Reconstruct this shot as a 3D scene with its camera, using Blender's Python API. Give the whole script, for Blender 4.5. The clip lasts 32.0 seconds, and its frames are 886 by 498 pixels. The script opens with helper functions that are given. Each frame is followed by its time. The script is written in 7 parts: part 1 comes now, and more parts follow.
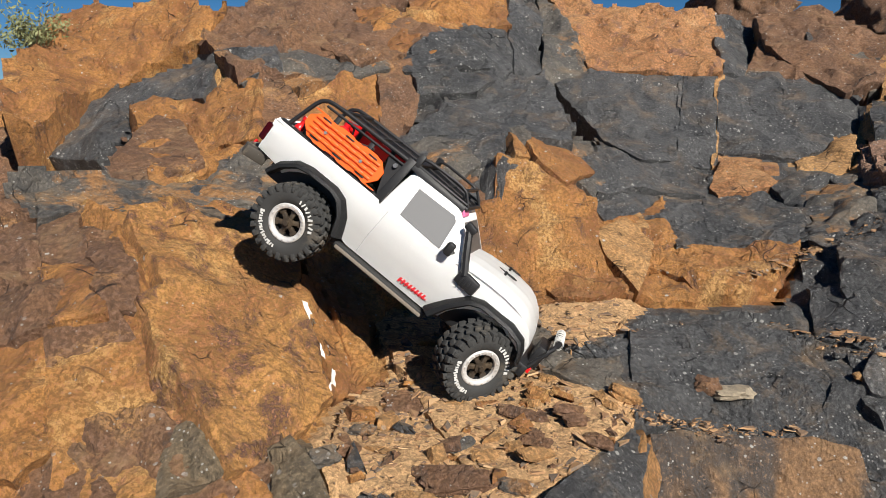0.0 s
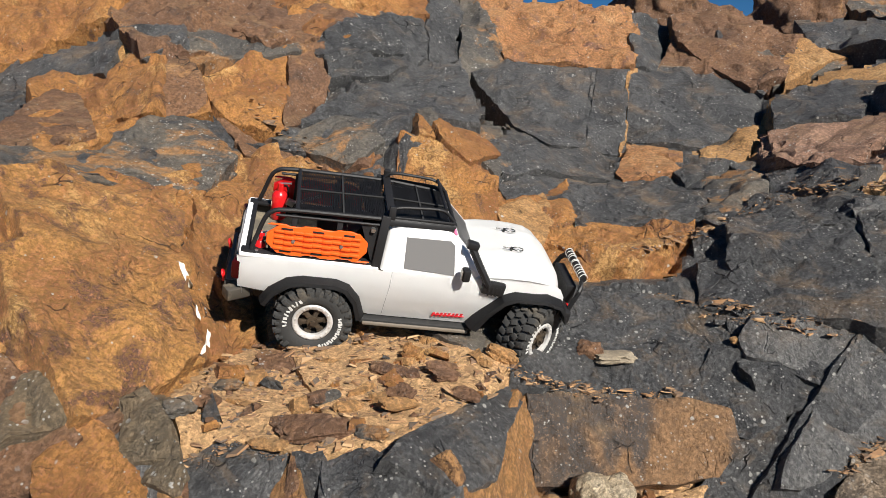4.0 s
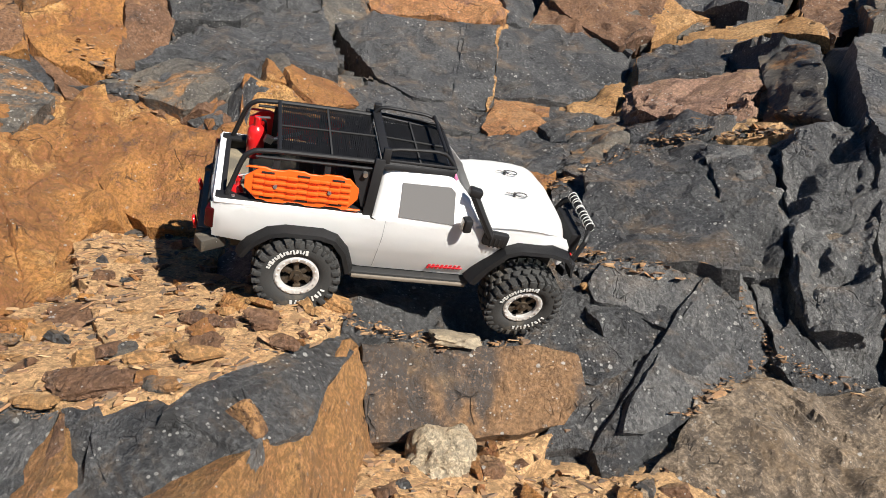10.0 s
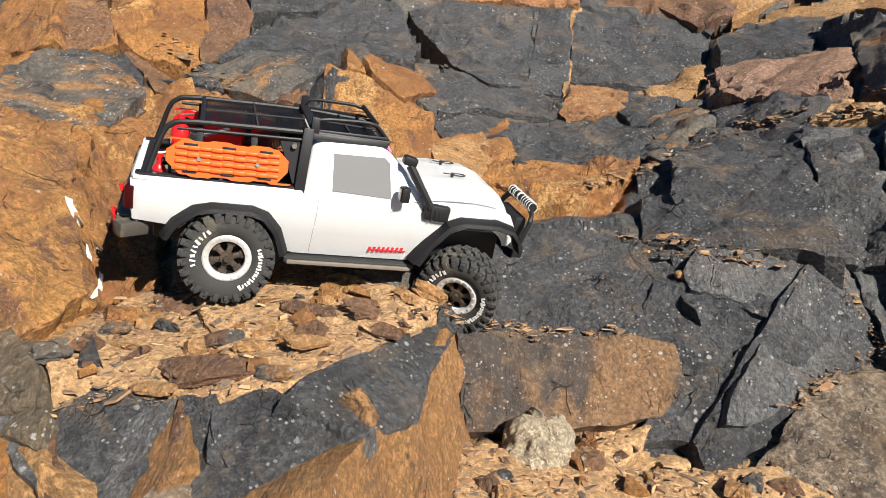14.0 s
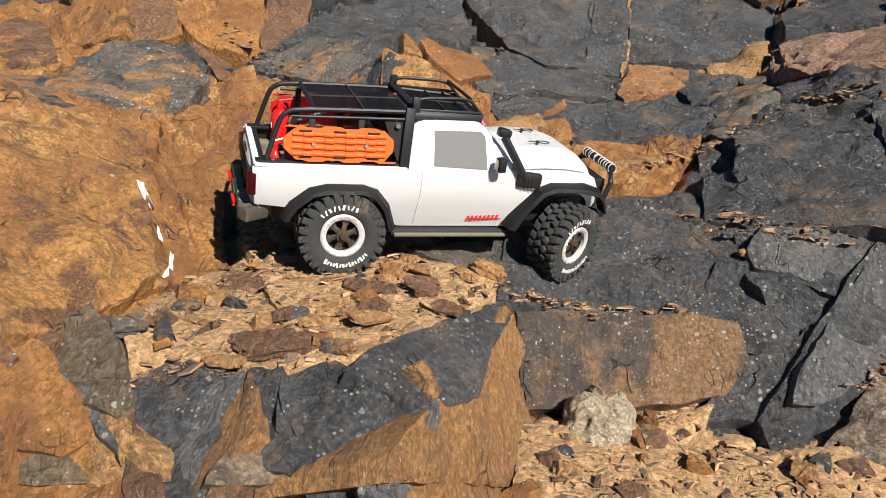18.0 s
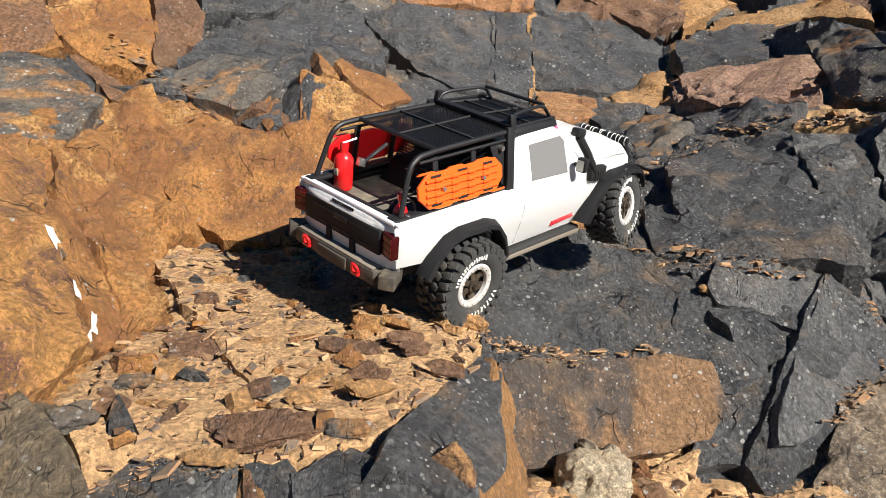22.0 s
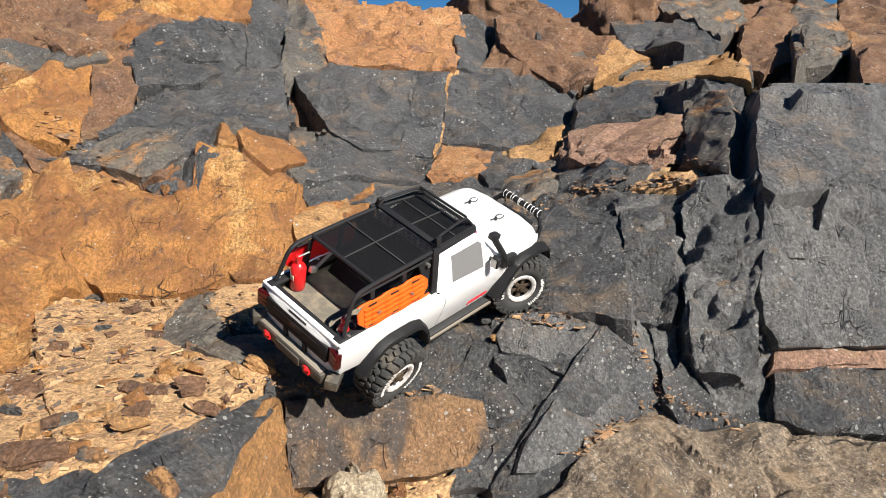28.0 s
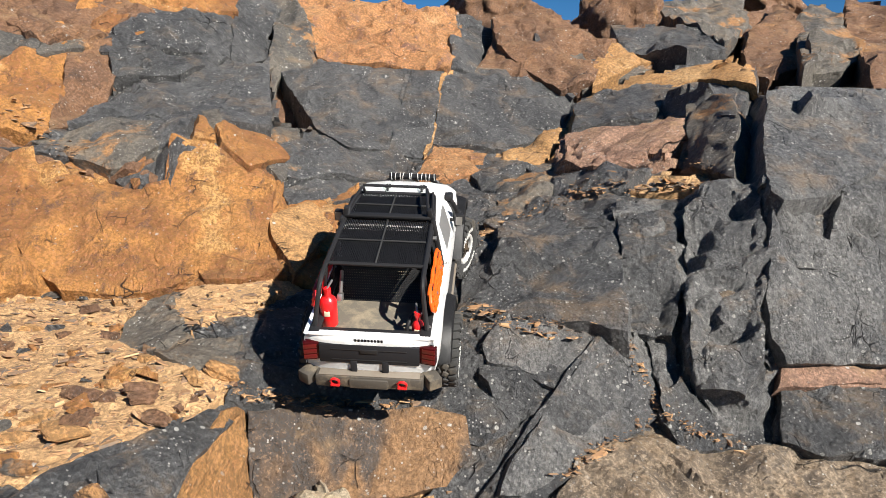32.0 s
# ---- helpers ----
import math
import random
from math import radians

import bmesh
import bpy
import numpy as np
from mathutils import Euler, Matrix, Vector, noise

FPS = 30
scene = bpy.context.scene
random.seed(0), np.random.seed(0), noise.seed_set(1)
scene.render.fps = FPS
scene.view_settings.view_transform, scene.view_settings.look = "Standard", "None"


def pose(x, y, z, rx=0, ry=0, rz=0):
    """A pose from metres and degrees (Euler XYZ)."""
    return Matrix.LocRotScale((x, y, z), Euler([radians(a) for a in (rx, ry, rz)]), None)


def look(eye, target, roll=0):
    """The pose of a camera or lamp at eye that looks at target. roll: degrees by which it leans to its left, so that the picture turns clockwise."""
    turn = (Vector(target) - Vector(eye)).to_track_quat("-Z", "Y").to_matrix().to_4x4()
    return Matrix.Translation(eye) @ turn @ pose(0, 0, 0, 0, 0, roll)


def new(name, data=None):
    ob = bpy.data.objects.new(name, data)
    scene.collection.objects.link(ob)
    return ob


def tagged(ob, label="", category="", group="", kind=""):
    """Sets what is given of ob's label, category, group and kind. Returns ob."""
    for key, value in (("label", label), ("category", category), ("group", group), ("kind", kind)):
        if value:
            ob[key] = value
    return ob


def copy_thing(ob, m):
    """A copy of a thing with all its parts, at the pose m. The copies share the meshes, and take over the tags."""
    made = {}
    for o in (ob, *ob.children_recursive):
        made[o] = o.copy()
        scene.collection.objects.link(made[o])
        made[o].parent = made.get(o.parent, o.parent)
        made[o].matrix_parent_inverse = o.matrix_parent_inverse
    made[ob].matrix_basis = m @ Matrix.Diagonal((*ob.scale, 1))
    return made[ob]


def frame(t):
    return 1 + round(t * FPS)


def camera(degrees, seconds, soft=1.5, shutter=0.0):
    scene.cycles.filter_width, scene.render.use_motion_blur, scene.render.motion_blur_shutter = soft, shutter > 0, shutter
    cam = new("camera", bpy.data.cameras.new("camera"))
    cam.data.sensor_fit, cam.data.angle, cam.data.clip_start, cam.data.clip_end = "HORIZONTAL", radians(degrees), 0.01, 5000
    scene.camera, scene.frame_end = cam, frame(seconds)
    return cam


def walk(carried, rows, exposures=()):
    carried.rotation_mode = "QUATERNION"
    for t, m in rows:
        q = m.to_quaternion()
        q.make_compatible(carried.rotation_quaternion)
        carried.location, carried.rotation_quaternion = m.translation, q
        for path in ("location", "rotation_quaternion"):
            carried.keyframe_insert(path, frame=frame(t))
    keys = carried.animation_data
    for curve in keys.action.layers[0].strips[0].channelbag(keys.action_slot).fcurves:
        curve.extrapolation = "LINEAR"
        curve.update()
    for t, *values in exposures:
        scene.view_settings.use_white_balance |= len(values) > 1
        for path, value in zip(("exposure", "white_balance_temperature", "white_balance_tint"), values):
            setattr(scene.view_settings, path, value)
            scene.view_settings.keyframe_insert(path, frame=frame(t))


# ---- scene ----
from mathutils.geometry import delaunay_2d_cdt
from mathutils import bvhtree, kdtree

cam = camera(60.57, 32.0, 0.8)
PATH = [
    (0.0, -0.1610, -0.0148, 0.6872, 80.484, -0.111, 4.977),
    (0.5, -0.1574, -0.0188, 0.6759, 81.788, 0.787, 5.117),
    (1.0, -0.1487, -0.0202, 0.6627, 82.204, 0.402, 4.713),
    (1.5, -0.1358, -0.0198, 0.6554, 82.447, 0.318, 4.155),
    (2.0, -0.1289, -0.0160, 0.6466, 82.070, -0.121, 3.780),
    (2.5, -0.1111, -0.0188, 0.6413, 82.058, -0.452, 3.195),
    (3.0, -0.0941, -0.0287, 0.6311, 82.295, -1.265, 2.006),
    (3.5, -0.0737, -0.0229, 0.6179, 81.529, -1.165, 1.568),
    (5.5, 0.0000, 0.0000, 0.6000, 81.990, 0.002, 0.009),
    (6.0, 0.0053, 0.0144, 0.6031, 82.362, -0.024, -2.088),
    (6.5, 0.0159, 0.0283, 0.5961, 82.608, -0.477, -4.020),
    (7.0, 0.0318, 0.0327, 0.5773, 82.375, -1.014, -5.059),
    (7.5, 0.0360, 0.0253, 0.5642, 82.085, -2.045, -3.834),
    (8.0, 0.0469, 0.0273, 0.5570, 80.547, -1.780, -3.193),
    (8.5, 0.0485, 0.0429, 0.5518, 80.113, -1.746, -3.798),
    (9.0, 0.0496, 0.0545, 0.5562, 80.748, -0.600, -5.532),
    (9.5, 0.0445, 0.0596, 0.5488, 80.568, -1.348, -6.162),
    (10.0, 0.0491, 0.0587, 0.5414, 80.195, -1.598, -6.115),
    (10.5, 0.0521, 0.0556, 0.5411, 80.172, -1.388, -5.640),
    (11.0, 0.0513, 0.0553, 0.5447, 80.436, -1.691, -5.629),
    (11.5, 0.0471, 0.0629, 0.5441, 80.672, -1.264, -5.416),
    (12.0, 0.0265, 0.0678, 0.5406, 80.147, -1.009, -4.878),
    (12.5, 0.0157, 0.0719, 0.5404, 80.043, -1.181, -4.479),
    (13.0, 0.0077, 0.0728, 0.5428, 79.967, -0.488, -3.857),
    (13.5, 0.0040, 0.0749, 0.5402, 79.479, 0.318, -2.684),
    (14.0, -0.0034, 0.0728, 0.5390, 79.221, -0.524, -2.018),
    (14.5, -0.0109, 0.0693, 0.5402, 79.421, -0.612, -1.087),
    (15.0, -0.0136, 0.0630, 0.5459, 79.446, 0.114, 0.256),
    (15.5, -0.0180, 0.0602, 0.5464, 79.144, 0.682, 1.343),
    (17.5, -0.0164, 0.0587, 0.5275, 78.822, 0.821, 2.771),
    (18.0, -0.0088, 0.0623, 0.5274, 78.361, 0.680, 1.982),
    (18.5, -0.0022, 0.0612, 0.5363, 79.058, 0.331, 1.106),
    (19.0, -0.0054, 0.0640, 0.5416, 79.427, 0.561, -0.679),
    (19.5, -0.0309, 0.0782, 0.5426, 79.304, 1.077, -3.175),
    (20.0, -0.0674, 0.1113, 0.5419, 79.285, 1.289, -6.065),
    (20.5, -0.1241, 0.1405, 0.5398, 79.490, 0.421, -6.800),
    (21.0, -0.1655, 0.1570, 0.5330, 79.446, 0.108, -7.751),
    (21.5, -0.1726, 0.1675, 0.5362, 79.218, -0.317, -8.469),
    (22.0, -0.1724, 0.1805, 0.5461, 79.560, -0.330, -9.734),
    (22.5, -0.1523, 0.1884, 0.5508, 79.407, -1.108, -12.195),
    (23.0, -0.1149, 0.1871, 0.5573, 79.782, -1.919, -15.745),
    (23.5, -0.0950, 0.1677, 0.5696, 80.532, -1.859, -16.024),
    (24.0, -0.0718, 0.1467, 0.5877, 81.479, -1.824, -14.144),
    (24.5, -0.0323, 0.1172, 0.5995, 81.960, -1.665, -13.310),
    (25.0, 0.0202, 0.0859, 0.6020, 81.505, -1.519, -12.922),
    (25.5, 0.0611, 0.0571, 0.6077, 81.473, -1.055, -12.071),
    (27.5, 0.1739, -0.0770, 0.6425, 80.948, -0.627, -7.345),
    (28.0, 0.1813, -0.0833, 0.6609, 80.580, 0.024, -6.036),
    (28.5, 0.1631, -0.0528, 0.6472, 80.896, -0.276, -6.352),
    (29.0, 0.1510, -0.0036, 0.6259, 80.905, -0.852, -7.489),
    (29.5, 0.1497, 0.0125, 0.6219, 80.488, -1.024, -8.390),
    (30.0, 0.1777, 0.0194, 0.6230, 80.321, -1.076, -9.515),
    (30.5, 0.1976, 0.0145, 0.6357, 81.158, -0.801, -7.867),
    (31.0, 0.2136, 0.0119, 0.6372, 81.380, -0.950, -5.797),
    (31.5, 0.2160, 0.0050, 0.6294, 80.979, -0.899, -5.916),
    (32.0, 0.2139, 0.0080, 0.6287, 81.433, -1.157, -6.064),
]
walk(cam, [(t, pose(x, y, z, rx, ry, rz)) for t, x, y, z, rx, ry, rz in PATH],
     [(0.0, 0.69), (3.5, 0.71), (6.0, 0.82), (15.0, 0.98), (18.0, 0.82), (21.0, 0.95), (25.0, 1.15), (29.0, 1.12), (32.0, 1.21)])

# world and light
SUN_TO = Vector((0.47, -0.69, 0.55)).normalized()
world = bpy.data.worlds.new("sky")
scene.world = world
world.use_nodes = True
wn = world.node_tree.nodes
sky = wn.new("ShaderNodeTexSky")
sky.sky_type, sky.sun_disc = "NISHITA", False
sky.sun_elevation = math.asin(SUN_TO.z)
sky.sun_rotation = math.atan2(SUN_TO.x, SUN_TO.y)
sky.altitude, sky.air_density, sky.dust_density, sky.ozone_density = 2500.0, 1.0, 0.0, 5.0
clear = wn.new("ShaderNodeHueSaturation")
clear.inputs["Saturation"].default_value = 1.25
world.node_tree.links.new(sky.outputs[0], clear.inputs["Color"])
world.node_tree.links.new(clear.outputs[0], wn["Background"].inputs[0])
wn["Background"].inputs[1].default_value = 0.034
sun = new("sun", bpy.data.lights.new("sun", "SUN"))
sun.data.energy, sun.data.angle, sun.data.color = 5.0, radians(0.53), (1.0, 0.95, 0.87)
sun.matrix_world = look(SUN_TO * 20, (0, 0, 0))


# ---- materials ----
def material(name):
    m = bpy.data.materials.new(name)
    m.use_nodes = True
    nt = m.node_tree
    return m, nt, nt.nodes["Principled BSDF"]


def node(nt, kind, **inputs):
    n = nt.nodes.new(kind)
    for k, v in inputs.items():
        sock = n.inputs[k.replace("_", " ")]
        if isinstance(v, bpy.types.NodeSocket):
            nt.links.new(v, sock)
        else:
            sock.default_value = v
    return n


def noise_at(nt, vec, scale, detail=6.0, rough=0.6, distort=0.0):
    return node(nt, "ShaderNodeTexNoise", Vector=vec, Scale=scale, Detail=detail, Roughness=rough, Distortion=distort).outputs["Fac"]


def ramp(nt, fac, lo, hi):
    n = node(nt, "ShaderNodeMapRange", Value=fac)
    n.inputs["From Min"].default_value, n.inputs["From Max"].default_value = lo, hi
    return n.outputs["Result"]


def mix(nt, fac, a, b):
    n = nt.nodes.new("ShaderNodeMix")
    n.data_type = "RGBA"
    for sock, v in ((n.inputs[0], fac), (n.inputs[6], a), (n.inputs[7], b)):
        if isinstance(v, bpy.types.NodeSocket):
            nt.links.new(v, sock)
        else:
            sock.default_value = v if not isinstance(v, tuple) else (*v, 1.0)
    return n.outputs[2]


def calc(nt, op, a, b=0.0):
    n = nt.nodes.new("ShaderNodeMath")
    n.operation = op
    for sock, v in ((n.inputs[0], a), (n.inputs[1], b)):
        if isinstance(v, bpy.types.NodeSocket):
            nt.links.new(v, sock)
        else:
            sock.default_value = v
    return n.outputs[0]


def rock(name, c1, c2, c3, patch=0.56, stain=None, stain_at=0.6, specks=0.0, gloss=0.75, relief=1.0, streak=0.0, dust=0.5, blot=0.70, mottle=1.0):
    """Weathered stone: two base tones, a third in patches, a stain, dust on its flats, pale lichen specks, cracks, relief at three sizes."""
    m, nt, bsdf = material(name)
    co = node(nt, "ShaderNodeTexCoord").outputs["Object"]
    info = node(nt, "ShaderNodeObjectInfo")
    shift = node(nt, "ShaderNodeVectorMath", Vector=co)
    shift.operation = "ADD"
    nt.links.new(info.outputs["Location"], shift.inputs[1])
    p = shift.outputs[0]
    squash = node(nt, "ShaderNodeMapping", Vector=p)
    squash.inputs["Scale"].default_value = (1.0 + streak, 1.0, 1.0 + 0.3 * streak)
    squash.inputs["Rotation"].default_value = (0.3, 0.5, 0.2)
    q = squash.outputs[0]
    col = mix(nt, ramp(nt, noise_at(nt, q, 4.0, 10.0, 0.70, 0.8), 0.42, 0.58), c1, c2)
    if stain:
        col = mix(nt, ramp(nt, noise_at(nt, p, 4.6, 10.0, blot, 0.7), stain_at, stain_at + 0.06), col, stain)
    col = mix(nt, ramp(nt, noise_at(nt, q, 11.0, 10.0, 0.74, 0.5), patch, patch + 0.06), col, c3)
    pale = tuple(min(0.8, v * 1.55 + 0.03) for v in c2)
    tone = tuple(v * 0.5 for v in c3)
    col = mix(nt, calc(nt, "MULTIPLY", ramp(nt, noise_at(nt, q, 46.0, 8.0, 0.78, 0.8), 0.53, 0.58), 0.45 * mottle), col, tone)
    col = mix(nt, calc(nt, "MULTIPLY", ramp(nt, noise_at(nt, p, 27.0, 9.0, 0.80, 0.6), 0.54, 0.62), 0.45 * mottle), col, pale)
    grain = noise_at(nt, p, 150.0, 6.0, 0.75)
    col = mix(nt, calc(nt, "MULTIPLY", ramp(nt, grain, 0.54, 0.44), 0.85 * mottle), col, tuple(v * 0.45 for v in c1))
    col = mix(nt, calc(nt, "MULTIPLY", ramp(nt, grain, 0.55, 0.62), 0.7 * mottle), col, pale)
    # wind blown dust on the flats
    up = node(nt, "ShaderNodeSeparateXYZ", Vector=nt.nodes.new("ShaderNodeNewGeometry").outputs["Normal"]).outputs[2]
    settle = calc(nt, "MULTIPLY", ramp(nt, up, 0.62, 0.95), ramp(nt, noise_at(nt, p, 8.0, 9.0, 0.75, 0.8), 0.50, 0.66))
    col = mix(nt, calc(nt, "MULTIPLY", settle, dust), col, (0.40, 0.255, 0.125))
    wob = node(nt, "ShaderNodeTexNoise", Vector=p, Scale=7.0, Detail=3.0, Roughness=0.55)
    bent = node(nt, "ShaderNodeVectorMath", Vector=wob.outputs["Color"])
    bent.operation = "SCALE"
    bent.inputs["Scale"].default_value = 0.13
    put = node(nt, "ShaderNodeVectorMath", Vector=q)
    put.operation = "ADD"
    nt.links.new(bent.outputs[0], put.inputs[1])
    split = node(nt, "ShaderNodeTexVoronoi", Vector=put.outputs[0], Scale=6.5)
    split.feature = "DISTANCE_TO_EDGE"
    hair = node(nt, "ShaderNodeTexVoronoi", Vector=put.outputs[0], Scale=19.0)
    hair.feature = "DISTANCE_TO_EDGE"
    some = ramp(nt, noise_at(nt, p, 6.0, 4.0), 0.56, 0.64)
    few = ramp(nt, noise_at(nt, p, 12.0, 4.0), 0.59, 0.67)
    chip = node(nt, "ShaderNodeTexVoronoi", Vector=put.outputs[0], Scale=48.0)
    chip.feature = "DISTANCE_TO_EDGE"
    here = ramp(nt, noise_at(nt, p, 17.0, 4.0), 0.58, 0.66)
    lines = calc(nt, "MAXIMUM", calc(nt, "MULTIPLY", ramp(nt, split.outputs["Distance"], 0.014, 0.004), some), calc(nt, "MULTIPLY", ramp(nt, hair.outputs["Distance"], 0.030, 0.010), calc(nt, "MULTIPLY", few, 0.8)))
    lines = calc(nt, "MAXIMUM", lines, calc(nt, "MULTIPLY", ramp(nt, chip.outputs["Distance"], 0.050, 0.015), calc(nt, "MULTIPLY", here, 0.40)))
    col = mix(nt, calc(nt, "MULTIPLY", lines, 0.9), col, tuple(v * 0.16 for v in c3))
    if specks:
        for size, share in ((80.0, specks * 0.55), (170.0, specks * 0.9)):
            v = node(nt, "ShaderNodeTexVoronoi", Vector=p, Scale=size, Randomness=1.0)
            near = ramp(nt, calc(nt, "ADD", v.outputs["Distance"], calc(nt, "MULTIPLY", grain, 0.6)), 0.60, 0.52)
            pick = ramp(nt, node(nt, "ShaderNodeSeparateColor", Color=v.outputs["Color"]).outputs[0], 1.0 - share, 1.02 - share)
            cluster = ramp(nt, noise_at(nt, p, 14.0, 6.0, 0.65), 0.44, 0.56)
            fac = calc(nt, "MULTIPLY", calc(nt, "MULTIPLY", near, pick), cluster)
            col = mix(nt, calc(nt, "MULTIPLY", fac, 0.85), col, (0.46, 0.45, 0.42))
    nt.links.new(col, bsdf.inputs["Base Color"])
    rgh = node(nt, "ShaderNodeMapRange", Value=noise_at(nt, p, 45.0, 5.0))
    rgh.inputs["To Min"].default_value, rgh.inputs["To Max"].default_value = gloss - 0.12, gloss + 0.12
    nt.links.new(rgh.outputs[0], bsdf.inputs["Roughness"])
    # steps where thin sheets have broken off at two sizes, ridges, then the grain
    sheets = calc(nt, "MULTIPLY", calc(nt, "FLOOR", calc(nt, "MULTIPLY", noise_at(nt, q, 5.0, 5.0, 0.5, 0.3), 9.0)), 0.12)
    flakes = calc(nt, "MULTIPLY", calc(nt, "FLOOR", calc(nt, "MULTIPLY", noise_at(nt, q, 19.0, 4.0, 0.5, 0.6), 8.0)), 0.085)
    h = calc(nt, "ADD", calc(nt, "ADD", sheets, flakes), calc(nt, "MULTIPLY", noise_at(nt, q, 17.0, 10.0, 0.68, 0.4), 0.75))
    h = calc(nt, "ADD", h, calc(nt, "MULTIPLY", noise_at(nt, q, 75.0, 6.0, 0.70, 0.5), 0.24))
    h = calc(nt, "ADD", h, calc(nt, "MULTIPLY", grain, 0.15))
    h = calc(nt, "SUBTRACT", h, calc(nt, "MULTIPLY", lines, 0.34))
    b = node(nt, "ShaderNodeBump", Height=h, Strength=1.0, Distance=0.017 * relief)
    nt.links.new(b.outputs[0], bsdf.inputs["Normal"])
    return m


def plain(name, colour, rough=0.5, metal=0.0, coat=0.0, dirt=None, dirt_at=0.58, grain=0.0, shine=0.5):
    m, nt, bsdf = material(name)
    bsdf.inputs["Roughness"].default_value, bsdf.inputs["Metallic"].default_value = rough, metal
    bsdf.inputs["Coat Weight"].default_value = coat
    bsdf.inputs["Specular IOR Level"].default_value = shine
    bsdf.inputs["Base Color"].default_value = (*colour, 1)
    co = node(nt, "ShaderNodeTexCoord").outputs["Object"]
    if dirt:
        f = ramp(nt, noise_at(nt, co, 28.0, 9.0, 0.7), dirt_at, dirt_at + 0.22)
        nt.links.new(mix(nt, calc(nt, "MULTIPLY", f, 0.6), colour, dirt), bsdf.inputs["Base Color"])
        r = node(nt, "ShaderNodeMapRange", Value=noise_at(nt, co, 60.0, 5.0))
        r.inputs["To Min"].default_value, r.inputs["To Max"].default_value = rough - 0.08, min(1.0, rough + 0.14)
        nt.links.new(r.outputs[0], bsdf.inputs["Roughness"])
    if grain:
        b = node(nt, "ShaderNodeBump", Height=noise_at(nt, co, 900.0, 3.0), Strength=grain, Distance=0.001)
        nt.links.new(b.outputs[0], bsdf.inputs["Normal"])
    return m


# also painted on a few stone faces that are only in shade
DARK = rock("charcoal slate", (0.056, 0.057, 0.059), (0.104, 0.104, 0.104), (0.026, 0.026, 0.027), 0.60, (0.20, 0.115, 0.052), 0.675, 0.34, 0.46, 2.1, 0.5, 0.45, 0.70, 0.62)
# its paler tone also serves for charcoal slate that lies in sun
GREY = rock("grey slate", (0.105, 0.106, 0.108), (0.190, 0.187, 0.180), (0.045, 0.045, 0.046), 0.60, (0.30, 0.23, 0.165), 0.69, 0.34, 0.44, 2.3, 0.9, 0.4, 0.70, 0.60)
MIXED = rock("slate with iron stain", (0.072, 0.068, 0.063), (0.135, 0.118, 0.095), (0.036, 0.034, 0.033), 0.60, (0.38, 0.185, 0.062), 0.54, 0.26, 0.58, 1.5, 0.3, 0.5, 0.70, 0.55)
ORANGE = rock("iron orange stone", (0.50, 0.230, 0.060), (0.235, 0.092, 0.030), (0.080, 0.042, 0.032), 0.565, (0.60, 0.345, 0.120), 0.545, 0.08, 0.74, 1.7, 0.8, 0.2, 0.70, 1.0)
PURPLE = rock("orange stone with purple crust", (0.54, 0.270, 0.075), (0.31, 0.130, 0.044), (0.085, 0.040, 0.036), 0.515, (0.62, 0.37, 0.13), 0.545, 0.05, 0.70, 1.7, 0.3, 0.2, 0.70, 1.0)
PATCHY = rock("orange stone with pink crust", (0.38, 0.185, 0.070), (0.31, 0.135, 0.050), (0.150, 0.076, 0.058), 0.55, (0.44, 0.255, 0.115), 0.58, 0.06, 0.78, 1.4, 0.0, 0.5, 0.70, 1.0)
OCHRE = rock("ochre stone", (0.430, 0.240, 0.092), (0.353, 0.179, 0.062), (0.180, 0.091, 0.043), 0.61, (0.49, 0.300, 0.132), 0.58, 0.06, 0.80, 1.3, 0.0, 0.5, 0.70, 1.0)
BROWN = rock("rusty brown stone", (0.23, 0.115, 0.054), (0.145, 0.076, 0.043), (0.060, 0.040, 0.032), 0.57, (0.42, 0.220, 0.078), 0.575, 0.14, 0.70, 1.6, 0.4, 0.5, 0.70, 1.0)
RUST = rock("rust streaked cleavage face", (0.396, 0.204, 0.066), (0.275, 0.127, 0.042), (0.132, 0.073, 0.040), 0.57, (0.506, 0.308, 0.132), 0.60, 0.06, 0.66, 1.2, 2.5, 0.5, 0.70, 1.0)
RUSTDARK = rock("slate with rust wash", (0.205, 0.118, 0.060), (0.260, 0.145, 0.068), (0.080, 0.062, 0.050), 0.60, (0.058, 0.056, 0.055), 0.500, 0.2, 0.62, 1.6, 0.4, 0.5, 0.52, 0.6)
PINKISH = rock("pink brown stone", (0.306, 0.180, 0.120), (0.246, 0.138, 0.090), (0.111, 0.075, 0.058), 0.58, (0.374, 0.240, 0.147), 0.6, 0.2, 0.76, 1.3, 0.0, 0.5, 0.70, 1.0)
GRANITE = rock("coarse tan stone", (0.176, 0.130, 0.088), (0.256, 0.194, 0.132), (0.080, 0.062, 0.047), 0.52, (0.110, 0.092, 0.078), 0.58, 0.2, 0.80, 1.6, 0.0, 0.5, 0.70, 0.8)
TAN = rock("tan grey stone", (0.34, 0.285, 0.205), (0.28, 0.230, 0.160), (0.17, 0.135, 0.095), 0.60, (0.40, 0.32, 0.21), 0.60, 0.0, 0.85, 0.6, 0.0, 0.3, 0.70, 0.5)
OLIVE = rock("olive brown slate", (0.135, 0.105, 0.068), (0.205, 0.150, 0.088), (0.070, 0.056, 0.042), 0.58, (0.30, 0.165, 0.070), 0.58, 0.2, 0.55, 1.6, 0.5, 0.3, 0.70, 0.6)
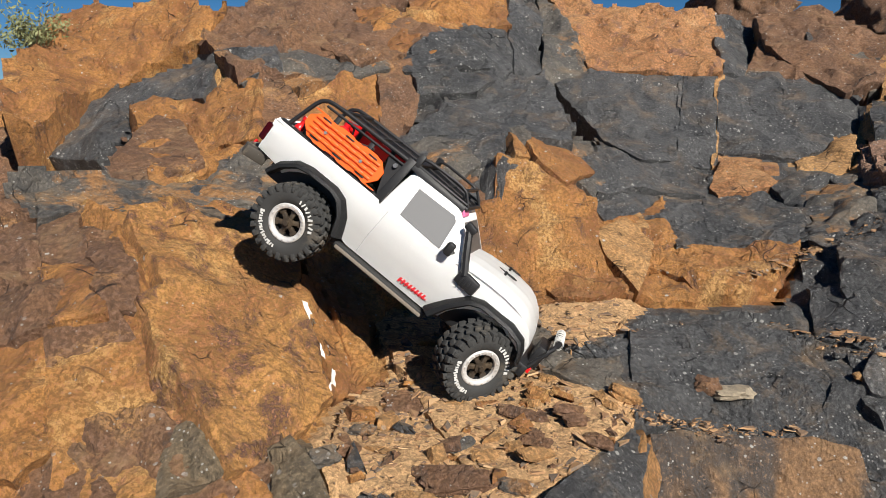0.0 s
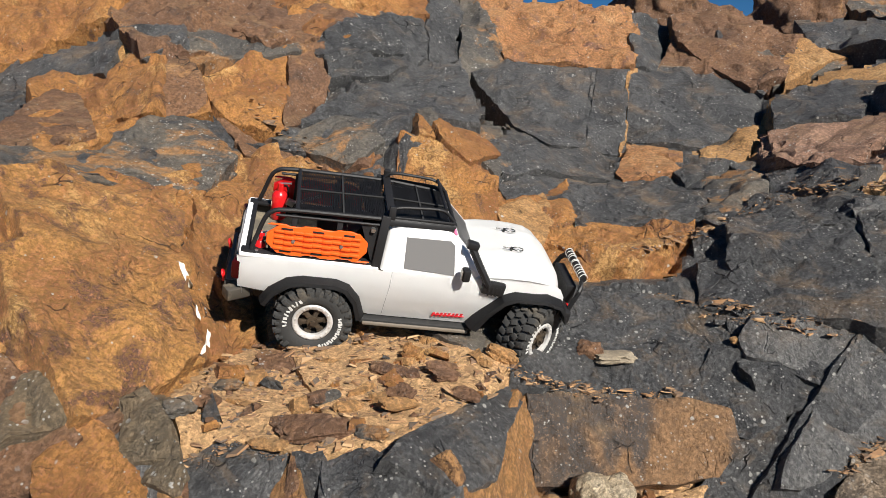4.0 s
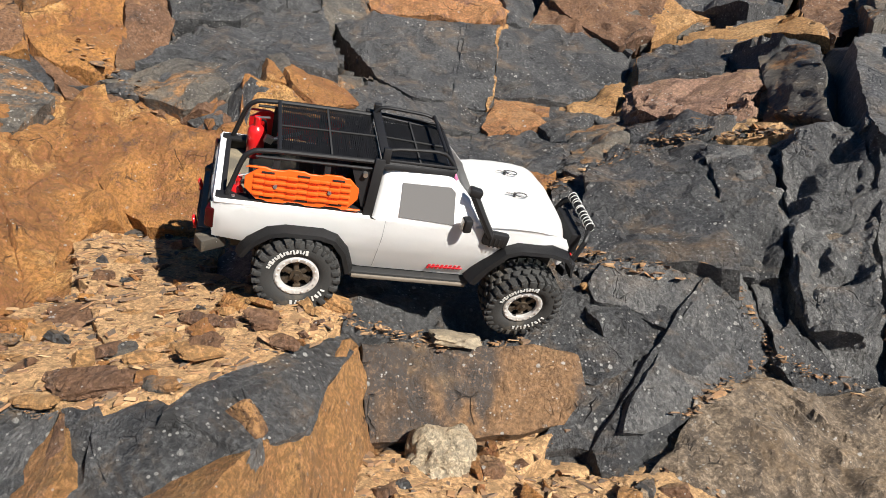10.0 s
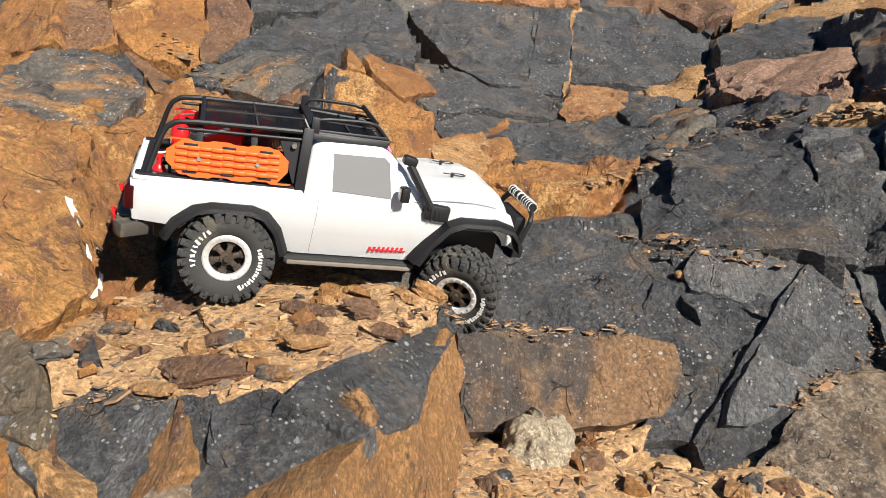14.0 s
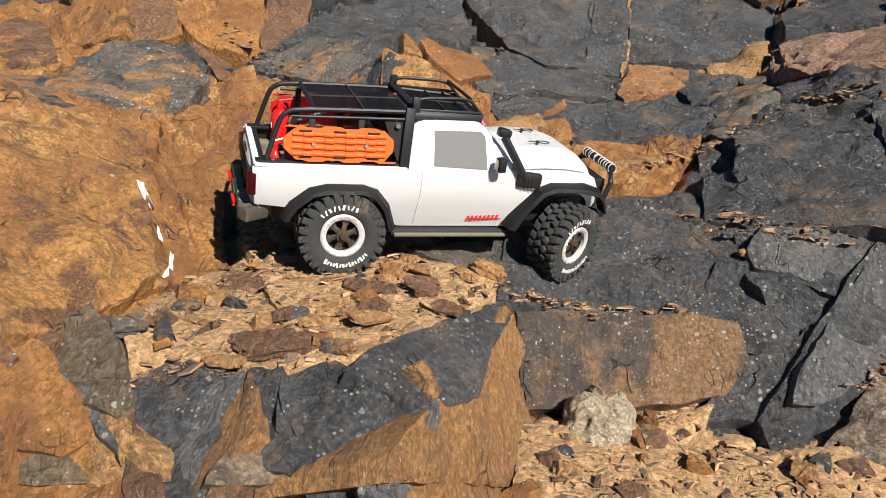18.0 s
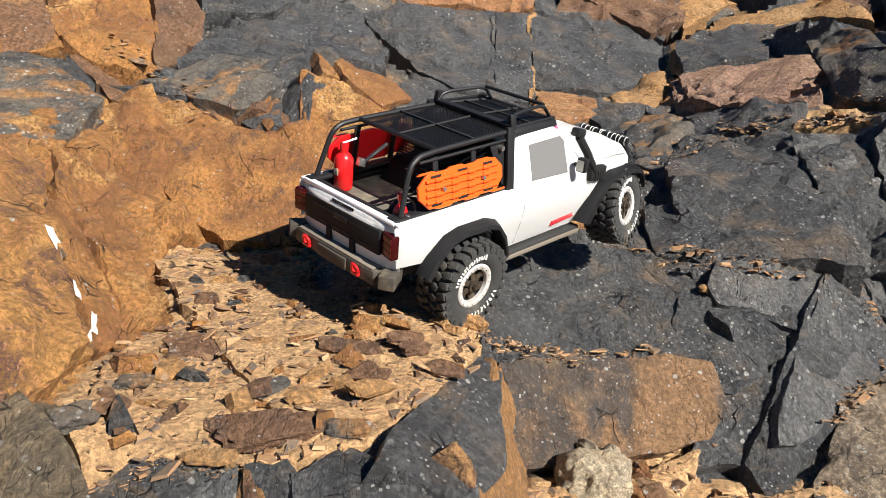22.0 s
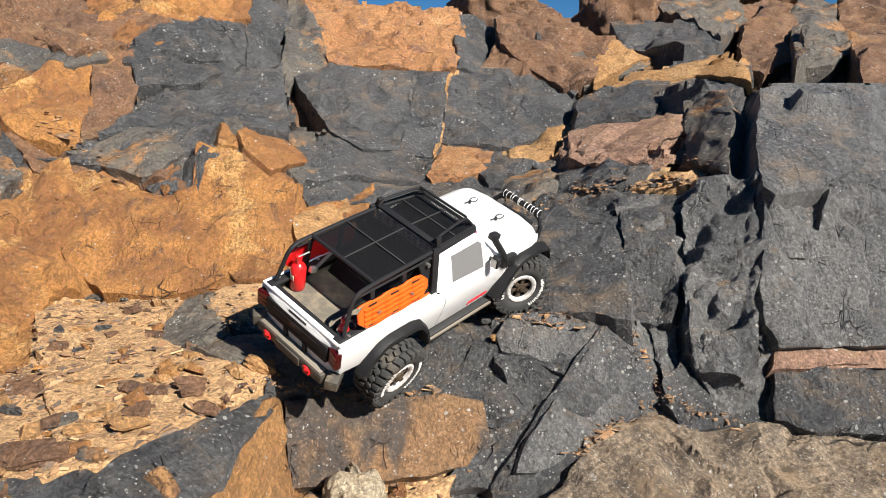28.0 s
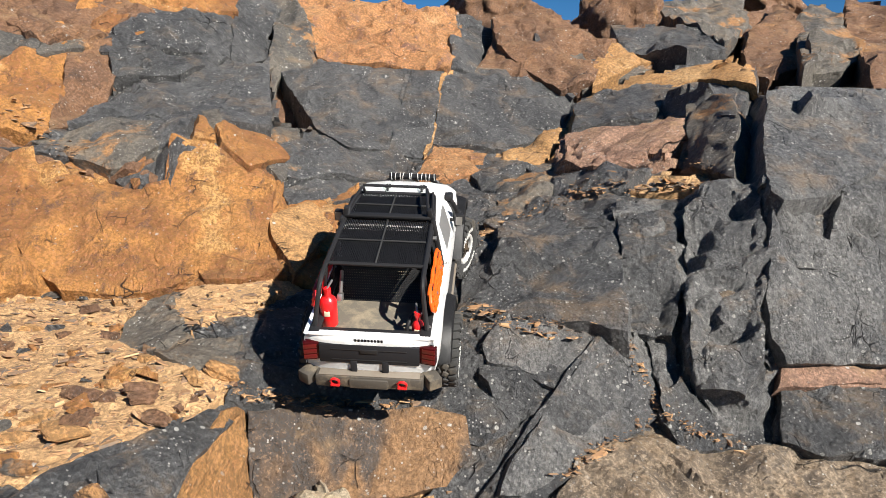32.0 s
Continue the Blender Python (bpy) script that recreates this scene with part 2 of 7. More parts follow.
SAND = rock("ochre sand", (0.52, 0.325, 0.155), (0.41, 0.235, 0.105), (0.24, 0.135, 0.068), 0.58, (0.58, 0.385, 0.200), 0.6, 0.0, 0.95, 0.8)
PALE = rock("pale pitted stone", (0.62, 0.52, 0.37), (0.52, 0.41, 0.27), (0.20, 0.14, 0.09), 0.57, None, 0.6, 0.0, 0.9, 2.2)
WHITE_STREAK = plain("white streak", (0.78, 0.76, 0.70), 0.8)


def chips(name, tones):
    """Loose chips, a tone of its own for each."""
    m, nt, bsdf = material(name)
    g = nt.nodes.new("ShaderNodeNewGeometry")
    r = nt.nodes.new("ShaderNodeValToRGB")
    r.color_ramp.interpolation = "CONSTANT"
    while len(r.color_ramp.elements) < len(tones):
        r.color_ramp.elements.new(0.5)
    for i, (e, c) in enumerate(zip(r.color_ramp.elements, tones)):
        e.position, e.color = i / len(tones), (*c, 1)
    nt.links.new(g.outputs["Random Per Island"], r.inputs[0])
    co = node(nt, "ShaderNodeTexCoord").outputs["Object"]
    f = ramp(nt, noise_at(nt, co, 110.0, 6.0, 0.7), 0.35, 0.7)
    nt.links.new(mix(nt, calc(nt, "MULTIPLY", f, 0.5), r.outputs[0], (0.34, 0.205, 0.10)), bsdf.inputs["Base Color"])
    bsdf.inputs["Roughness"].default_value = 0.85
    b = node(nt, "ShaderNodeBump", Height=noise_at(nt, co, 160.0, 6.0), Strength=0.5, Distance=0.003)
    nt.links.new(b.outputs[0], bsdf.inputs["Normal"])
    return m


CHIPS = chips("loose chips", [(0.26, 0.135, 0.06), (0.17, 0.090, 0.048), (0.36, 0.21, 0.10), (0.10, 0.065, 0.045), (0.30, 0.165, 0.075), (0.065, 0.058, 0.054), (0.44, 0.28, 0.145), (0.22, 0.115, 0.055), (0.055, 0.052, 0.05), (0.14, 0.09, 0.06), (0.20, 0.11, 0.06), (0.12, 0.075, 0.05)])

BODY_WHITE = plain("white painted shell", (0.88, 0.88, 0.87), 0.34, 0.0, 0.2, (0.62, 0.56, 0.46), 0.68)
BLACK = plain("black plastic", (0.014, 0.014, 0.015), 0.45, 0.0, 0.0, (0.07, 0.06, 0.05), 0.66, 0.2, 0.3)
DUSTY_BLACK = plain("dusty black plastic", (0.026, 0.026, 0.026), 0.6, 0.0, 0.0, (0.12, 0.10, 0.075), 0.60, 0.3, 0.35)
STEP_GREY = plain("scuffed grey step", (0.17, 0.145, 0.115), 0.6, 0.0, 0.0, (0.12, 0.09, 0.06), 0.5, 0.4)
WIRE_DARK = plain("dark steel wire", (0.05, 0.05, 0.05), 0.35, 0.8)
RUBBER = plain("dusty tyre rubber", (0.030, 0.030, 0.029), 0.85, 0.0, 0.0, (0.17, 0.14, 0.10), 0.52, 0.5)
RIM_WHITE = plain("satin grey beadlock ring", (0.62, 0.61, 0.59), 0.42, 0.35, 0.0, (0.22, 0.17, 0.12), 0.47)
LETTER_WHITE = plain("white tyre paint", (0.55, 0.55, 0.53), 0.7, 0.0, 0.0, (0.22, 0.19, 0.14), 0.5)
SPOKE = plain("dusty bronze spoke", (0.055, 0.042, 0.030), 0.5, 0.4, 0.0, (0.2, 0.14, 0.08), 0.52)
GLASS_GREY = plain("grey tinted window", (0.155, 0.155, 0.155), 0.35, 0.0, 0.1)
ORANGE_PLASTIC = plain("bright orange plastic", (0.80, 0.105, 0.008), 0.42, 0.0, 0.1, (0.5, 0.2, 0.06), 0.68)
RED_PLASTIC = plain("glossy red plastic", (0.62, 0.012, 0.014), 0.28, 0.0, 0.3)
RED_DECAL = plain("red decal", (0.55, 0.02, 0.03), 0.4)
PINK_DECAL = plain("pink label", (0.70, 0.16, 0.32), 0.5)
LAMP_RED = plain("dark red lamp lens", (0.035, 0.002, 0.003), 0.25, 0.0, 0.0, None, 0.5, 0.0, 0.3)
BAND_BLACK = plain("matt black band", (0.016, 0.016, 0.018), 0.6, 0.0, 0.0, None, 0.5, 0.0, 0.15)
LAMP_CLEAR = plain("clear lamp lens", (0.62, 0.62, 0.58), 0.12, 0.0, 0.6)
STEEL = plain("dull steel", (0.45, 0.44, 0.42), 0.38, 0.9)
CARPET = plain("dusty bed liner", (0.115, 0.102, 0.080), 0.95, 0.0, 0.0, (0.38, 0.31, 0.20), 0.47, 0.6)
LABEL_CREAM = plain("cream label", (0.66, 0.58, 0.40), 0.5)
BUMPER_DUST = plain("dust covered bumper", (0.050, 0.043, 0.034), 0.7, 0.0, 0.0, (0.30, 0.24, 0.16), 0.48, 0.3)
FLARE_BLACK = plain("scuffed black flare", (0.022, 0.022, 0.023), 0.42, 0.0, 0.0, (0.10, 0.085, 0.07), 0.62, 0.3)
SEAM_GREY = plain("grey panel gap", (0.42, 0.42, 0.42), 0.5)
LAMP_RED_CLEAR = plain("red lamp segment", (0.085, 0.004, 0.005), 0.3, 0.0, 0.1)
LEAF = plain("grey green leaf", (0.16, 0.17, 0.07), 0.7, 0.0, 0.0, (0.30, 0.28, 0.14), 0.5)
TWIG = plain("dry twig", (0.20, 0.14, 0.08), 0.85)


def perforated():
    """Black metal mesh: round holes in rows."""
    m, nt, bsdf = material("perforated black sheet")
    bsdf.inputs["Base Color"].default_value = (0.014, 0.014, 0.015, 1)
    bsdf.inputs["Roughness"].default_value = 0.45
    co = node(nt, "ShaderNodeTexCoord").outputs["Object"]
    s = node(nt, "ShaderNodeVectorMath", Vector=co)
    s.operation = "MULTIPLY"
    s.inputs[1].default_value = (380.0, 380.0, 0.0)
    fr = node(nt, "ShaderNodeVectorMath", Vector=s.outputs[0])
    fr.operation = "FRACTION"
    d = node(nt, "ShaderNodeVectorMath", Vector=fr.outputs[0])
    d.operation = "DISTANCE"
    d.inputs[1].default_value = (0.5, 0.5, 0.0)
    hole = calc(nt, "GREATER_THAN", d.outputs["Value"], 0.20)
    nt.links.new(hole, bsdf.inputs["Alpha"])
    return m


MESH_BLACK = perforated()


# ---- helpers for shapes ----
def mesh_ob(name, verts, faces, mat, parent=None, label="", smooth=None):
    me = bpy.data.meshes.new(name)
    me.from_pydata([tuple(v) for v in verts], [], faces)
    me.materials.append(mat)
    if smooth is not None:
        me.polygons.foreach_set("use_smooth", [True] * len(me.polygons))
        me.set_sharp_from_angle(angle=radians(smooth))
    me.update()
    ob = new(name, me)
    if parent:
        ob.parent = parent
    if label:
        tagged(ob, label)
    return ob


def part(name, bm, mat, parent, label="", smooth=40):
    bmesh.ops.recalc_face_normals(bm, faces=bm.faces)
    me = bpy.data.meshes.new(name)
    bm.to_mesh(me)
    bm.free()
    me.materials.append(mat)
    if smooth:
        me.polygons.foreach_set("use_smooth", [True] * len(me.polygons))
        me.set_sharp_from_angle(angle=radians(smooth))
    ob = new(name, me)
    ob.parent = parent
    if label:
        tagged(ob, label)
    return ob


def resample(pts, step, jag, seed):
    """A closed outline in the plane at even steps, with an uneven edge."""
    out = []
    n = len(pts)
    for i in range(n):
        a, b = np.array(pts[i]), np.array(pts[(i + 1) % n])
        d = b - a
        length = float(np.hypot(*d))
        k = max(1, int(length / step))
        side = np.array((-d[1], d[0])) / max(length, 1e-6)
        for j in range(k):
            f = j / k
            p = a + d * f
            w = math.sin(math.pi * f) ** 0.5 * jag
            o = noise.fractal(Vector((p[0] * 14, p[1] * 14, seed)), 1.0, 2.0, 4)
            out.append(p + side * o * w)
    return np.array(out)


def inside(p, poly):
    x, y = p[:, 0][:, None], p[:, 1][:, None]
    x0, y0 = poly[:, 0][None], poly[:, 1][None]
    x1, y1 = np.roll(poly[:, 0], -1)[None], np.roll(poly[:, 1], -1)[None]
    cut = ((y0 > y) != (y1 > y)) & (x < (x1 - x0) * (y - y0) / (y1 - y0 + 1e-12) + x0)
    return cut.sum(1) % 2 == 1


def edge_distance(p, poly):
    a, b = poly[None], np.roll(poly, -1, 0)[None]
    d = b - a
    t = np.clip(((p[:, None] - a) * d).sum(2) / ((d * d).sum(2) + 1e-12), 0, 1)
    return np.sqrt((((a + t[..., None] * d) - p[:, None]) ** 2).sum(2)).min(1)


def blend(p, corners, heights):
    """Heights inside an outline from those of its corners (mean value coordinates)."""
    v = corners[None] - p[:, None]
    r = np.sqrt((v ** 2).sum(2)) + 1e-6
    w_next = np.roll(v, -1, 1)
    r_next = np.roll(r, -1, 1)
    cross = v[..., 0] * w_next[..., 1] - v[..., 1] * w_next[..., 0]
    dot = (v * w_next).sum(2)
    t = np.tan(np.clip(np.arctan2(cross, dot), -3.0, 3.0) / 2)
    w = (np.roll(t, 1, 1) + t) / r
    total = w.sum(1)
    total = np.where(np.abs(total) < 1e-6, 1e-6, total)
    out = (w * heights[None]).sum(1) / total
    return np.clip(out, heights.min() - 0.02, heights.max() + 0.02)


def crumple(p, lo, hi, k, size, rng):
    """Heights of flat triangular facets between random points, which meet in creases."""
    k = min(k, 400)
    pad = 0.03
    seeds = np.concatenate([rng.uniform(lo - pad, hi + pad, (k, 2)), [(x, y) for x in (lo[0] - 0.1, hi[0] + 0.1) for y in (lo[1] - 0.1, hi[1] + 0.1)]])
    tri = delaunay_2d_cdt([Vector(v) for v in seeds], [], [], 0, 1e-7)
    pts = np.array([tuple(v) for v in tri[0]])
    top = rng.normal(0, size, len(pts))
    out = np.zeros(len(p))
    for i, j, l in tri[2]:
        a, b, c = pts[i], pts[j], pts[l]
        d = (b[1] - c[1]) * (a[0] - c[0]) + (c[0] - b[0]) * (a[1] - c[1])
        if abs(d) < 1e-12:
            continue
        u = ((b[1] - c[1]) * (p[:, 0] - c[0]) + (c[0] - b[0]) * (p[:, 1] - c[1])) / d
        v = ((c[1] - a[1]) * (p[:, 0] - c[0]) + (a[0] - c[0]) * (p[:, 1] - c[1])) / d
        hit = (u >= 0) & (v >= 0) & (u + v <= 1)
        out[hit] = u[hit] * top[i] + v[hit] * top[j] + (1 - u[hit] - v[hit]) * top[l]
    return out


ANCHORS = []
FRONTS = []
SLABS = []
slab_no = [0]
rock_face = tagged(new("rock_face"), "steep face of charcoal slate and iron orange stone slabs", "rock face", kind="structure")


def slab(name, mat, thick, amp, corners, step=None, facets=1.0, jag=None, parent=rock_face, keep=True, grow=0.007):
    """A slab of rock: its outline, an uneven broken front, and sides that run back into the hill."""
    slab_no[0] += 1
    seed = slab_no[0]
    rng = np.random.RandomState(seed)
    c = np.array(corners, float)
    mid = c.mean(0)
    n = np.zeros(3)
    for i in range(len(c)):
        n += np.cross(c[i] - mid, c[(i + 1) % len(c)] - mid)
    n /= np.linalg.norm(n)
    if n @ (np.array((0.0, 0.0, 0.7)) - mid) < 0:
        n = -n
    a = np.cross((0, 0, 1.0), n)
    a /= np.linalg.norm(a)
    b = np.cross(n, a)
    flat = np.stack([(c - mid) @ a, (c - mid) @ b], 1)
    if ((np.roll(flat[:, 0], -1) - flat[:, 0]) * (np.roll(flat[:, 1], -1) + flat[:, 1])).sum() > 0:
        flat, c = flat[::-1], c[::-1]
    lift = (c - mid) @ n
    # a few millimetres wider, so that neighbours close up
    grown = flat - flat.mean(0)
    flat = flat + grown / (np.linalg.norm(grown, axis=1)[:, None] + 1e-6) * grow
    step = step or (0.0058 if mid[1] < 1.4 else 0.0085 if mid[1] < 2.0 else 0.012)
    rim = resample(flat, step, amp * 0.8 if jag is None else jag, seed)
    lo, hi = flat.min(0), flat.max(0)
    gx, gy = np.meshgrid(np.arange(lo[0], hi[0], step), np.arange(lo[1], hi[1], step * 0.87))
    gx[1::2] += step / 2
    g = np.stack([gx.ravel(), gy.ravel()], 1) + rng.uniform(-0.25, 0.25, (gx.size, 2)) * step
    g = g[inside(g, rim)]
    if len(g):
        g = g[edge_distance(g, rim) > step * 0.55]
    p = np.concatenate([rim, g]) if len(g) else rim
    m = len(rim)
    tri = delaunay_2d_cdt([Vector(v) for v in p], [(i, (i + 1) % m) for i in range(m)], [], 1, 1e-7)
    p = np.array([tuple(v) for v in tri[0]])
    faces = [tuple(f) for f in tri[2]]
    h = blend(p, flat, lift)
    area = abs((flat[:, 0] * np.roll(flat[:, 1], -1) - flat[:, 1] * np.roll(flat[:, 0], -1)).sum()) / 2
    warp = np.array([tuple(noise.noise_vector(Vector((q[0] * 16, q[1] * 16, seed)))) for q in p]) * 0.02
    if facets:
        h = h + crumple(p + warp[:, :2] * 0.4, lo, hi, max(5, int(area / 0.0030)), amp * 0.85 * facets, rng)
        h = h + crumple(p + warp[:, :2] * 0.3, lo, hi, max(12, int(area / 0.0007)), amp * 0.52 * facets, rng)
    fine = np.array([noise.fractal(Vector((q[0] * 9, q[1] * 9, seed * 3.1)), 0.9, 2.1, 5) for q in p])
    small = np.array([noise.ridged_multi_fractal(Vector((q[0] * 30 + q[1] * 9, q[1] * 44, seed * 1.7)), 0.9, 2.0, 3, 1.0, 2.0) for q in p])
    flake = np.floor((fine + 0.25 * warp[:, 2] / 0.02) * 5) / 5
    h = h + fine * amp * 0.30 + flake * amp * 0.52 + (small - 1.0) * amp * 0.20
    d = edge_distance(p, rim)
    r = 0.003
    h = h - r * np.clip(1 - d / r, 0, 1) ** 2
    pos = mid + p[:, :1] * a + p[:, 1:2] * b + h[:, None] * n
    # sides: the open edge of the front, pushed back in two rings
    count = {}
    for f in faces:
        for i in range(len(f)):
            e = (f[i], f[(i + 1) % len(f)])
            key = (min(e), max(e))
            count[key] = None if key in count else e
    rim_edges = [e for e in count.values() if e]
    verts = list(pos)
    rings = {}
    fronts = len(faces)
    for e in rim_edges:
        for v in e:
            if v not in rings:
                j = noise.noise(Vector(pos[v]) * 40) * 0.006
                rings[v] = (len(verts), len(verts) + 1)
                verts.append(pos[v] - n * (0.02 + j))
                verts.append(pos[v] - n * thick)
    for i, j in rim_edges:
        (i1, i2), (j1, j2) = rings[i], rings[j]
        faces += [(j, i, i1, j1), (j1, i1, i2, j2)]
    ob = mesh_ob(name, verts, faces, mat, parent, smooth=28)
    if keep:
        ANCHORS.extend(pos[:: max(1, len(pos) // 14)])
        FRONTS.append((mat, pos, list(faces[:fronts])))
    SLABS.append((mid, a, b, n, flat, lift))
    return ob, pos


# ---- the rock face, slab by slab ----
slab("rock_slab", ORANGE, .25, .02, [(-1.415, 1.822, 0.807), (-1.529, 2.245, 0.993), (-1.392, 2.364, 1.047), (-1.230, 2.376, 1.068), (-0.988, 2.194, 0.992), (-1.013, 2.081, 0.913), (-1.179, 2.095, 0.854), (-1.260, 1.935, 0.769), (-1.247, 1.687, 0.711), (-1.251, 1.570, 0.684)])
slab("rock_slab", BROWN, .2, .02, [(-0.988, 2.194, 0.992), (-0.894, 2.479, 1.108), (-0.788, 2.581, 1.132), (-0.645, 2.440, 1.043), (-0.624, 2.159, 0.899), (-0.716, 1.903, 0.797), (-0.815, 1.813, 0.799), (-1.013, 2.081, 0.913)])
slab("rock_slab", ORANGE, .2, .02, [(-0.645, 2.440, 1.043), (-0.499, 2.432, 1.031), (-0.408, 2.613, 1.120), (-0.319, 2.422, 1.009), (-0.370, 2.208, 0.900), (-0.473, 2.122, 0.847), (-0.634, 2.208, 0.905)])
slab("rock_slab", BROWN, .25, .02, [(-0.922, 2.573, 1.125), (-0.745, 3.197, 1.397), (-0.477, 3.327, 1.442), (-0.357, 2.976, 1.255), (-0.319, 2.422, 1.009), (-0.406, 2.588, 1.107), (-0.645, 2.440, 1.043)])
slab("rock_slab", DARK, .3, .02, [(-0.411, 2.637, 1.115), (-0.354, 2.928, 1.245), (0.100, 3.386, 1.371), (0.095, 3.013, 1.189), (-0.142, 2.716, 1.123), (-0.278, 2.683, 1.139)])
slab("rock_slab", DARK, .12, .012, [(-0.992, 1.981, 0.810), (-0.918, 1.954, 0.858), (-0.789, 2.003, 0.876), (-0.757, 1.935, 0.832), (-0.812, 1.817, 0.779), (-0.957, 1.932, 0.756)])
slab("rock_slab", MIXED, .15, .014, [(-0.789, 2.003, 0.876), (-0.694, 2.110, 0.883), (-0.570, 2.044, 0.838), (-0.446, 2.167, 0.875), (-0.451, 2.114, 0.839), (-0.604, 1.961, 0.808), (-0.676, 1.859, 0.757), (-0.748, 1.892, 0.807)])
slab("rock_slab", ORANGE, .14, .014, [(-0.948, 1.914, 0.755), (-0.812, 1.817, 0.779), (-0.772, 1.833, 0.788), (-0.727, 1.741, 0.666), (-0.733, 1.645, 0.603), (-0.780, 1.565, 0.580), (-1.046, 1.938, 0.743)])
slab("rock_slab", ORANGE, .14, .014, [(-1.168, 1.942, 0.743), (-1.052, 1.942, 0.746), (-0.785, 1.572, 0.582), (-0.802, 1.497, 0.575), (-0.826, 1.354, 0.572)])
slab("rock_slab", ORANGE, .1, .012, [(-0.740, 1.735, 0.672), (-0.760, 1.904, 0.802), (-0.714, 1.901, 0.784), (-0.614, 1.698, 0.650), (-0.671, 1.696, 0.654)])
slab("rock_slab", ORANGE, .1, .012, [(-0.825, 1.846, 0.778), (-0.763, 1.913, 0.803), (-0.751, 1.763, 0.673), (-0.732, 1.657, 0.609), (-0.727, 1.741, 0.666)])
slab("rock_slab", ORANGE, .16, .014, [(-0.674, 1.852, 0.753), (-0.604, 1.961, 0.808), (-0.520, 2.081, 0.835), (-0.491, 1.950, 0.730), (-0.464, 1.751, 0.609), (-0.550, 1.720, 0.625), (-0.619, 1.741, 0.660)])
slab("rock_slab", BROWN, .16, .014, [(-0.520, 2.081, 0.835), (-0.440, 2.132, 0.851), (-0.403, 2.031, 0.764), (-0.417, 1.946, 0.674), (-0.464, 1.751, 0.609), (-0.491, 1.950, 0.730)])
slab("rock_slab", BROWN, .12, .014, [(-0.701, 2.133, 0.893), (-0.642, 2.287, 0.963), (-0.484, 2.362, 0.991), (-0.372, 2.296, 0.948), (-0.454, 2.167, 0.875), (-0.568, 2.037, 0.834)])
slab("rock_slab", ORANGE, .12, .014, [(-0.484, 2.362, 0.991), (-0.466, 2.553, 1.094), (-0.200, 2.672, 1.117), (-0.166, 2.449, 0.988), (-0.370, 2.288, 0.944)])
slab("rock_slab", DARK, .16, .012, [(-0.453, 2.164, 0.873), (-0.374, 2.312, 0.957), (-0.244, 2.345, 0.952), (-0.160, 2.351, 0.924), (-0.140, 2.281, 0.850), (-0.247, 2.061, 0.784), (-0.404, 2.033, 0.768)])
slab("rock_slab", DARK, .12, .02, [(-0.423, 2.078, 0.765), (-0.285, 2.124, 0.814), (-0.145, 2.227, 0.796), (-0.188, 1.982, 0.701), (-0.313, 1.949, 0.679), (-0.425, 2.038, 0.692)])
slab("rock_slab", DARK, .16, .012, [(-0.303, 1.881, 0.671), (-0.177, 1.941, 0.699), (-0.067, 2.366, 0.842), (-0.046, 2.238, 0.693), (-0.133, 1.920, 0.664), (-0.409, 1.827, 0.623)])
slab("rock_slab", DARK, .16, .014, [(-0.185, 2.741, 1.149), (-0.082, 2.831, 1.167), (-0.067, 2.366, 0.842), (-0.140, 2.202, 0.794), (-0.160, 2.351, 0.924)])
slab("rock_slab", MIXED, .18, .014, [(-0.070, 2.841, 1.169), (-0.028, 2.730, 1.090), (0.030, 2.603, 0.985), (0.078, 2.438, 0.856), (-0.021, 2.375, 0.809), (-0.041, 2.283, 0.703), (-0.059, 2.209, 0.692), (-0.061, 2.374, 0.843)])
slab("rock_slab", PATCHY, .2, .014, [(-0.029, 2.798, 1.131), (0.132, 2.791, 1.089), (0.355, 2.803, 1.080), (0.537, 2.857, 1.069), (0.551, 2.638, 0.916), (0.475, 2.436, 0.828), (0.257, 2.426, 0.843), (0.081, 2.440, 0.858), (0.030, 2.603, 0.985)])
slab("rock_slab", DARK, .2, .01, [(0.537, 2.857, 1.069), (0.666, 2.832, 1.019), (0.733, 2.853, 1.012), (0.666, 2.747, 0.910), (0.583, 2.537, 0.834), (0.500, 2.476, 0.839)])
slab("rock_slab", BROWN, .22, .01, [(0.717, 2.791, 1.007), (0.821, 2.738, 1.038), (0.803, 2.561, 0.889), (0.885, 2.396, 0.765), (0.751, 2.509, 0.810), (0.592, 2.550, 0.839)])
# dark slate paints the shade on this side of the brown boulder
slab("rock_slab", DARK, .16, .006, [(0.819, 2.733, 1.037), (0.910, 2.732, 0.985), (0.941, 2.478, 0.801), (0.876, 2.383, 0.759), (0.801, 2.556, 0.889)])
slab("rock_slab", MIXED, .2, .01, [(0.896, 2.691, 0.989), (1.021, 2.580, 0.919), (1.144, 2.440, 0.863), (1.018, 2.429, 0.822), (0.915, 2.409, 0.786)])
slab("rock_slab", DARK, .2, .008, [(-0.021, 2.372, 0.806), (0.081, 2.438, 0.856), (0.257, 2.424, 0.841), (0.363, 2.425, 0.827), (0.281, 2.071, 0.585), (0.180, 2.021, 0.596), (0.112, 2.065, 0.636), (0.026, 2.279, 0.732)])
slab("rock_slab", DARK, .2, .006, [(0.370, 2.426, 0.827), (0.469, 2.422, 0.822), (0.408, 2.164, 0.611), (0.381, 2.100, 0.572), (0.288, 2.076, 0.585)])
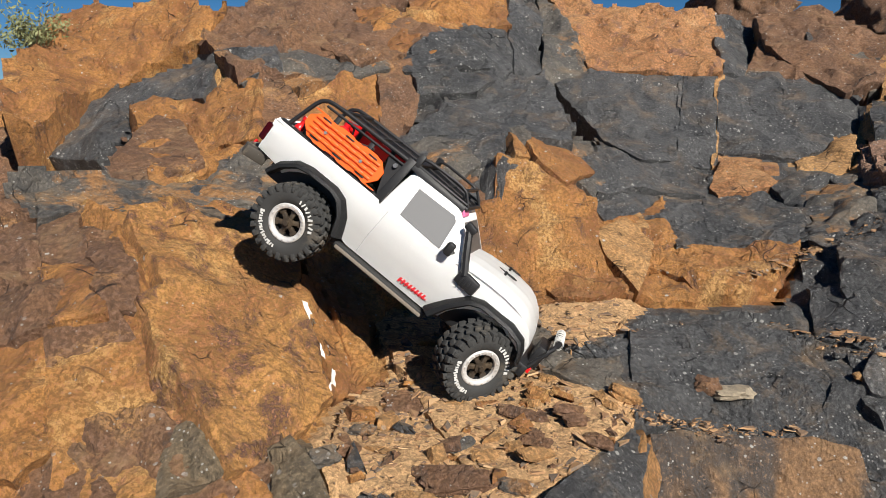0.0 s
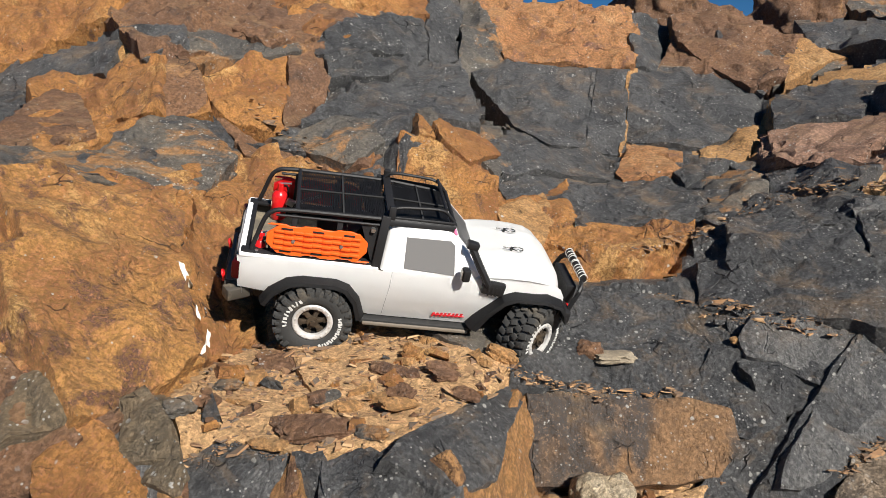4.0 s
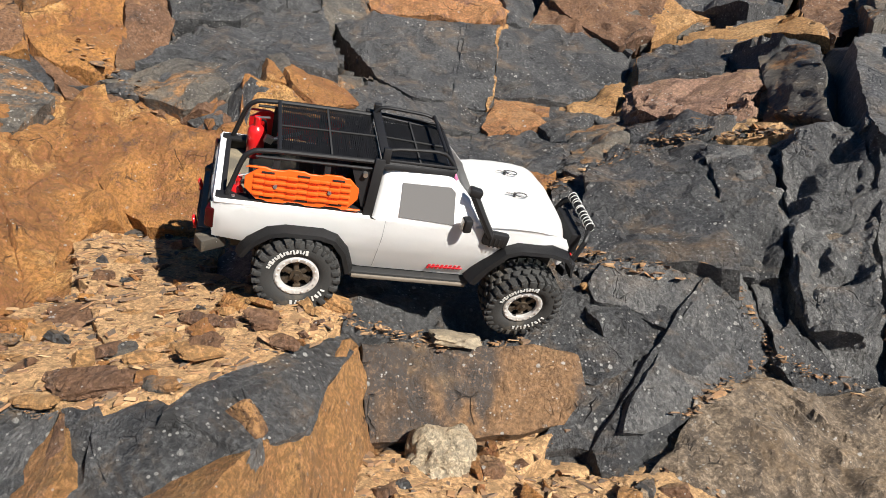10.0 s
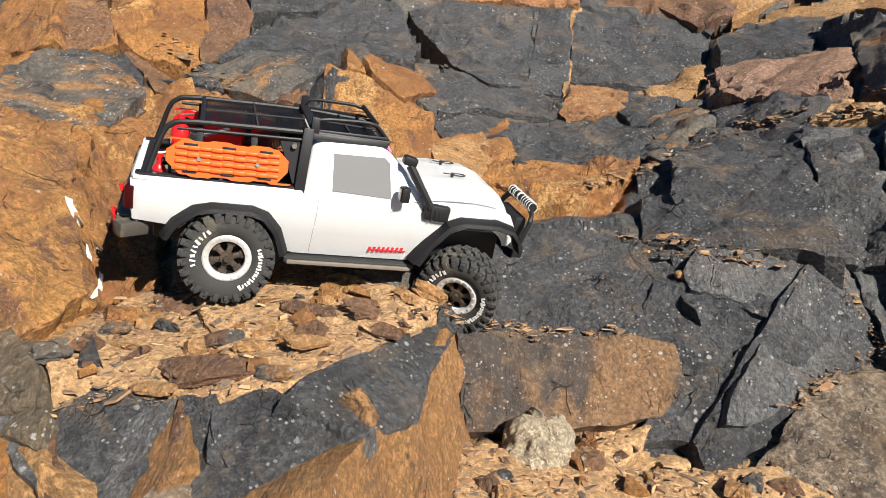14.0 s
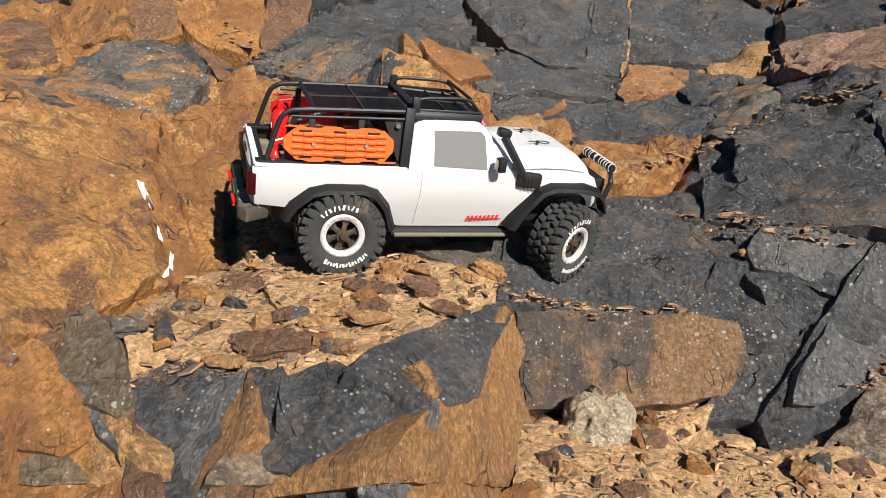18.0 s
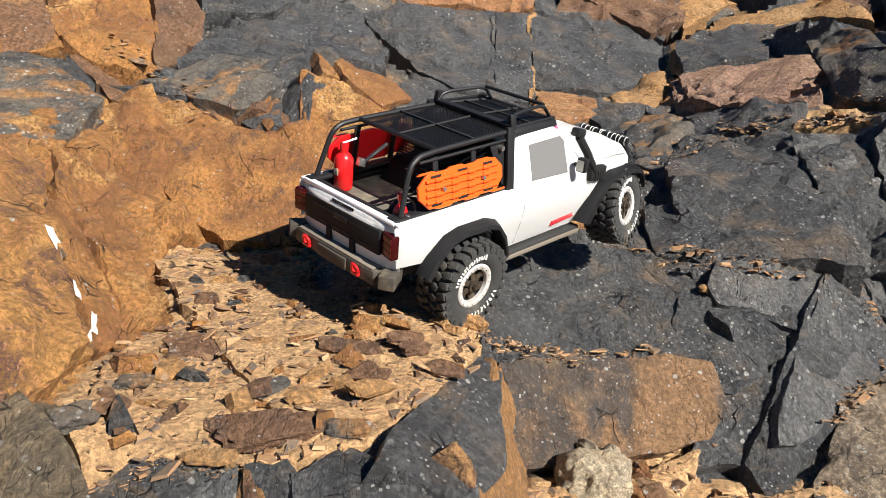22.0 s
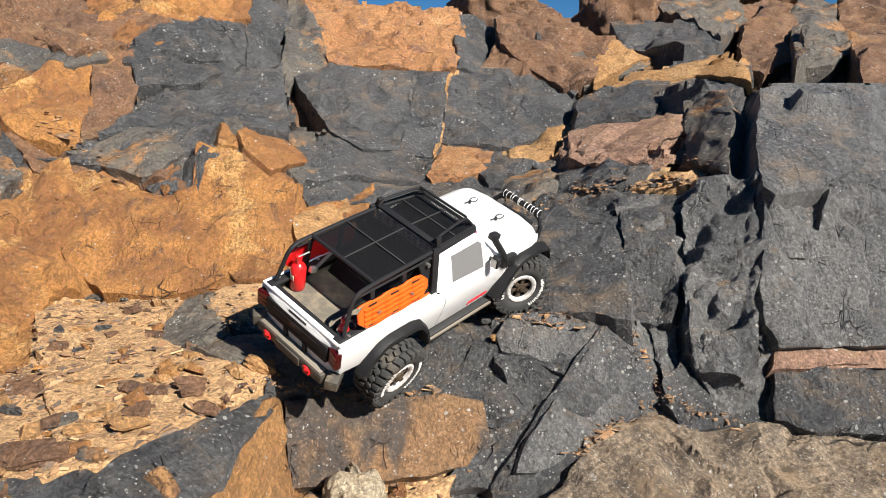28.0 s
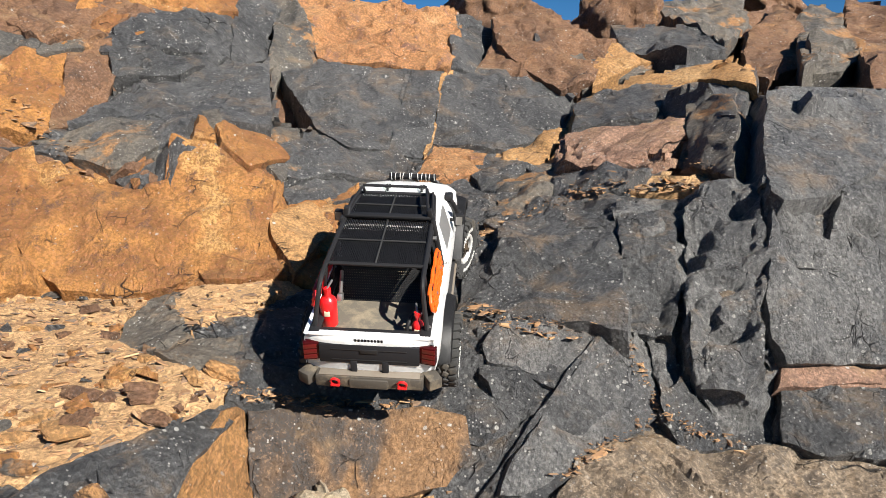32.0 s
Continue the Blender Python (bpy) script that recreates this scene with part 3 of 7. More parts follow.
slab("rock_slab", DARK, .2, .008, [(0.475, 2.416, 0.809), (0.613, 2.571, 0.845), (0.747, 2.525, 0.821), (0.871, 2.393, 0.746), (0.804, 2.243, 0.659), (0.613, 2.122, 0.597), (0.533, 2.154, 0.610), (0.420, 2.176, 0.619)])
slab("rock_slab", OCHRE, .14, .01, [(0.611, 2.115, 0.594), (0.801, 2.234, 0.655), (0.809, 2.166, 0.641), (0.688, 2.020, 0.566), (0.598, 2.042, 0.563)])
slab("rock_slab", OCHRE, .16, .012, [(0.821, 2.232, 0.660), (0.888, 2.354, 0.737), (1.066, 2.376, 0.804), (1.257, 2.208, 0.845), (1.568, 2.525, 0.894), (1.471, 2.362, 0.816), (1.094, 2.249, 0.747), (1.046, 2.320, 0.771), (0.876, 2.186, 0.680)])
slab("rock_slab", DARK, .16, .008, [(0.860, 2.186, 0.672), (1.035, 2.308, 0.764), (1.005, 2.113, 0.672), (0.864, 2.096, 0.655)])
slab("rock_slab", DARK, .16, .008, [(1.060, 2.266, 0.743), (1.110, 1.945, 0.775), (1.501, 2.410, 0.829), (1.070, 1.708, 0.695), (1.066, 2.118, 0.671), (1.017, 2.133, 0.678)])
slab("rock_slab", PINKISH, .12, .012, [(0.766, 2.082, 0.606), (0.853, 2.088, 0.649), (1.040, 2.035, 0.664), (0.968, 1.837, 0.630), (0.885, 1.802, 0.596), (0.780, 1.713, 0.562), (0.732, 1.938, 0.563)])
slab("rock_slab", DARK, .14, .01, [(0.022, 1.904, 0.595), (0.115, 2.053, 0.630), (0.187, 2.017, 0.591), (0.301, 2.078, 0.582), (0.371, 2.038, 0.543), (0.323, 1.925, 0.507), (0.176, 1.890, 0.531), (0.050, 1.786, 0.521)])
slab("rock_slab", PATCHY, .12, .008, [(0.360, 1.992, 0.527), (0.416, 2.118, 0.585), (0.506, 2.037, 0.555), (0.520, 1.973, 0.531), (0.370, 1.951, 0.513)])
slab("rock_slab", DARK, .14, .012, [(0.047, 1.775, 0.517), (0.176, 1.881, 0.527), (0.318, 1.910, 0.502), (0.276, 1.712, 0.435), (0.192, 1.764, 0.470), (0.061, 1.702, 0.474)])
slab("rock_slab", DARK, .14, .012, [(0.324, 1.912, 0.502), (0.474, 1.960, 0.522), (0.543, 1.855, 0.491), (0.498, 1.684, 0.433), (0.387, 1.690, 0.425), (0.281, 1.713, 0.435)])
slab("rock_slab", MIXED, .14, .012, [(0.548, 1.853, 0.491), (0.640, 1.975, 0.542), (0.694, 1.849, 0.528), (0.634, 1.695, 0.475), (0.522, 1.670, 0.434)])
slab("rock_slab", DARK, .12, .012, [(0.495, 1.977, 0.530), (0.595, 2.031, 0.558), (0.719, 1.941, 0.557), (0.703, 1.858, 0.535), (0.643, 1.982, 0.545), (0.519, 1.910, 0.507)])
slab("rock_slab", ORANGE, .16, .014, [(-0.077, 1.593, 0.434), (0.016, 1.657, 0.461), (0.140, 1.759, 0.481), (0.186, 1.680, 0.437), (0.154, 1.547, 0.392), (0.097, 1.573, 0.411), (0.026, 1.597, 0.430)])
slab("rock_slab", ORANGE, .16, .016, [(0.189, 1.686, 0.439), (0.255, 1.653, 0.417), (0.410, 1.678, 0.422), (0.418, 1.603, 0.400), (0.291, 1.463, 0.349), (0.224, 1.475, 0.356), (0.157, 1.548, 0.392)])
slab("rock_slab", ORANGE, .14, .014, [(0.021, 1.615, 0.439), (0.082, 1.697, 0.467), (0.160, 1.791, 0.490), (0.205, 1.849, 0.503), (0.206, 1.633, 0.416), (0.097, 1.500, 0.383), (0.075, 1.443, 0.366), (0.058, 1.455, 0.372)])
# left-facing side of the notch, its shade put in as dark slate
slab("rock_slab", DARK, .08, .005, [(-0.240, 1.763, 0.591), (-0.184, 1.682, 0.611), (-0.184, 1.622, 0.519), (-0.223, 1.658, 0.513)])
slab("rock_slab", ORANGE, .14, .01, [(-0.184, 1.691, 0.612), (-0.094, 1.749, 0.571), (-0.048, 1.765, 0.554), (0.028, 1.758, 0.514), (0.020, 1.619, 0.441), (-0.040, 1.620, 0.447), (-0.130, 1.617, 0.476), (-0.184, 1.629, 0.515)])
slab("rock_slab", MIXED, .12, .01, [(-0.178, 1.688, 0.613), (-0.151, 1.736, 0.618), (-0.101, 1.805, 0.603), (-0.048, 1.769, 0.556), (-0.095, 1.752, 0.574)])
slab("rock_slab", ORANGE, .16, .012, [(-0.183, 1.627, 0.512), (-0.130, 1.615, 0.474), (-0.039, 1.617, 0.445), (0.019, 1.611, 0.437), (0.061, 1.444, 0.368), (-0.008, 1.403, 0.361), (-0.069, 1.407, 0.363), (-0.139, 1.548, 0.421)])
slab("rock_slab", ORANGE, .16, .014, [(-0.464, 1.664, 0.567), (-0.380, 1.705, 0.560), (-0.309, 1.657, 0.518), (-0.252, 1.632, 0.503), (-0.186, 1.627, 0.512), (-0.139, 1.548, 0.421), (-0.069, 1.403, 0.361), (-0.247, 1.447, 0.332), (-0.373, 1.527, 0.415)])
slab("rock_slab", ORANGE, .16, .016, [(-0.604, 1.508, 0.526), (-0.569, 1.601, 0.553), (-0.466, 1.663, 0.567), (-0.374, 1.526, 0.415), (-0.250, 1.448, 0.331), (-0.353, 1.398, 0.338), (-0.428, 1.282, 0.351), (-0.485, 1.237, 0.398)])
slab("rock_slab", DARK, .14, .01, [(-0.537, 1.677, 0.594), (-0.470, 1.705, 0.589), (-0.427, 1.857, 0.641), (-0.234, 1.836, 0.665), (-0.178, 1.824, 0.658), (-0.188, 1.698, 0.613), (-0.238, 1.727, 0.591), (-0.228, 1.635, 0.516), (-0.259, 1.637, 0.506), (-0.331, 1.702, 0.551), (-0.475, 1.688, 0.583)])
slab("rock_slab", ORANGE, .1, .008, [(-0.338, 1.780, 0.597), (-0.254, 1.722, 0.581), (-0.234, 1.641, 0.520), (-0.253, 1.637, 0.508)])
slab("rock_slab", ORANGE, .06, .006, [(-0.145, 1.720, 0.618), (-0.162, 1.845, 0.658), (-0.159, 1.923, 0.674), (-0.113, 1.780, 0.613)])
slab("rock_slab", ORANGE, .12, .01, [(-0.123, 1.836, 0.631), (-0.078, 1.988, 0.648), (-0.012, 1.921, 0.619), (0.047, 1.859, 0.561), (-0.015, 1.802, 0.560), (-0.089, 1.811, 0.598)])
slab("rock_slab", MIXED, .14, .01, [(-0.075, 2.005, 0.651), (0.048, 2.019, 0.630), (0.098, 1.898, 0.560), (0.033, 1.765, 0.516), (-0.001, 1.797, 0.550), (0.049, 1.866, 0.564), (-0.011, 1.933, 0.621)])
slab("rock_slab", DARK, .14, .012, [(-0.774, 1.315, 0.554), (-0.788, 1.558, 0.580), (-0.733, 1.706, 0.637), (-0.626, 1.723, 0.648), (-0.557, 1.668, 0.593), (-0.569, 1.586, 0.544), (-0.660, 1.484, 0.537), (-0.733, 1.258, 0.535)])
slab("rock_slab", BROWN, .1, .02, [(-0.614, 1.724, 0.647), (-0.466, 1.735, 0.603), (-0.317, 1.758, 0.587), (-0.232, 1.707, 0.578), (-0.227, 1.661, 0.542), (-0.403, 1.678, 0.553), (-0.461, 1.618, 0.543), (-0.546, 1.665, 0.588)])
slab("rock_slab", MIXED, .12, .012, [(-0.465, 1.731, 0.600), (-0.399, 1.841, 0.627), (-0.132, 1.912, 0.661), (-0.114, 1.845, 0.627), (-0.222, 1.727, 0.603), (-0.232, 1.707, 0.578), (-0.367, 1.748, 0.580)])
slab("rock_slab", PURPLE, .2, .014, [(-0.787, 1.145, 0.542), (-0.718, 1.362, 0.533), (-0.611, 1.440, 0.509), (-0.518, 1.178, 0.421), (-0.478, 0.997, 0.330), (-0.498, 0.863, 0.294), (-0.532, 0.849, 0.305), (-0.600, 0.910, 0.380), (-0.649, 0.953, 0.452)])
slab("rock_slab", PURPLE, .2, .014, [(-0.611, 1.440, 0.509), (-0.526, 1.486, 0.462), (-0.473, 1.477, 0.421), (-0.425, 1.170, 0.322), (-0.415, 1.051, 0.289), (-0.423, 0.907, 0.294), (-0.496, 0.859, 0.292), (-0.478, 0.997, 0.330), (-0.518, 1.178, 0.421)])
slab("rock_slab", MIXED, .14, .012, [(-0.821, 1.187, 0.550), (-0.737, 1.358, 0.540), (-0.629, 1.492, 0.530), (-0.527, 1.575, 0.519), (-0.549, 1.490, 0.487), (-0.613, 1.445, 0.511), (-0.716, 1.356, 0.531), (-0.788, 1.139, 0.540)])
slab("rock_slab", ORANGE, .14, .014, [(-0.618, 1.515, 0.533), (-0.563, 1.604, 0.553), (-0.429, 1.510, 0.434), (-0.390, 1.311, 0.336), (-0.397, 1.206, 0.318), (-0.473, 1.293, 0.389)])
slab("rock_slab", ORANGE, .12, .014, [(-0.567, 1.587, 0.544), (-0.423, 1.659, 0.551), (-0.377, 1.672, 0.541), (-0.369, 1.571, 0.463), (-0.413, 1.514, 0.434), (-0.429, 1.511, 0.436)])
slab("rock_slab", ORANGE, .14, .014, [(-0.731, 1.321, 0.535), (-0.581, 1.516, 0.517), (-0.494, 1.347, 0.414), (-0.435, 1.305, 0.361), (-0.356, 1.101, 0.291), (-0.394, 1.093, 0.293), (-0.496, 1.278, 0.411), (-0.630, 1.342, 0.496)])
slab("rock_slab", ORANGE, .16, .016, [(-0.933, 1.243, 0.545), (-0.784, 1.137, 0.540), (-0.651, 0.952, 0.452), (-0.625, 0.912, 0.401), (-0.575, 0.880, 0.343), (-0.511, 0.831, 0.289), (-0.569, 0.815, 0.305), (-0.622, 0.841, 0.340), (-0.683, 0.852, 0.363)])
slab("rock_slab", BROWN, .18, .014, [(-0.988, 1.090, 0.526), (-0.851, 1.155, 0.529), (-0.694, 1.001, 0.497), (-0.690, 0.926, 0.440), (-0.796, 0.880, 0.419), (-0.845, 0.883, 0.418)])
slab("rock_slab", ORANGE, .18, .014, [(-0.844, 0.882, 0.417), (-0.796, 0.880, 0.419), (-0.689, 0.925, 0.439), (-0.635, 0.923, 0.417), (-0.578, 0.892, 0.351), (-0.606, 0.852, 0.342), (-0.662, 0.811, 0.327), (-0.709, 0.738, 0.297), (-0.743, 0.731, 0.299)])
slab("rock_slab", BROWN, .18, .014, [(-0.662, 0.809, 0.327), (-0.606, 0.851, 0.341), (-0.531, 0.827, 0.296), (-0.472, 0.777, 0.259), (-0.485, 0.724, 0.240), (-0.624, 0.691, 0.252), (-0.671, 0.741, 0.290)])
slab("rock_slab", DARK, .1, .01, [(-0.554, 0.753, 0.288), (-0.541, 0.830, 0.328), (-0.525, 0.811, 0.304), (-0.521, 0.745, 0.266)])
slab("rock_slab", ORANGE, .16, .018, [(-0.554, 0.835, 0.309), (-0.519, 0.846, 0.298), (-0.434, 0.786, 0.256), (-0.343, 0.709, 0.213), (-0.289, 0.669, 0.189), (-0.266, 0.626, 0.162), (-0.423, 0.609, 0.171)])
slab("rock_slab", GREY, .12, .01, [(-0.434, 0.792, 0.259), (-0.441, 0.865, 0.286), (-0.401, 0.833, 0.276), (-0.356, 0.770, 0.243), (-0.334, 0.696, 0.205), (-0.402, 0.758, 0.242)])
slab("rock_slab", BROWN, .08, .008, [(-0.480, 0.839, 0.281), (-0.478, 0.862, 0.287), (-0.446, 0.875, 0.289), (-0.425, 0.828, 0.273), (-0.433, 0.809, 0.265), (-0.452, 0.798, 0.263)])
slab("rock_slab", DARK, .14, .01, [(-0.354, 0.765, 0.240), (-0.324, 0.806, 0.255), (-0.276, 0.802, 0.252), (-0.235, 0.786, 0.252), (-0.240, 0.720, 0.219), (-0.245, 0.666, 0.186), (-0.266, 0.626, 0.162), (-0.319, 0.700, 0.206)])
slab("rock_slab", BROWN, .1, .006, [(-0.233, 0.704, 0.210), (-0.233, 0.784, 0.251), (-0.214, 0.728, 0.228), (-0.214, 0.684, 0.198), (-0.225, 0.630, 0.160), (-0.243, 0.628, 0.161)])
slab("rock_slab", DARK, .14, .01, [(-0.230, 0.781, 0.251), (-0.198, 0.779, 0.253), (-0.158, 0.700, 0.213), (-0.173, 0.684, 0.199), (-0.207, 0.697, 0.208)])
slab("rock_slab", DARK, .16, .008, [(-0.191, 0.750, 0.257), (-0.154, 0.784, 0.257), (-0.087, 0.744, 0.243), (-0.060, 0.758, 0.235), (-0.077, 0.688, 0.214), (-0.079, 0.647, 0.150), (-0.141, 0.642, 0.153), (-0.158, 0.700, 0.213), (-0.184, 0.714, 0.222)])
slab("rock_slab", DARK, .16, .006, [(-0.130, 0.789, 0.260), (-0.089, 0.830, 0.269), (0.011, 1.000, 0.261), (0.031, 1.005, 0.253), (-0.004, 0.841, 0.209), (-0.058, 0.740, 0.243)])
slab("rock_slab", RUST, .14, .006, [(0.031, 1.002, 0.253), (0.057, 1.115, 0.224), (0.069, 1.093, 0.099), (0.039, 0.786, 0.062), (-0.078, 0.639, 0.156), (-0.075, 0.685, 0.218), (-0.004, 0.840, 0.208)])
slab("rock_slab", DARK, .16, .006, [(0.032, 1.052, 0.261), (0.061, 1.309, 0.324), (0.153, 1.377, 0.330), (0.349, 1.376, 0.322), (0.374, 1.225, 0.265), (0.321, 1.144, 0.207), (0.201, 1.147, 0.198), (0.098, 1.122, 0.226)])
slab("rock_slab", DARK, .16, .008, [(0.354, 1.371, 0.321), (0.436, 1.288, 0.308), (0.568, 1.239, 0.299), (0.608, 1.229, 0.281), (0.519, 1.158, 0.230), (0.431, 1.208, 0.269), (0.379, 1.226, 0.267)])
slab("rock_slab", RUSTDARK, .14, .008, [(0.061, 1.067, 0.233), (0.185, 1.144, 0.196), (0.298, 1.129, 0.195), (0.390, 1.108, 0.159), (0.356, 1.081, 0.136), (0.266, 1.056, 0.113), (0.163, 1.059, 0.095), (0.066, 1.032, 0.124)])
slab("rock_slab", DARK, .14, .008, [(0.323, 1.143, 0.206), (0.375, 1.221, 0.263), (0.428, 1.206, 0.267), (0.460, 1.153, 0.232), (0.455, 1.115, 0.175), (0.396, 1.106, 0.158), (0.300, 1.130, 0.197)])
slab("rock_slab", DARK, .14, .01, [(0.391, 1.104, 0.156), (0.456, 1.114, 0.174), (0.527, 1.159, 0.230), (0.494, 1.114, 0.176), (0.436, 1.019, 0.090), (0.348, 1.029, 0.102), (0.280, 1.014, 0.093), (0.358, 1.079, 0.135)])
slab("rock_slab", DARK, .14, .008, [(0.620, 1.221, 0.303), (0.674, 1.260, 0.277), (0.706, 1.167, 0.193), (0.641, 1.130, 0.157), (0.535, 1.070, 0.130), (0.437, 1.000, 0.089), (0.377, 0.952, 0.075), (0.379, 1.024, 0.097), (0.489, 1.107, 0.198)])
slab("rock_slab", DARK, .12, .008, [(0.420, 1.272, 0.297), (0.537, 1.253, 0.310), (0.626, 1.245, 0.294), (0.582, 1.197, 0.256), (0.490, 1.126, 0.193), (0.441, 1.135, 0.203), (0.412, 1.181, 0.246)])
slab("rock_slab", DARK, .16, .01, [(0.456, 1.618, 0.409), (0.549, 1.614, 0.430), (0.709, 1.493, 0.466), (0.712, 1.426, 0.437), (0.723, 1.287, 0.309), (0.538, 1.257, 0.313), (0.457, 1.295, 0.316), (0.391, 1.338, 0.315)])
slab("rock_slab", DARK, .14, .01, [(0.499, 1.746, 0.452), (0.622, 1.749, 0.479), (0.712, 1.501, 0.470), (0.549, 1.614, 0.430)])
slab("rock_slab", GREY, .14, .02, [(0.733, 1.525, 0.484), (0.816, 1.488, 0.490), (0.976, 1.407, 0.552), (0.938, 1.304, 0.455), (0.782, 1.313, 0.367), (0.714, 1.390, 0.416)])
slab("rock_slab", GREY, .14, .02, [(0.712, 1.383, 0.412), (0.779, 1.311, 0.363), (0.755, 1.199, 0.231), (0.711, 1.159, 0.185), (0.725, 1.277, 0.293)])
slab("rock_slab", GREY, .3, .008, [(1.229, 1.829, 0.731), (1.189, 1.574, 0.734), (1.744, 1.936, 0.778), (1.351, 1.425, 0.521), (1.215, 1.369, 0.533), (0.973, 1.378, 0.553)])
slab("rock_slab", MIXED, .10, .006, [(1.093, 2.029, 0.745), (1.203, 1.970, 0.755), (0.947, 1.448, 0.560), (0.977, 1.719, 0.574)])
# dark sheet added where there is only the shaded gap between two blocks
slab("rock_slab", DARK, .08, .004, [(1.339, 2.219, 0.768), (1.267, 1.900, 0.743), (0.988, 1.408, 0.554), (1.090, 1.713, 0.548)])
slab("rock_slab", GREY, .16, .014, [(0.803, 1.312, 0.378), (0.942, 1.275, 0.436), (0.919, 1.188, 0.250), (0.801, 1.115, 0.157), (0.776, 1.194, 0.230)])
slab("rock_slab", GREY, .16, .012, [(0.980, 1.390, 0.548), (1.208, 1.359, 0.525), (1.346, 1.417, 0.515), (1.246, 1.276, 0.382), (0.948, 1.260, 0.419), (0.941, 1.277, 0.437)])
slab("rock_slab", GREY, .16, .012, [(0.948, 1.259, 0.415), (1.243, 1.273, 0.378), (1.172, 1.169, 0.258), (0.931, 1.191, 0.258)])
slab("rock_slab", PINKISH, .16, .008, [(0.924, 1.190, 0.254), (1.175, 1.174, 0.263), (1.153, 1.141, 0.229), (0.921, 1.169, 0.221)])
slab("rock_slab", DARK, .16, .01, [(0.920, 1.167, 0.218), (1.150, 1.138, 0.226), (1.078, 1.037, 0.142), (1.015, 1.059, 0.145), (0.892, 1.112, 0.155)])
slab("rock_slab", GRANITE, .16, .014, [(0.544, 1.070, 0.129), (0.693, 1.133, 0.161), (0.727, 1.104, 0.147), (0.885, 1.103, 0.149), (1.072, 1.029, 0.136), (0.967, 0.891, 0.057), (0.410, 0.925, 0.071)])
slab("rock_slab", DARK, .2, .012, [(1.118, 2.776, 1.038), (1.391, 2.669, 1.018), (1.427, 2.520, 0.948), (1.239, 2.389, 0.901), (1.096, 2.575, 0.923)])
slab("rock_slab", BROWN, .2, .012, [(1.709, 2.954, 1.129), (2.026, 3.212, 1.217), (1.813, 2.771, 1.023), (1.435, 2.222, 0.813), (1.438, 2.374, 0.841)])
slab("rock_slab", MIXED, .2, .012, [(1.899, 2.927, 1.088), (2.212, 3.333, 1.255), (2.226, 3.119, 1.170), (1.708, 2.294, 0.911), (1.488, 2.136, 0.841)])
slab("rock_slab", BROWN, .25, .012, [(2.386, 3.354, 1.265), (2.476, 2.981, 1.162), (1.789, 2.052, 0.829), (1.552, 1.908, 0.798), (1.966, 2.673, 1.020)])
slab("rock_slab", MIXED, .2, .012, [(1.332, 3.023, 1.153), (1.830, 3.230, 1.249), (1.646, 2.803, 1.067), (1.434, 2.535, 0.954), (1.397, 2.683, 1.024)])
slab("rock_slab", PINKISH, .12, .016, [(0.763, 2.080, 0.605), (0.908, 1.864, 0.611), (0.886, 1.658, 0.567), (0.755, 1.737, 0.549), (0.711, 1.934, 0.552)])
slab("rock_slab", MIXED, .1, .01, [(-0.175, 1.211, 0.300), (-0.162, 1.304, 0.319), (-0.134, 1.382, 0.347), (-0.052, 1.201, 0.313), (0.020, 1.214, 0.307), (0.032, 1.079, 0.269), (-0.043, 1.103, 0.296)])
slab("rock_slab", DARK, .1, .01, [(-0.055, 1.217, 0.316), (-0.013, 1.255, 0.321), (0.129, 1.329, 0.316), (0.208, 1.289, 0.286), (0.209, 1.175, 0.224), (0.068, 1.106, 0.250), (0.034, 1.115, 0.277), (0.022, 1.211, 0.305)])
slab("rock_slab", BROWN, .03, .005, [(-0.064, 0.771, 0.259), (-0.055, 0.779, 0.258), (-0.034, 0.780, 0.229), (-0.045, 0.760, 0.235)])
slab("rock_slab", DARK, .1, .014, [(0.700, 1.867, 0.534), (0.780, 1.713, 0.562), (0.851, 1.652, 0.554), (0.776, 1.593, 0.520), (0.644, 1.675, 0.476)])
slab("rock_slab", DARK, .1, .014, [(0.494, 1.666, 0.427), (0.639, 1.696, 0.477), (0.748, 1.583, 0.509), (0.783, 1.511, 0.491), (0.682, 1.481, 0.454), (0.579, 1.559, 0.429)])
slab("rock_slab", BROWN, .1, .012, [(-0.361, 0.757, 0.238), (-0.347, 0.766, 0.240), (-0.313, 0.700, 0.206), (-0.275, 0.651, 0.178), (-0.304, 0.649, 0.179)])
slab("rock_slab", BROWN, .12, .014, [(-0.226, 1.658, 0.539), (-0.117, 1.681, 0.541), (0.020, 1.720, 0.495), (0.037, 1.600, 0.430), (-0.099, 1.578, 0.433), (-0.274, 1.640, 0.506)])
slab("rock_slab", DARK, .14, .012, [(0.706, 1.160, 0.185), (0.756, 1.196, 0.227), (0.800, 1.113, 0.155), (0.890, 1.113, 0.155), (0.871, 1.097, 0.144), (0.725, 1.100, 0.144)])
slab("rock_slab", DARK, .12, .012, [(0.205, 1.836, 0.497), (0.469, 1.871, 0.490), (0.673, 1.776, 0.506), (0.610, 1.677, 0.462), (0.473, 1.697, 0.433), (0.206, 1.633, 0.416)])
slab("rock_slab", ORANGE, .12, .012, [(0.059, 1.443, 0.368), (0.097, 1.500, 0.383), (0.206, 1.633, 0.416), (0.472, 1.691, 0.432), (0.433, 1.591, 0.398), (0.207, 1.457, 0.352)])
slab("rock_slab", GREY, .02, .003, [(0.354, 2.422, 0.827), (0.367, 2.425, 0.827), (0.288, 2.075, 0.585), (0.279, 2.069, 0.585)])
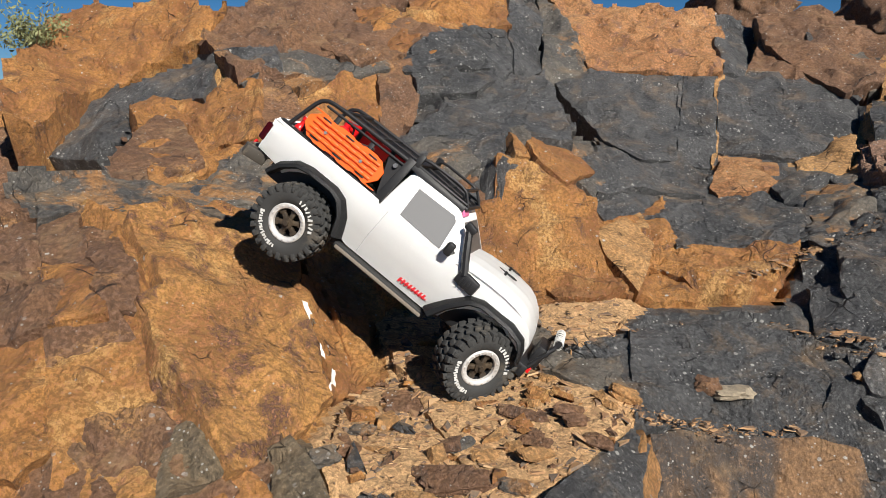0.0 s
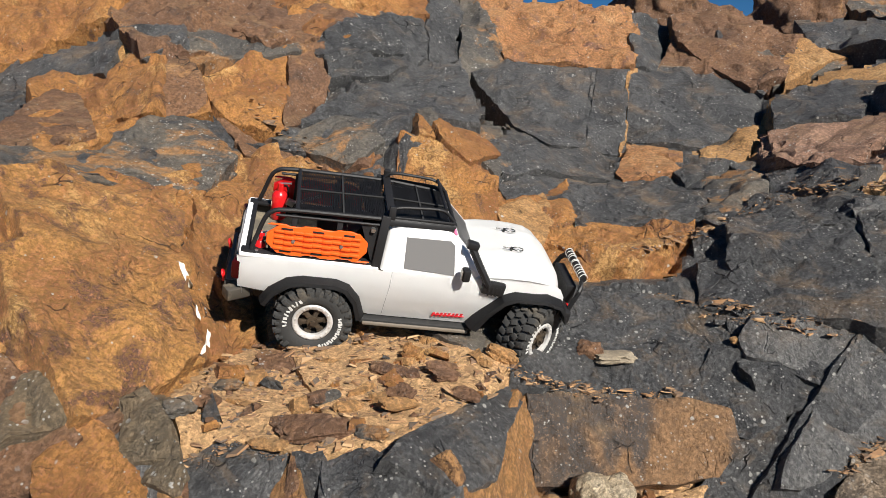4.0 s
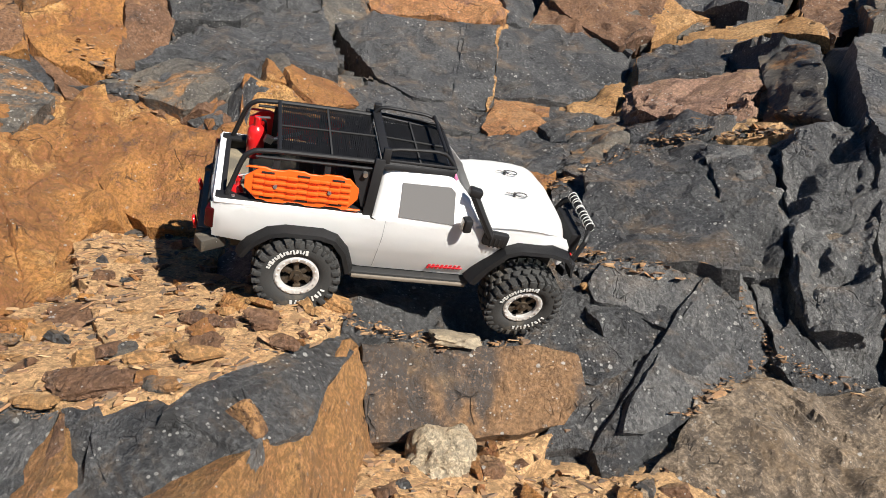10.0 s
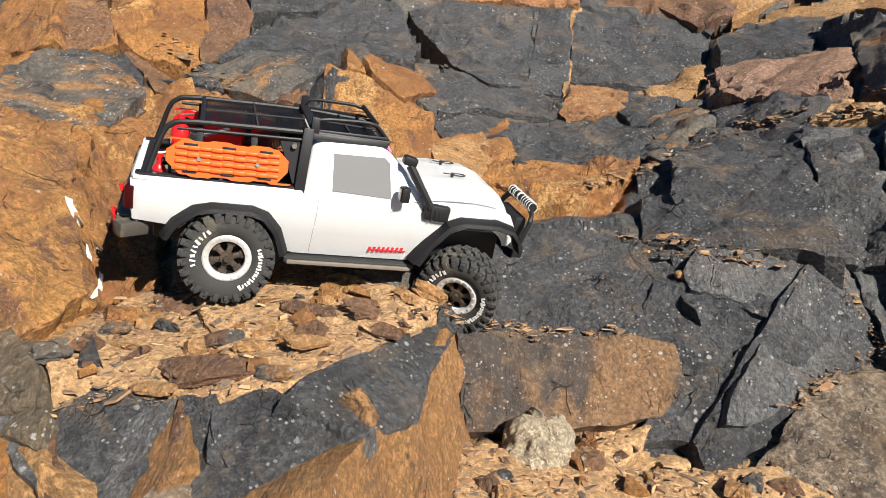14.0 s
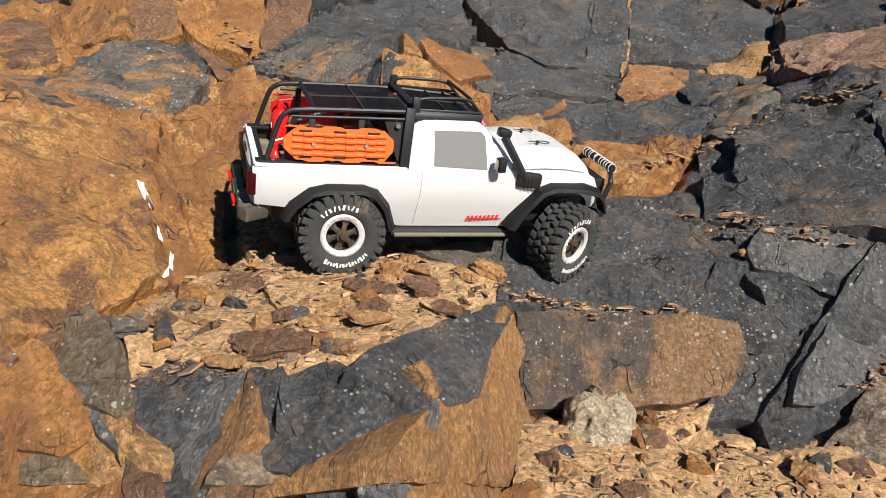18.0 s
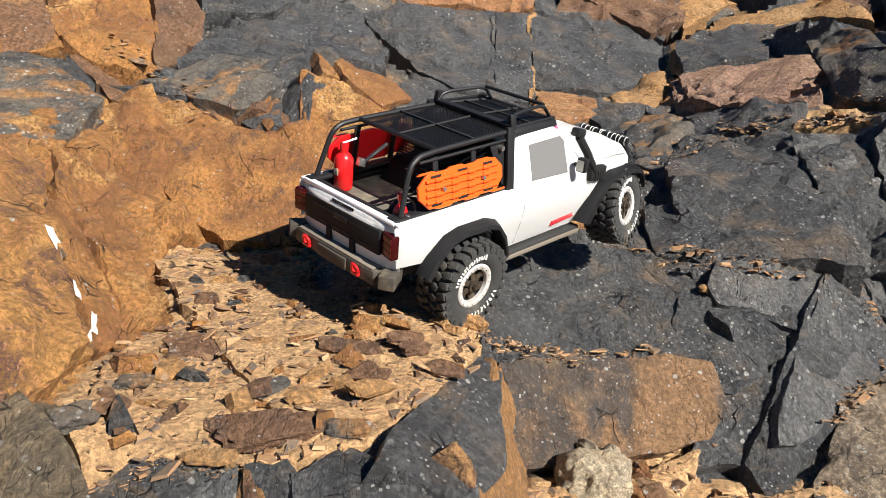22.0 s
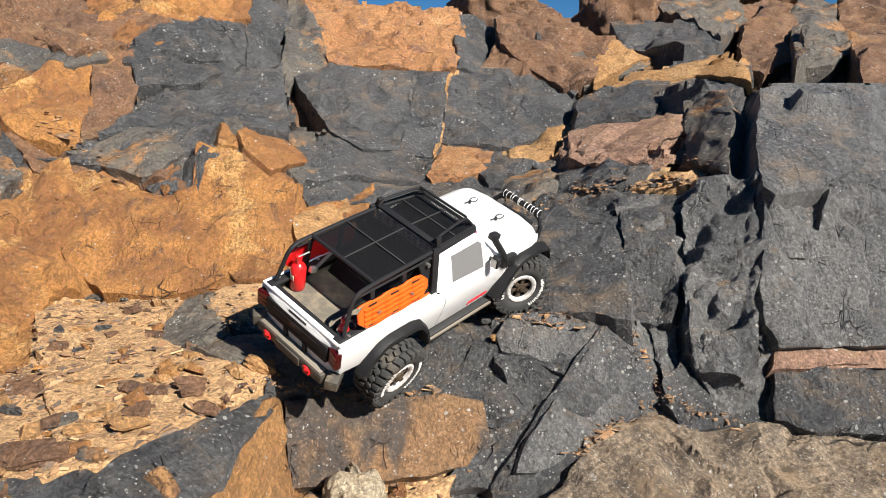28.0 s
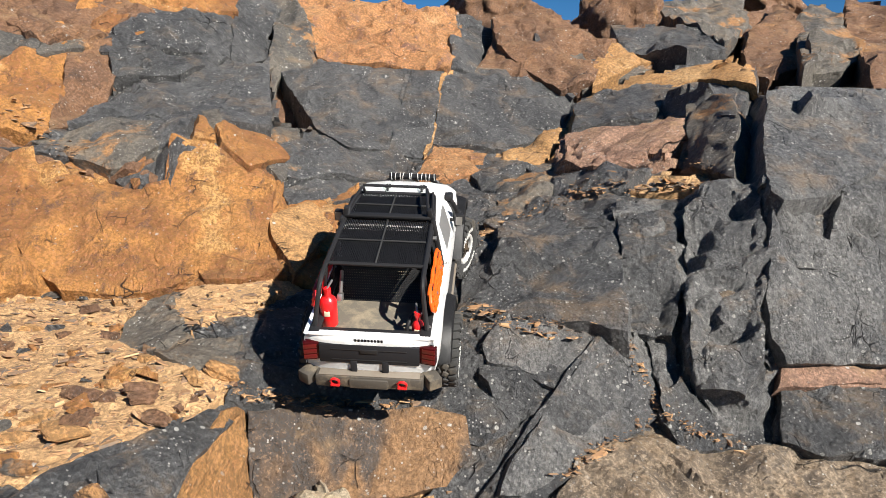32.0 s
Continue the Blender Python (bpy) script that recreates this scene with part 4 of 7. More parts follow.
slab("rock_slab", OCHRE, .02, .004, [(0.461, 2.420, 0.823), (0.482, 2.435, 0.825), (0.416, 2.162, 0.613), (0.387, 2.096, 0.573), (0.386, 2.117, 0.585), (0.406, 2.172, 0.619)])
slab("rock_slab", ORANGE, .1, .010, [(-0.512, 1.179, 0.421), (-0.497, 1.357, 0.418), (-0.435, 1.320, 0.363), (-0.354, 1.102, 0.291), (-0.407, 1.043, 0.289), (-0.438, 1.090, 0.310), (-0.468, 1.118, 0.370)])
slab("rock_slab", GRANITE, .02, .003, [(0.799, 1.279, 0.352), (0.862, 1.262, 0.364), (0.916, 1.234, 0.348), (0.892, 1.224, 0.318), (0.798, 1.241, 0.319)])

# broken faces that stand in front of the older slabs
slab("rock_slab", PURPLE, 0.2, 0.012, [(-0.738, 1.104, 0.555), (-0.699, 1.180, 0.549), (-0.632, 1.196, 0.511), (-0.579, 1.291, 0.501), (-0.528, 1.270, 0.465), (-0.492, 1.162, 0.416), (-0.439, 1.064, 0.358), (-0.405, 0.981, 0.317), (-0.430, 0.875, 0.307), (-0.456, 0.793, 0.303), (-0.467, 0.771, 0.305), (-0.529, 0.827, 0.357), (-0.588, 0.874, 0.405), (-0.649, 0.949, 0.462), (-0.632, 0.985, 0.459)], facets=0.6)
slab("rock_slab", MIXED, 0.1, 0.01, [(-0.958, 1.213, 0.573), (-0.928, 1.331, 0.588), (-0.812, 1.421, 0.574), (-0.738, 1.459, 0.561), (-0.632, 1.484, 0.537), (-0.595, 1.438, 0.519), (-0.680, 1.315, 0.518), (-0.761, 1.309, 0.539), (-0.827, 1.259, 0.547), (-0.870, 1.162, 0.540), (-0.891, 1.109, 0.536)], facets=0.8)
slab("rock_slab", MIXED, 0.12, 0.012, [(-0.753, 1.439, 0.551), (-0.764, 1.528, 0.592), (-0.729, 1.668, 0.644), (-0.655, 1.725, 0.651), (-0.577, 1.626, 0.590), (-0.527, 1.575, 0.556), (-0.543, 1.453, 0.507), (-0.597, 1.407, 0.500), (-0.630, 1.477, 0.538), (-0.695, 1.467, 0.549)], facets=0.8)
slab("rock_slab", DARK, 0.12, 0.012, [(-1.357, 1.850, 0.650), (-1.291, 1.964, 0.740), (-1.134, 1.966, 0.784), (-1.008, 2.037, 0.864), (-0.922, 1.938, 0.824), (-0.916, 1.811, 0.746), (-1.073, 1.886, 0.750), (-1.031, 1.751, 0.677), (-1.098, 1.717, 0.637), (-1.123, 1.687, 0.611), (-1.264, 1.736, 0.603)], facets=0.8)
slab("rock_slab", BROWN, 0.12, 0.01, [(-0.914, 1.362, 0.576), (-0.970, 1.498, 0.627), (-1.004, 1.729, 0.703), (-1.017, 1.877, 0.749), (-0.796, 1.518, 0.604), (-0.826, 1.452, 0.589), (-0.859, 1.359, 0.566)], facets=0.8)
slab("rock_slab", ORANGE, 0.12, 0.012, [(-1.028, 1.899, 0.751), (-0.941, 1.870, 0.763), (-0.916, 1.924, 0.823), (-0.776, 1.816, 0.786), (-0.724, 1.656, 0.663), (-0.824, 1.677, 0.638), (-0.853, 1.650, 0.600)], facets=0.8)
slab("rock_slab", BROWN, 0.1, 0.01, [(-0.783, 1.835, 0.774), (-0.743, 1.887, 0.805), (-0.681, 1.821, 0.746), (-0.623, 1.706, 0.651), (-0.732, 1.679, 0.651)], facets=0.8)
slab("rock_slab", BROWN, 0.08, 0.008, [(-0.921, 1.151, 0.530), (-0.868, 1.173, 0.533), (-0.781, 1.042, 0.493), (-0.777, 1.007, 0.484), (-0.838, 1.023, 0.491)], facets=0.8)
slab("rock_slab", BROWN, 0.08, 0.008, [(-0.839, 1.134, 0.525), (-0.770, 1.100, 0.520), (-0.693, 0.989, 0.487), (-0.743, 1.006, 0.488), (-0.774, 1.032, 0.495)], facets=0.8)
slab("rock_slab", BROWN, 0.08, 0.008, [(-0.722, 0.969, 0.487), (-0.691, 0.999, 0.483), (-0.650, 0.948, 0.441), (-0.687, 0.921, 0.449), (-0.716, 0.947, 0.475)], facets=0.8)
slab("rock_slab", ORANGE, 0.08, 0.008, [(-0.837, 1.021, 0.486), (-0.750, 1.005, 0.479), (-0.688, 0.912, 0.447), (-0.752, 0.889, 0.440)], facets=0.8)
slab("rock_slab", BROWN, 0.08, 0.008, [(-0.759, 0.899, 0.435), (-0.687, 0.928, 0.439), (-0.649, 0.910, 0.402), (-0.705, 0.878, 0.389), (-0.737, 0.860, 0.380)], facets=0.8)
slab("rock_slab", ORANGE, 0.14, 0.01, [(-0.722, 0.838, 0.382), (-0.697, 0.866, 0.389), (-0.647, 0.912, 0.398), (-0.570, 0.882, 0.345), (-0.549, 0.877, 0.332), (-0.606, 0.853, 0.341), (-0.635, 0.808, 0.325), (-0.643, 0.764, 0.300), (-0.635, 0.722, 0.268), (-0.650, 0.716, 0.271)], facets=0.7)
slab("rock_slab", PURPLE, 0.14, 0.01, [(-0.627, 0.802, 0.323), (-0.589, 0.835, 0.343), (-0.534, 0.840, 0.340), (-0.517, 0.822, 0.324), (-0.547, 0.789, 0.303), (-0.550, 0.737, 0.264), (-0.634, 0.726, 0.266), (-0.639, 0.764, 0.296)], facets=0.7)
slab("rock_slab", OLIVE, 0.08, 0.008, [(-0.551, 0.813, 0.327), (-0.537, 0.826, 0.330), (-0.497, 0.794, 0.300), (-0.487, 0.779, 0.287), (-0.514, 0.758, 0.283), (-0.545, 0.732, 0.275), (-0.551, 0.772, 0.302)], facets=1)
slab("rock_slab", OLIVE, 0.08, 0.008, [(-0.444, 0.834, 0.285), (-0.423, 0.850, 0.293), (-0.381, 0.803, 0.273), (-0.366, 0.765, 0.256), (-0.421, 0.766, 0.254)], facets=1)
slab("rock_slab", BROWN, 0.05, 0.006, [(-0.479, 0.841, 0.289), (-0.453, 0.853, 0.291), (-0.434, 0.816, 0.280), (-0.447, 0.799, 0.276), (-0.466, 0.806, 0.280)], facets=1)
slab("rock_slab", OLIVE, 0.08, 0.008, [(-0.472, 0.831, 0.284), (-0.464, 0.845, 0.292), (-0.412, 0.842, 0.293), (-0.381, 0.805, 0.274), (-0.346, 0.755, 0.248), (-0.348, 0.726, 0.232), (-0.389, 0.746, 0.241), (-0.423, 0.781, 0.259), (-0.435, 0.805, 0.271)], facets=0.8)
slab("rock_slab", DARK, 0.1, 0.007, [(-0.351, 0.778, 0.243), (-0.319, 0.809, 0.256), (-0.272, 0.796, 0.247), (-0.288, 0.762, 0.232), (-0.291, 0.730, 0.217), (-0.303, 0.711, 0.209), (-0.331, 0.732, 0.221), (-0.347, 0.747, 0.228)], facets=0.8)
# charcoal slate whose sunlit tone is painted with the paler grey
slab("rock_slab", GREY, 0.1, 0.006, [(-0.292, 0.735, 0.214), (-0.289, 0.766, 0.229), (-0.243, 0.787, 0.249), (-0.245, 0.756, 0.234), (-0.255, 0.710, 0.210), (-0.259, 0.678, 0.194), (-0.271, 0.690, 0.197)], facets=0.6)
slab("rock_slab", RUST, 0.1, 0.005, [(-0.238, 0.778, 0.250), (-0.225, 0.756, 0.248), (-0.216, 0.706, 0.229), (-0.232, 0.682, 0.208), (-0.240, 0.670, 0.197), (-0.257, 0.679, 0.192), (-0.254, 0.729, 0.217)], facets=0.6)
slab("rock_slab", GRANITE, 0.08, 0.006, [(-0.215, 0.702, 0.223), (-0.202, 0.697, 0.209), (-0.187, 0.686, 0.187), (-0.235, 0.662, 0.200), (-0.227, 0.677, 0.209)], facets=0.7)
slab("rock_slab", DARK, 0.12, 0.006, [(-0.190, 0.760, 0.254), (-0.145, 0.780, 0.261), (-0.098, 0.765, 0.247), (-0.065, 0.748, 0.233), (-0.111, 0.716, 0.219), (-0.109, 0.675, 0.194), (-0.146, 0.671, 0.196), (-0.163, 0.709, 0.221), (-0.185, 0.738, 0.240)], facets=0.6)
slab("rock_slab", GREY, 0.12, 0.006, [(-0.109, 0.713, 0.219), (-0.063, 0.748, 0.231), (-0.045, 0.749, 0.233), (-0.073, 0.684, 0.217), (-0.073, 0.647, 0.210), (-0.103, 0.651, 0.207)], facets=0.6)
slab("rock_slab", DARK, 0.14, 0.006, [(-0.121, 0.751, 0.272), (-0.102, 0.801, 0.275), (-0.036, 0.914, 0.270), (0.026, 1.011, 0.262), (0.046, 1.004, 0.249), (0.013, 0.903, 0.240), (-0.001, 0.830, 0.228), (-0.016, 0.800, 0.228), (-0.045, 0.758, 0.232), (-0.063, 0.744, 0.238), (-0.096, 0.752, 0.258)], facets=0.6)
slab("rock_slab", RUST, 0.14, 0.006, [(0.050, 1.035, 0.238), (0.059, 1.023, 0.198), (0.052, 0.944, 0.138), (0.042, 0.865, 0.088), (-0.071, 0.645, 0.211), (-0.070, 0.665, 0.227), (-0.043, 0.749, 0.231), (-0.002, 0.855, 0.214), (0.015, 0.924, 0.232)], facets=0.8)
slab("rock_slab", ORANGE, 0.08, 0.008, [(-0.443, 0.741, 0.256), (-0.415, 0.750, 0.258), (-0.377, 0.718, 0.217), (-0.394, 0.703, 0.208), (-0.424, 0.701, 0.214)], facets=1)
slab("rock_slab", OLIVE, 0.08, 0.008, [(-0.425, 0.702, 0.211), (-0.396, 0.705, 0.205), (-0.368, 0.694, 0.182), (-0.417, 0.685, 0.187)], facets=1)
slab("rock_slab", OCHRE, 0.06, 0.01, [(-0.408, 0.755, 0.263), (-0.380, 0.733, 0.242), (-0.316, 0.691, 0.217), (-0.293, 0.671, 0.195), (-0.367, 0.698, 0.180), (-0.379, 0.720, 0.215)], facets=1.2)
slab("rock_slab", GREY, 0.14, 0.01, [(1.137, 1.682, 0.742), (1.319, 1.735, 0.761), (1.442, 1.731, 0.751), (1.283, 1.489, 0.615), (1.234, 1.430, 0.582), (1.124, 1.368, 0.552), (1.095, 1.338, 0.536), (0.979, 1.309, 0.526), (0.961, 1.326, 0.538), (1.015, 1.455, 0.612)], facets=0.8)
slab("rock_slab", MIXED, 0.1, 0.008, [(1.101, 2.059, 0.752), (1.120, 1.962, 0.755), (1.117, 1.829, 0.735), (1.071, 1.696, 0.679), (0.975, 1.516, 0.575), (0.957, 1.533, 0.562), (0.955, 1.678, 0.580)], facets=0.9)
slab("rock_slab", GREY, 0.12, 0.016, [(0.839, 1.416, 0.500), (0.922, 1.435, 0.554), (0.981, 1.375, 0.529), (0.938, 1.318, 0.461), (0.926, 1.273, 0.416), (0.877, 1.175, 0.310), (0.865, 1.134, 0.268), (0.826, 1.116, 0.236), (0.764, 1.155, 0.242), (0.759, 1.189, 0.268), (0.785, 1.248, 0.331), (0.814, 1.342, 0.426)], facets=1.1)
slab("rock_slab", DARK, 0.1, 0.014, [(0.721, 1.455, 0.486), (0.818, 1.436, 0.498), (0.798, 1.366, 0.422), (0.776, 1.293, 0.341), (0.754, 1.251, 0.292), (0.696, 1.272, 0.295), (0.701, 1.356, 0.381)], facets=1.1)
slab("rock_slab", DARK, 0.12, 0.012, [(0.516, 1.585, 0.447), (0.639, 1.592, 0.481), (0.728, 1.524, 0.477), (0.687, 1.344, 0.394), (0.648, 1.186, 0.321), (0.555, 1.250, 0.323), (0.491, 1.323, 0.336), (0.470, 1.438, 0.377)], facets=0.8)
slab("rock_slab", GREY, 0.12, 0.01, [(0.967, 1.319, 0.511), (0.972, 1.285, 0.453), (1.061, 1.290, 0.453), (1.101, 1.335, 0.527), (1.193, 1.355, 0.551), (1.097, 1.177, 0.259), (0.924, 1.171, 0.264), (0.910, 1.194, 0.304), (0.927, 1.246, 0.391), (0.946, 1.279, 0.446)], facets=0.9)
slab("rock_slab", PINKISH, 0.08, 0.006, [(0.931, 1.180, 0.254), (1.096, 1.175, 0.253), (1.082, 1.152, 0.231), (0.912, 1.153, 0.228)], facets=0.9)
slab("rock_slab", DARK, 0.1, 0.008, [(0.925, 1.174, 0.217), (1.073, 1.139, 0.230), (1.026, 1.064, 0.165), (0.947, 1.067, 0.147), (0.892, 1.099, 0.156)], facets=0.9)
slab("rock_slab", GREY, 0.1, 0.008, [(0.618, 1.221, 0.298), (0.672, 1.244, 0.300), (0.707, 1.194, 0.218), (0.708, 1.166, 0.181), (0.664, 1.136, 0.165), (0.541, 1.070, 0.141), (0.452, 1.020, 0.120), (0.417, 1.011, 0.126), (0.442, 1.048, 0.161), (0.526, 1.124, 0.218), (0.578, 1.180, 0.264)], facets=0.8)
slab("rock_slab", DARK, 0.12, 0.01, [(0.852, 2.242, 0.723), (1.065, 2.367, 0.818), (1.333, 2.356, 0.884), (1.347, 2.165, 0.827), (1.311, 2.075, 0.788), (1.071, 2.143, 0.747), (1.000, 2.040, 0.696), (0.856, 2.080, 0.671), (0.795, 2.078, 0.655)], facets=0.9)
slab("rock_slab", BROWN, 0.14, 0.012, [(0.683, 2.787, 1.055), (0.888, 2.785, 1.081), (1.011, 2.624, 0.972), (1.054, 2.603, 0.962), (0.944, 2.413, 0.801), (0.841, 2.404, 0.780), (0.768, 2.490, 0.837), (0.680, 2.639, 0.940)], facets=0.9)
slab("rock_slab", OCHRE, 0.12, 0.01, [(1.021, 2.632, 0.968), (1.084, 2.604, 0.957), (1.172, 2.488, 0.892), (0.988, 2.409, 0.819), (0.940, 2.382, 0.795)], facets=0.9)
slab("rock_slab", PINKISH, 0.1, 0.01, [(0.770, 2.054, 0.639), (1.024, 1.981, 0.688), (1.047, 1.924, 0.679), (1.012, 1.830, 0.644), (0.901, 1.808, 0.608), (0.883, 1.757, 0.589), (0.786, 1.751, 0.562), (0.718, 1.850, 0.570)], facets=0.9)
slab("rock_slab", BROWN, 0.12, 0.01, [(1.594, 2.677, 1.009), (1.853, 2.949, 1.171), (1.796, 2.647, 1.012), (1.658, 2.436, 0.891), (1.502, 2.343, 0.830), (1.502, 2.458, 0.889)], facets=0.9)
slab("rock_slab", MIXED, 0.12, 0.01, [(1.686, 2.451, 0.984), (1.828, 2.497, 1.018), (1.810, 2.349, 0.940), (1.634, 2.177, 0.838), (1.550, 2.179, 0.833)], facets=0.9)
slab("rock_slab", DARK, 0.12, 0.01, [(-0.466, 2.116, 0.858), (-0.401, 2.249, 0.943), (-0.329, 2.265, 0.932), (-0.189, 2.341, 0.947), (-0.170, 2.218, 0.843), (-0.308, 2.165, 0.846), (-0.441, 2.077, 0.819)], facets=0.9)
slab("rock_slab", DARK, 0.12, 0.012, [(-0.422, 1.774, 0.639), (-0.298, 2.054, 0.750), (-0.176, 2.251, 0.827), (-0.043, 2.177, 0.794), (-0.010, 1.890, 0.677), (-0.134, 1.842, 0.660), (-0.310, 1.840, 0.663)], facets=0.9)
slab("rock_slab", MIXED, 0.12, 0.008, [(-0.477, 1.722, 0.596), (-0.350, 1.806, 0.651), (-0.219, 1.814, 0.653), (-0.218, 1.753, 0.612), (-0.270, 1.685, 0.567), (-0.310, 1.663, 0.553), (-0.384, 1.685, 0.569), (-0.451, 1.715, 0.591)], facets=0.8)
slab("rock_slab", ORANGE, 0.14, 0.009, [(-0.436, 1.499, 0.454), (-0.441, 1.596, 0.530), (-0.348, 1.608, 0.530), (-0.287, 1.583, 0.504), (-0.219, 1.594, 0.506), (-0.184, 1.611, 0.517), (-0.195, 1.729, 0.610), (-0.126, 1.731, 0.605), (-0.033, 1.663, 0.542), (0.027, 1.659, 0.533), (0.021, 1.551, 0.449), (0.037, 1.449, 0.367), (-0.101, 1.430, 0.367), (-0.167, 1.396, 0.346), (-0.307, 1.381, 0.348), (-0.380, 1.426, 0.391)], facets=0.8)
slab("rock_slab", OCHRE, 0.1, 0.008, [(0.024, 1.614, 0.459), (0.142, 1.759, 0.487), (0.158, 1.651, 0.438), (0.091, 1.439, 0.369), (0.040, 1.546, 0.427)], facets=0.8)
slab("rock_slab", ORANGE, 0.1, 0.008, [(-0.120, 1.836, 0.642), (-0.044, 1.938, 0.647), (0.045, 1.856, 0.568), (-0.031, 1.735, 0.555), (-0.094, 1.769, 0.601)], facets=0.8)
slab("rock_slab", OCHRE, 0.05, 0.008, [(0.867, 2.279, 0.721), (1.060, 2.352, 0.813), (1.293, 2.273, 0.872), (1.302, 2.086, 0.817), (1.274, 2.015, 0.784), (1.189, 2.191, 0.809), (1.043, 2.205, 0.761), (0.886, 2.182, 0.697), (0.818, 2.148, 0.662)], facets=0.9)
slab("rock_slab", RUSTDARK, 0.12, 0.007, [(0.073, 1.104, 0.211), (0.108, 1.119, 0.225), (0.212, 1.114, 0.208), (0.306, 1.127, 0.212), (0.370, 1.120, 0.197), (0.376, 1.081, 0.149), (0.334, 1.053, 0.120), (0.208, 1.036, 0.114), (0.072, 1.022, 0.113)], facets=0.7)
slab("rock_slab", GREY, 0.1, 0.007, [(0.423, 1.221, 0.284), (0.456, 1.257, 0.311), (0.628, 1.230, 0.301), (0.635, 1.191, 0.275), (0.562, 1.160, 0.249), (0.506, 1.170, 0.253), (0.428, 1.194, 0.265)], facets=0.8)

# sand that lies on ledges and in joints
sand_a = slab("sand_patch", SAND, .05, .010, [(-0.372, 0.825, 0.274), (-0.384, 0.875, 0.284), (-0.387, 0.991, 0.283), (-0.352, 1.088, 0.287), (-0.233, 1.129, 0.284), (-0.112, 1.074, 0.293), (0.001, 1.082, 0.281), (0.019, 1.041, 0.265), (-0.031, 0.942, 0.266), (-0.091, 0.849, 0.268), (-0.132, 0.802, 0.260), (-0.203, 0.799, 0.255), (-0.255, 0.815, 0.255), (-0.328, 0.814, 0.255), (-0.353, 0.787, 0.247)], facets=0.0, jag=0.012)[1]
sand_b = slab("sand_patch", SAND, .05, .010, [(-0.397, 1.288, 0.335), (-0.355, 1.356, 0.329), (-0.291, 1.412, 0.321), (-0.182, 1.378, 0.332), (-0.175, 1.211, 0.300), (-0.042, 1.098, 0.295), (0.028, 1.079, 0.271), (-0.019, 1.024, 0.279), (-0.032, 0.958, 0.273), (-0.102, 0.862, 0.275), (-0.182, 0.812, 0.261)], facets=0.0, jag=0.012)[1]
sand_b2 = slab("sand_patch", SAND, .05, .008, [(-0.110, 1.323, 0.335), (-0.084, 1.378, 0.353), (0.042, 1.411, 0.359), (0.065, 1.381, 0.346), (0.018, 1.291, 0.327), (-0.052, 1.221, 0.317)], facets=0.0, jag=0.012)[1]
sand_c = slab("sand_patch", SAND, .05, .010, [(0.057, 0.973, 0.114), (0.162, 1.012, 0.081), (0.253, 1.021, 0.093), (0.343, 1.049, 0.113), (0.268, 0.977, 0.078), (0.410, 0.967, 0.082), (0.533, 0.990, 0.089), (0.496, 0.839, 0.032), (0.036, 0.744, 0.089)], facets=0.0, jag=0.012)[1]
sand_e = slab("sand_patch", SAND, .05, .008, [(0.333, 1.605, 0.385), (0.413, 1.641, 0.401), (0.576, 1.691, 0.446), (0.717, 1.705, 0.512), (0.904, 1.557, 0.545), (0.888, 1.525, 0.526), (0.741, 1.618, 0.507), (0.592, 1.664, 0.445), (0.417, 1.606, 0.390)], facets=0.0, jag=0.012)[1]

# ---- the bedrock behind the slabs, which closes their joints ----
EYE = np.array((0.0, 0.0, 0.72))


def bearings(p):
    d = np.asarray(p) - EYE
    return np.arctan2(d[..., 0], d[..., 1]), np.arctan2(d[..., 2], np.hypot(d[..., 0], d[..., 1])), np.linalg.norm(d, axis=-1)


def bedrock():
    mats, points, kinds = [], [], []
    for mat, pos, _ in FRONTS:
        if mat not in mats:
            mats.append(mat)
        take = pos[::3]
        points.append(take)
        kinds += [mats.index(mat)] * len(take)
    points = np.concatenate(points)
    az, el, dist = bearings(points)
    tree = kdtree.KDTree(len(points))
    for i in range(len(points)):
        tree.insert((az[i], el[i], 0.0), i)
    tree.balance()
    us, vs = np.arange(-0.86, 0.92, 0.0058), np.arange(-0.62, 0.27, 0.0058)
    verts, owner, far = [], [], []
    for v in vs:
        for u in us:
            got = tree.find_n((u, v, 0.0), 7)
            w = np.array([1.0 / (g[2] + 0.0015) ** 2 for g in got])
            reach = float(np.array([dist[g[1]] for g in got]) @ w / w.sum())
            bump = noise.fractal(Vector((u * 22, v * 22, 5.0)), 0.9, 2.1, 5)
            reach += 0.024 + 0.006 * bump
            way = np.array((math.sin(u) * math.cos(v), math.cos(u) * math.cos(v), math.sin(v)))
            verts.append(EYE + way * reach)
            owner.append(kinds[got[0][1]])
            far.append(got[0][2] > (0.005 if v > 0.0 else 0.010 if v > -0.06 else 0.035))
    k = len(us)
    faces, tone = [], []
    for j in range(len(vs) - 1):
        for i in range(k - 1):
            a = j * k + i
            quad = (a, a + 1, a + k + 1, a + k)
            reach = [float(np.linalg.norm(verts[q] - EYE)) for q in quad]
            if max(reach) - min(reach) < 0.10 and not any(far[q] for q in quad):
                faces.append(quad)
                tone.append(owner[a])
    ob = mesh_ob("bedrock", verts, faces, mats[0], rock_face, smooth=40)
    for m in mats[1:]:
        ob.data.materials.append(m)
    ob.data.polygons.foreach_set("material_index", tone)
    return ob


bedrock()


def rock_tree():
    verts, faces = [], []
    for _, pos, tris in FRONTS:
        k = len(verts)
        verts += [tuple(p) for p in pos]
        faces += [tuple(i + k for i in f) for f in tris]
    return bvhtree.BVHTree.FromPolygons(verts, faces)


ROCKS = rock_tree()


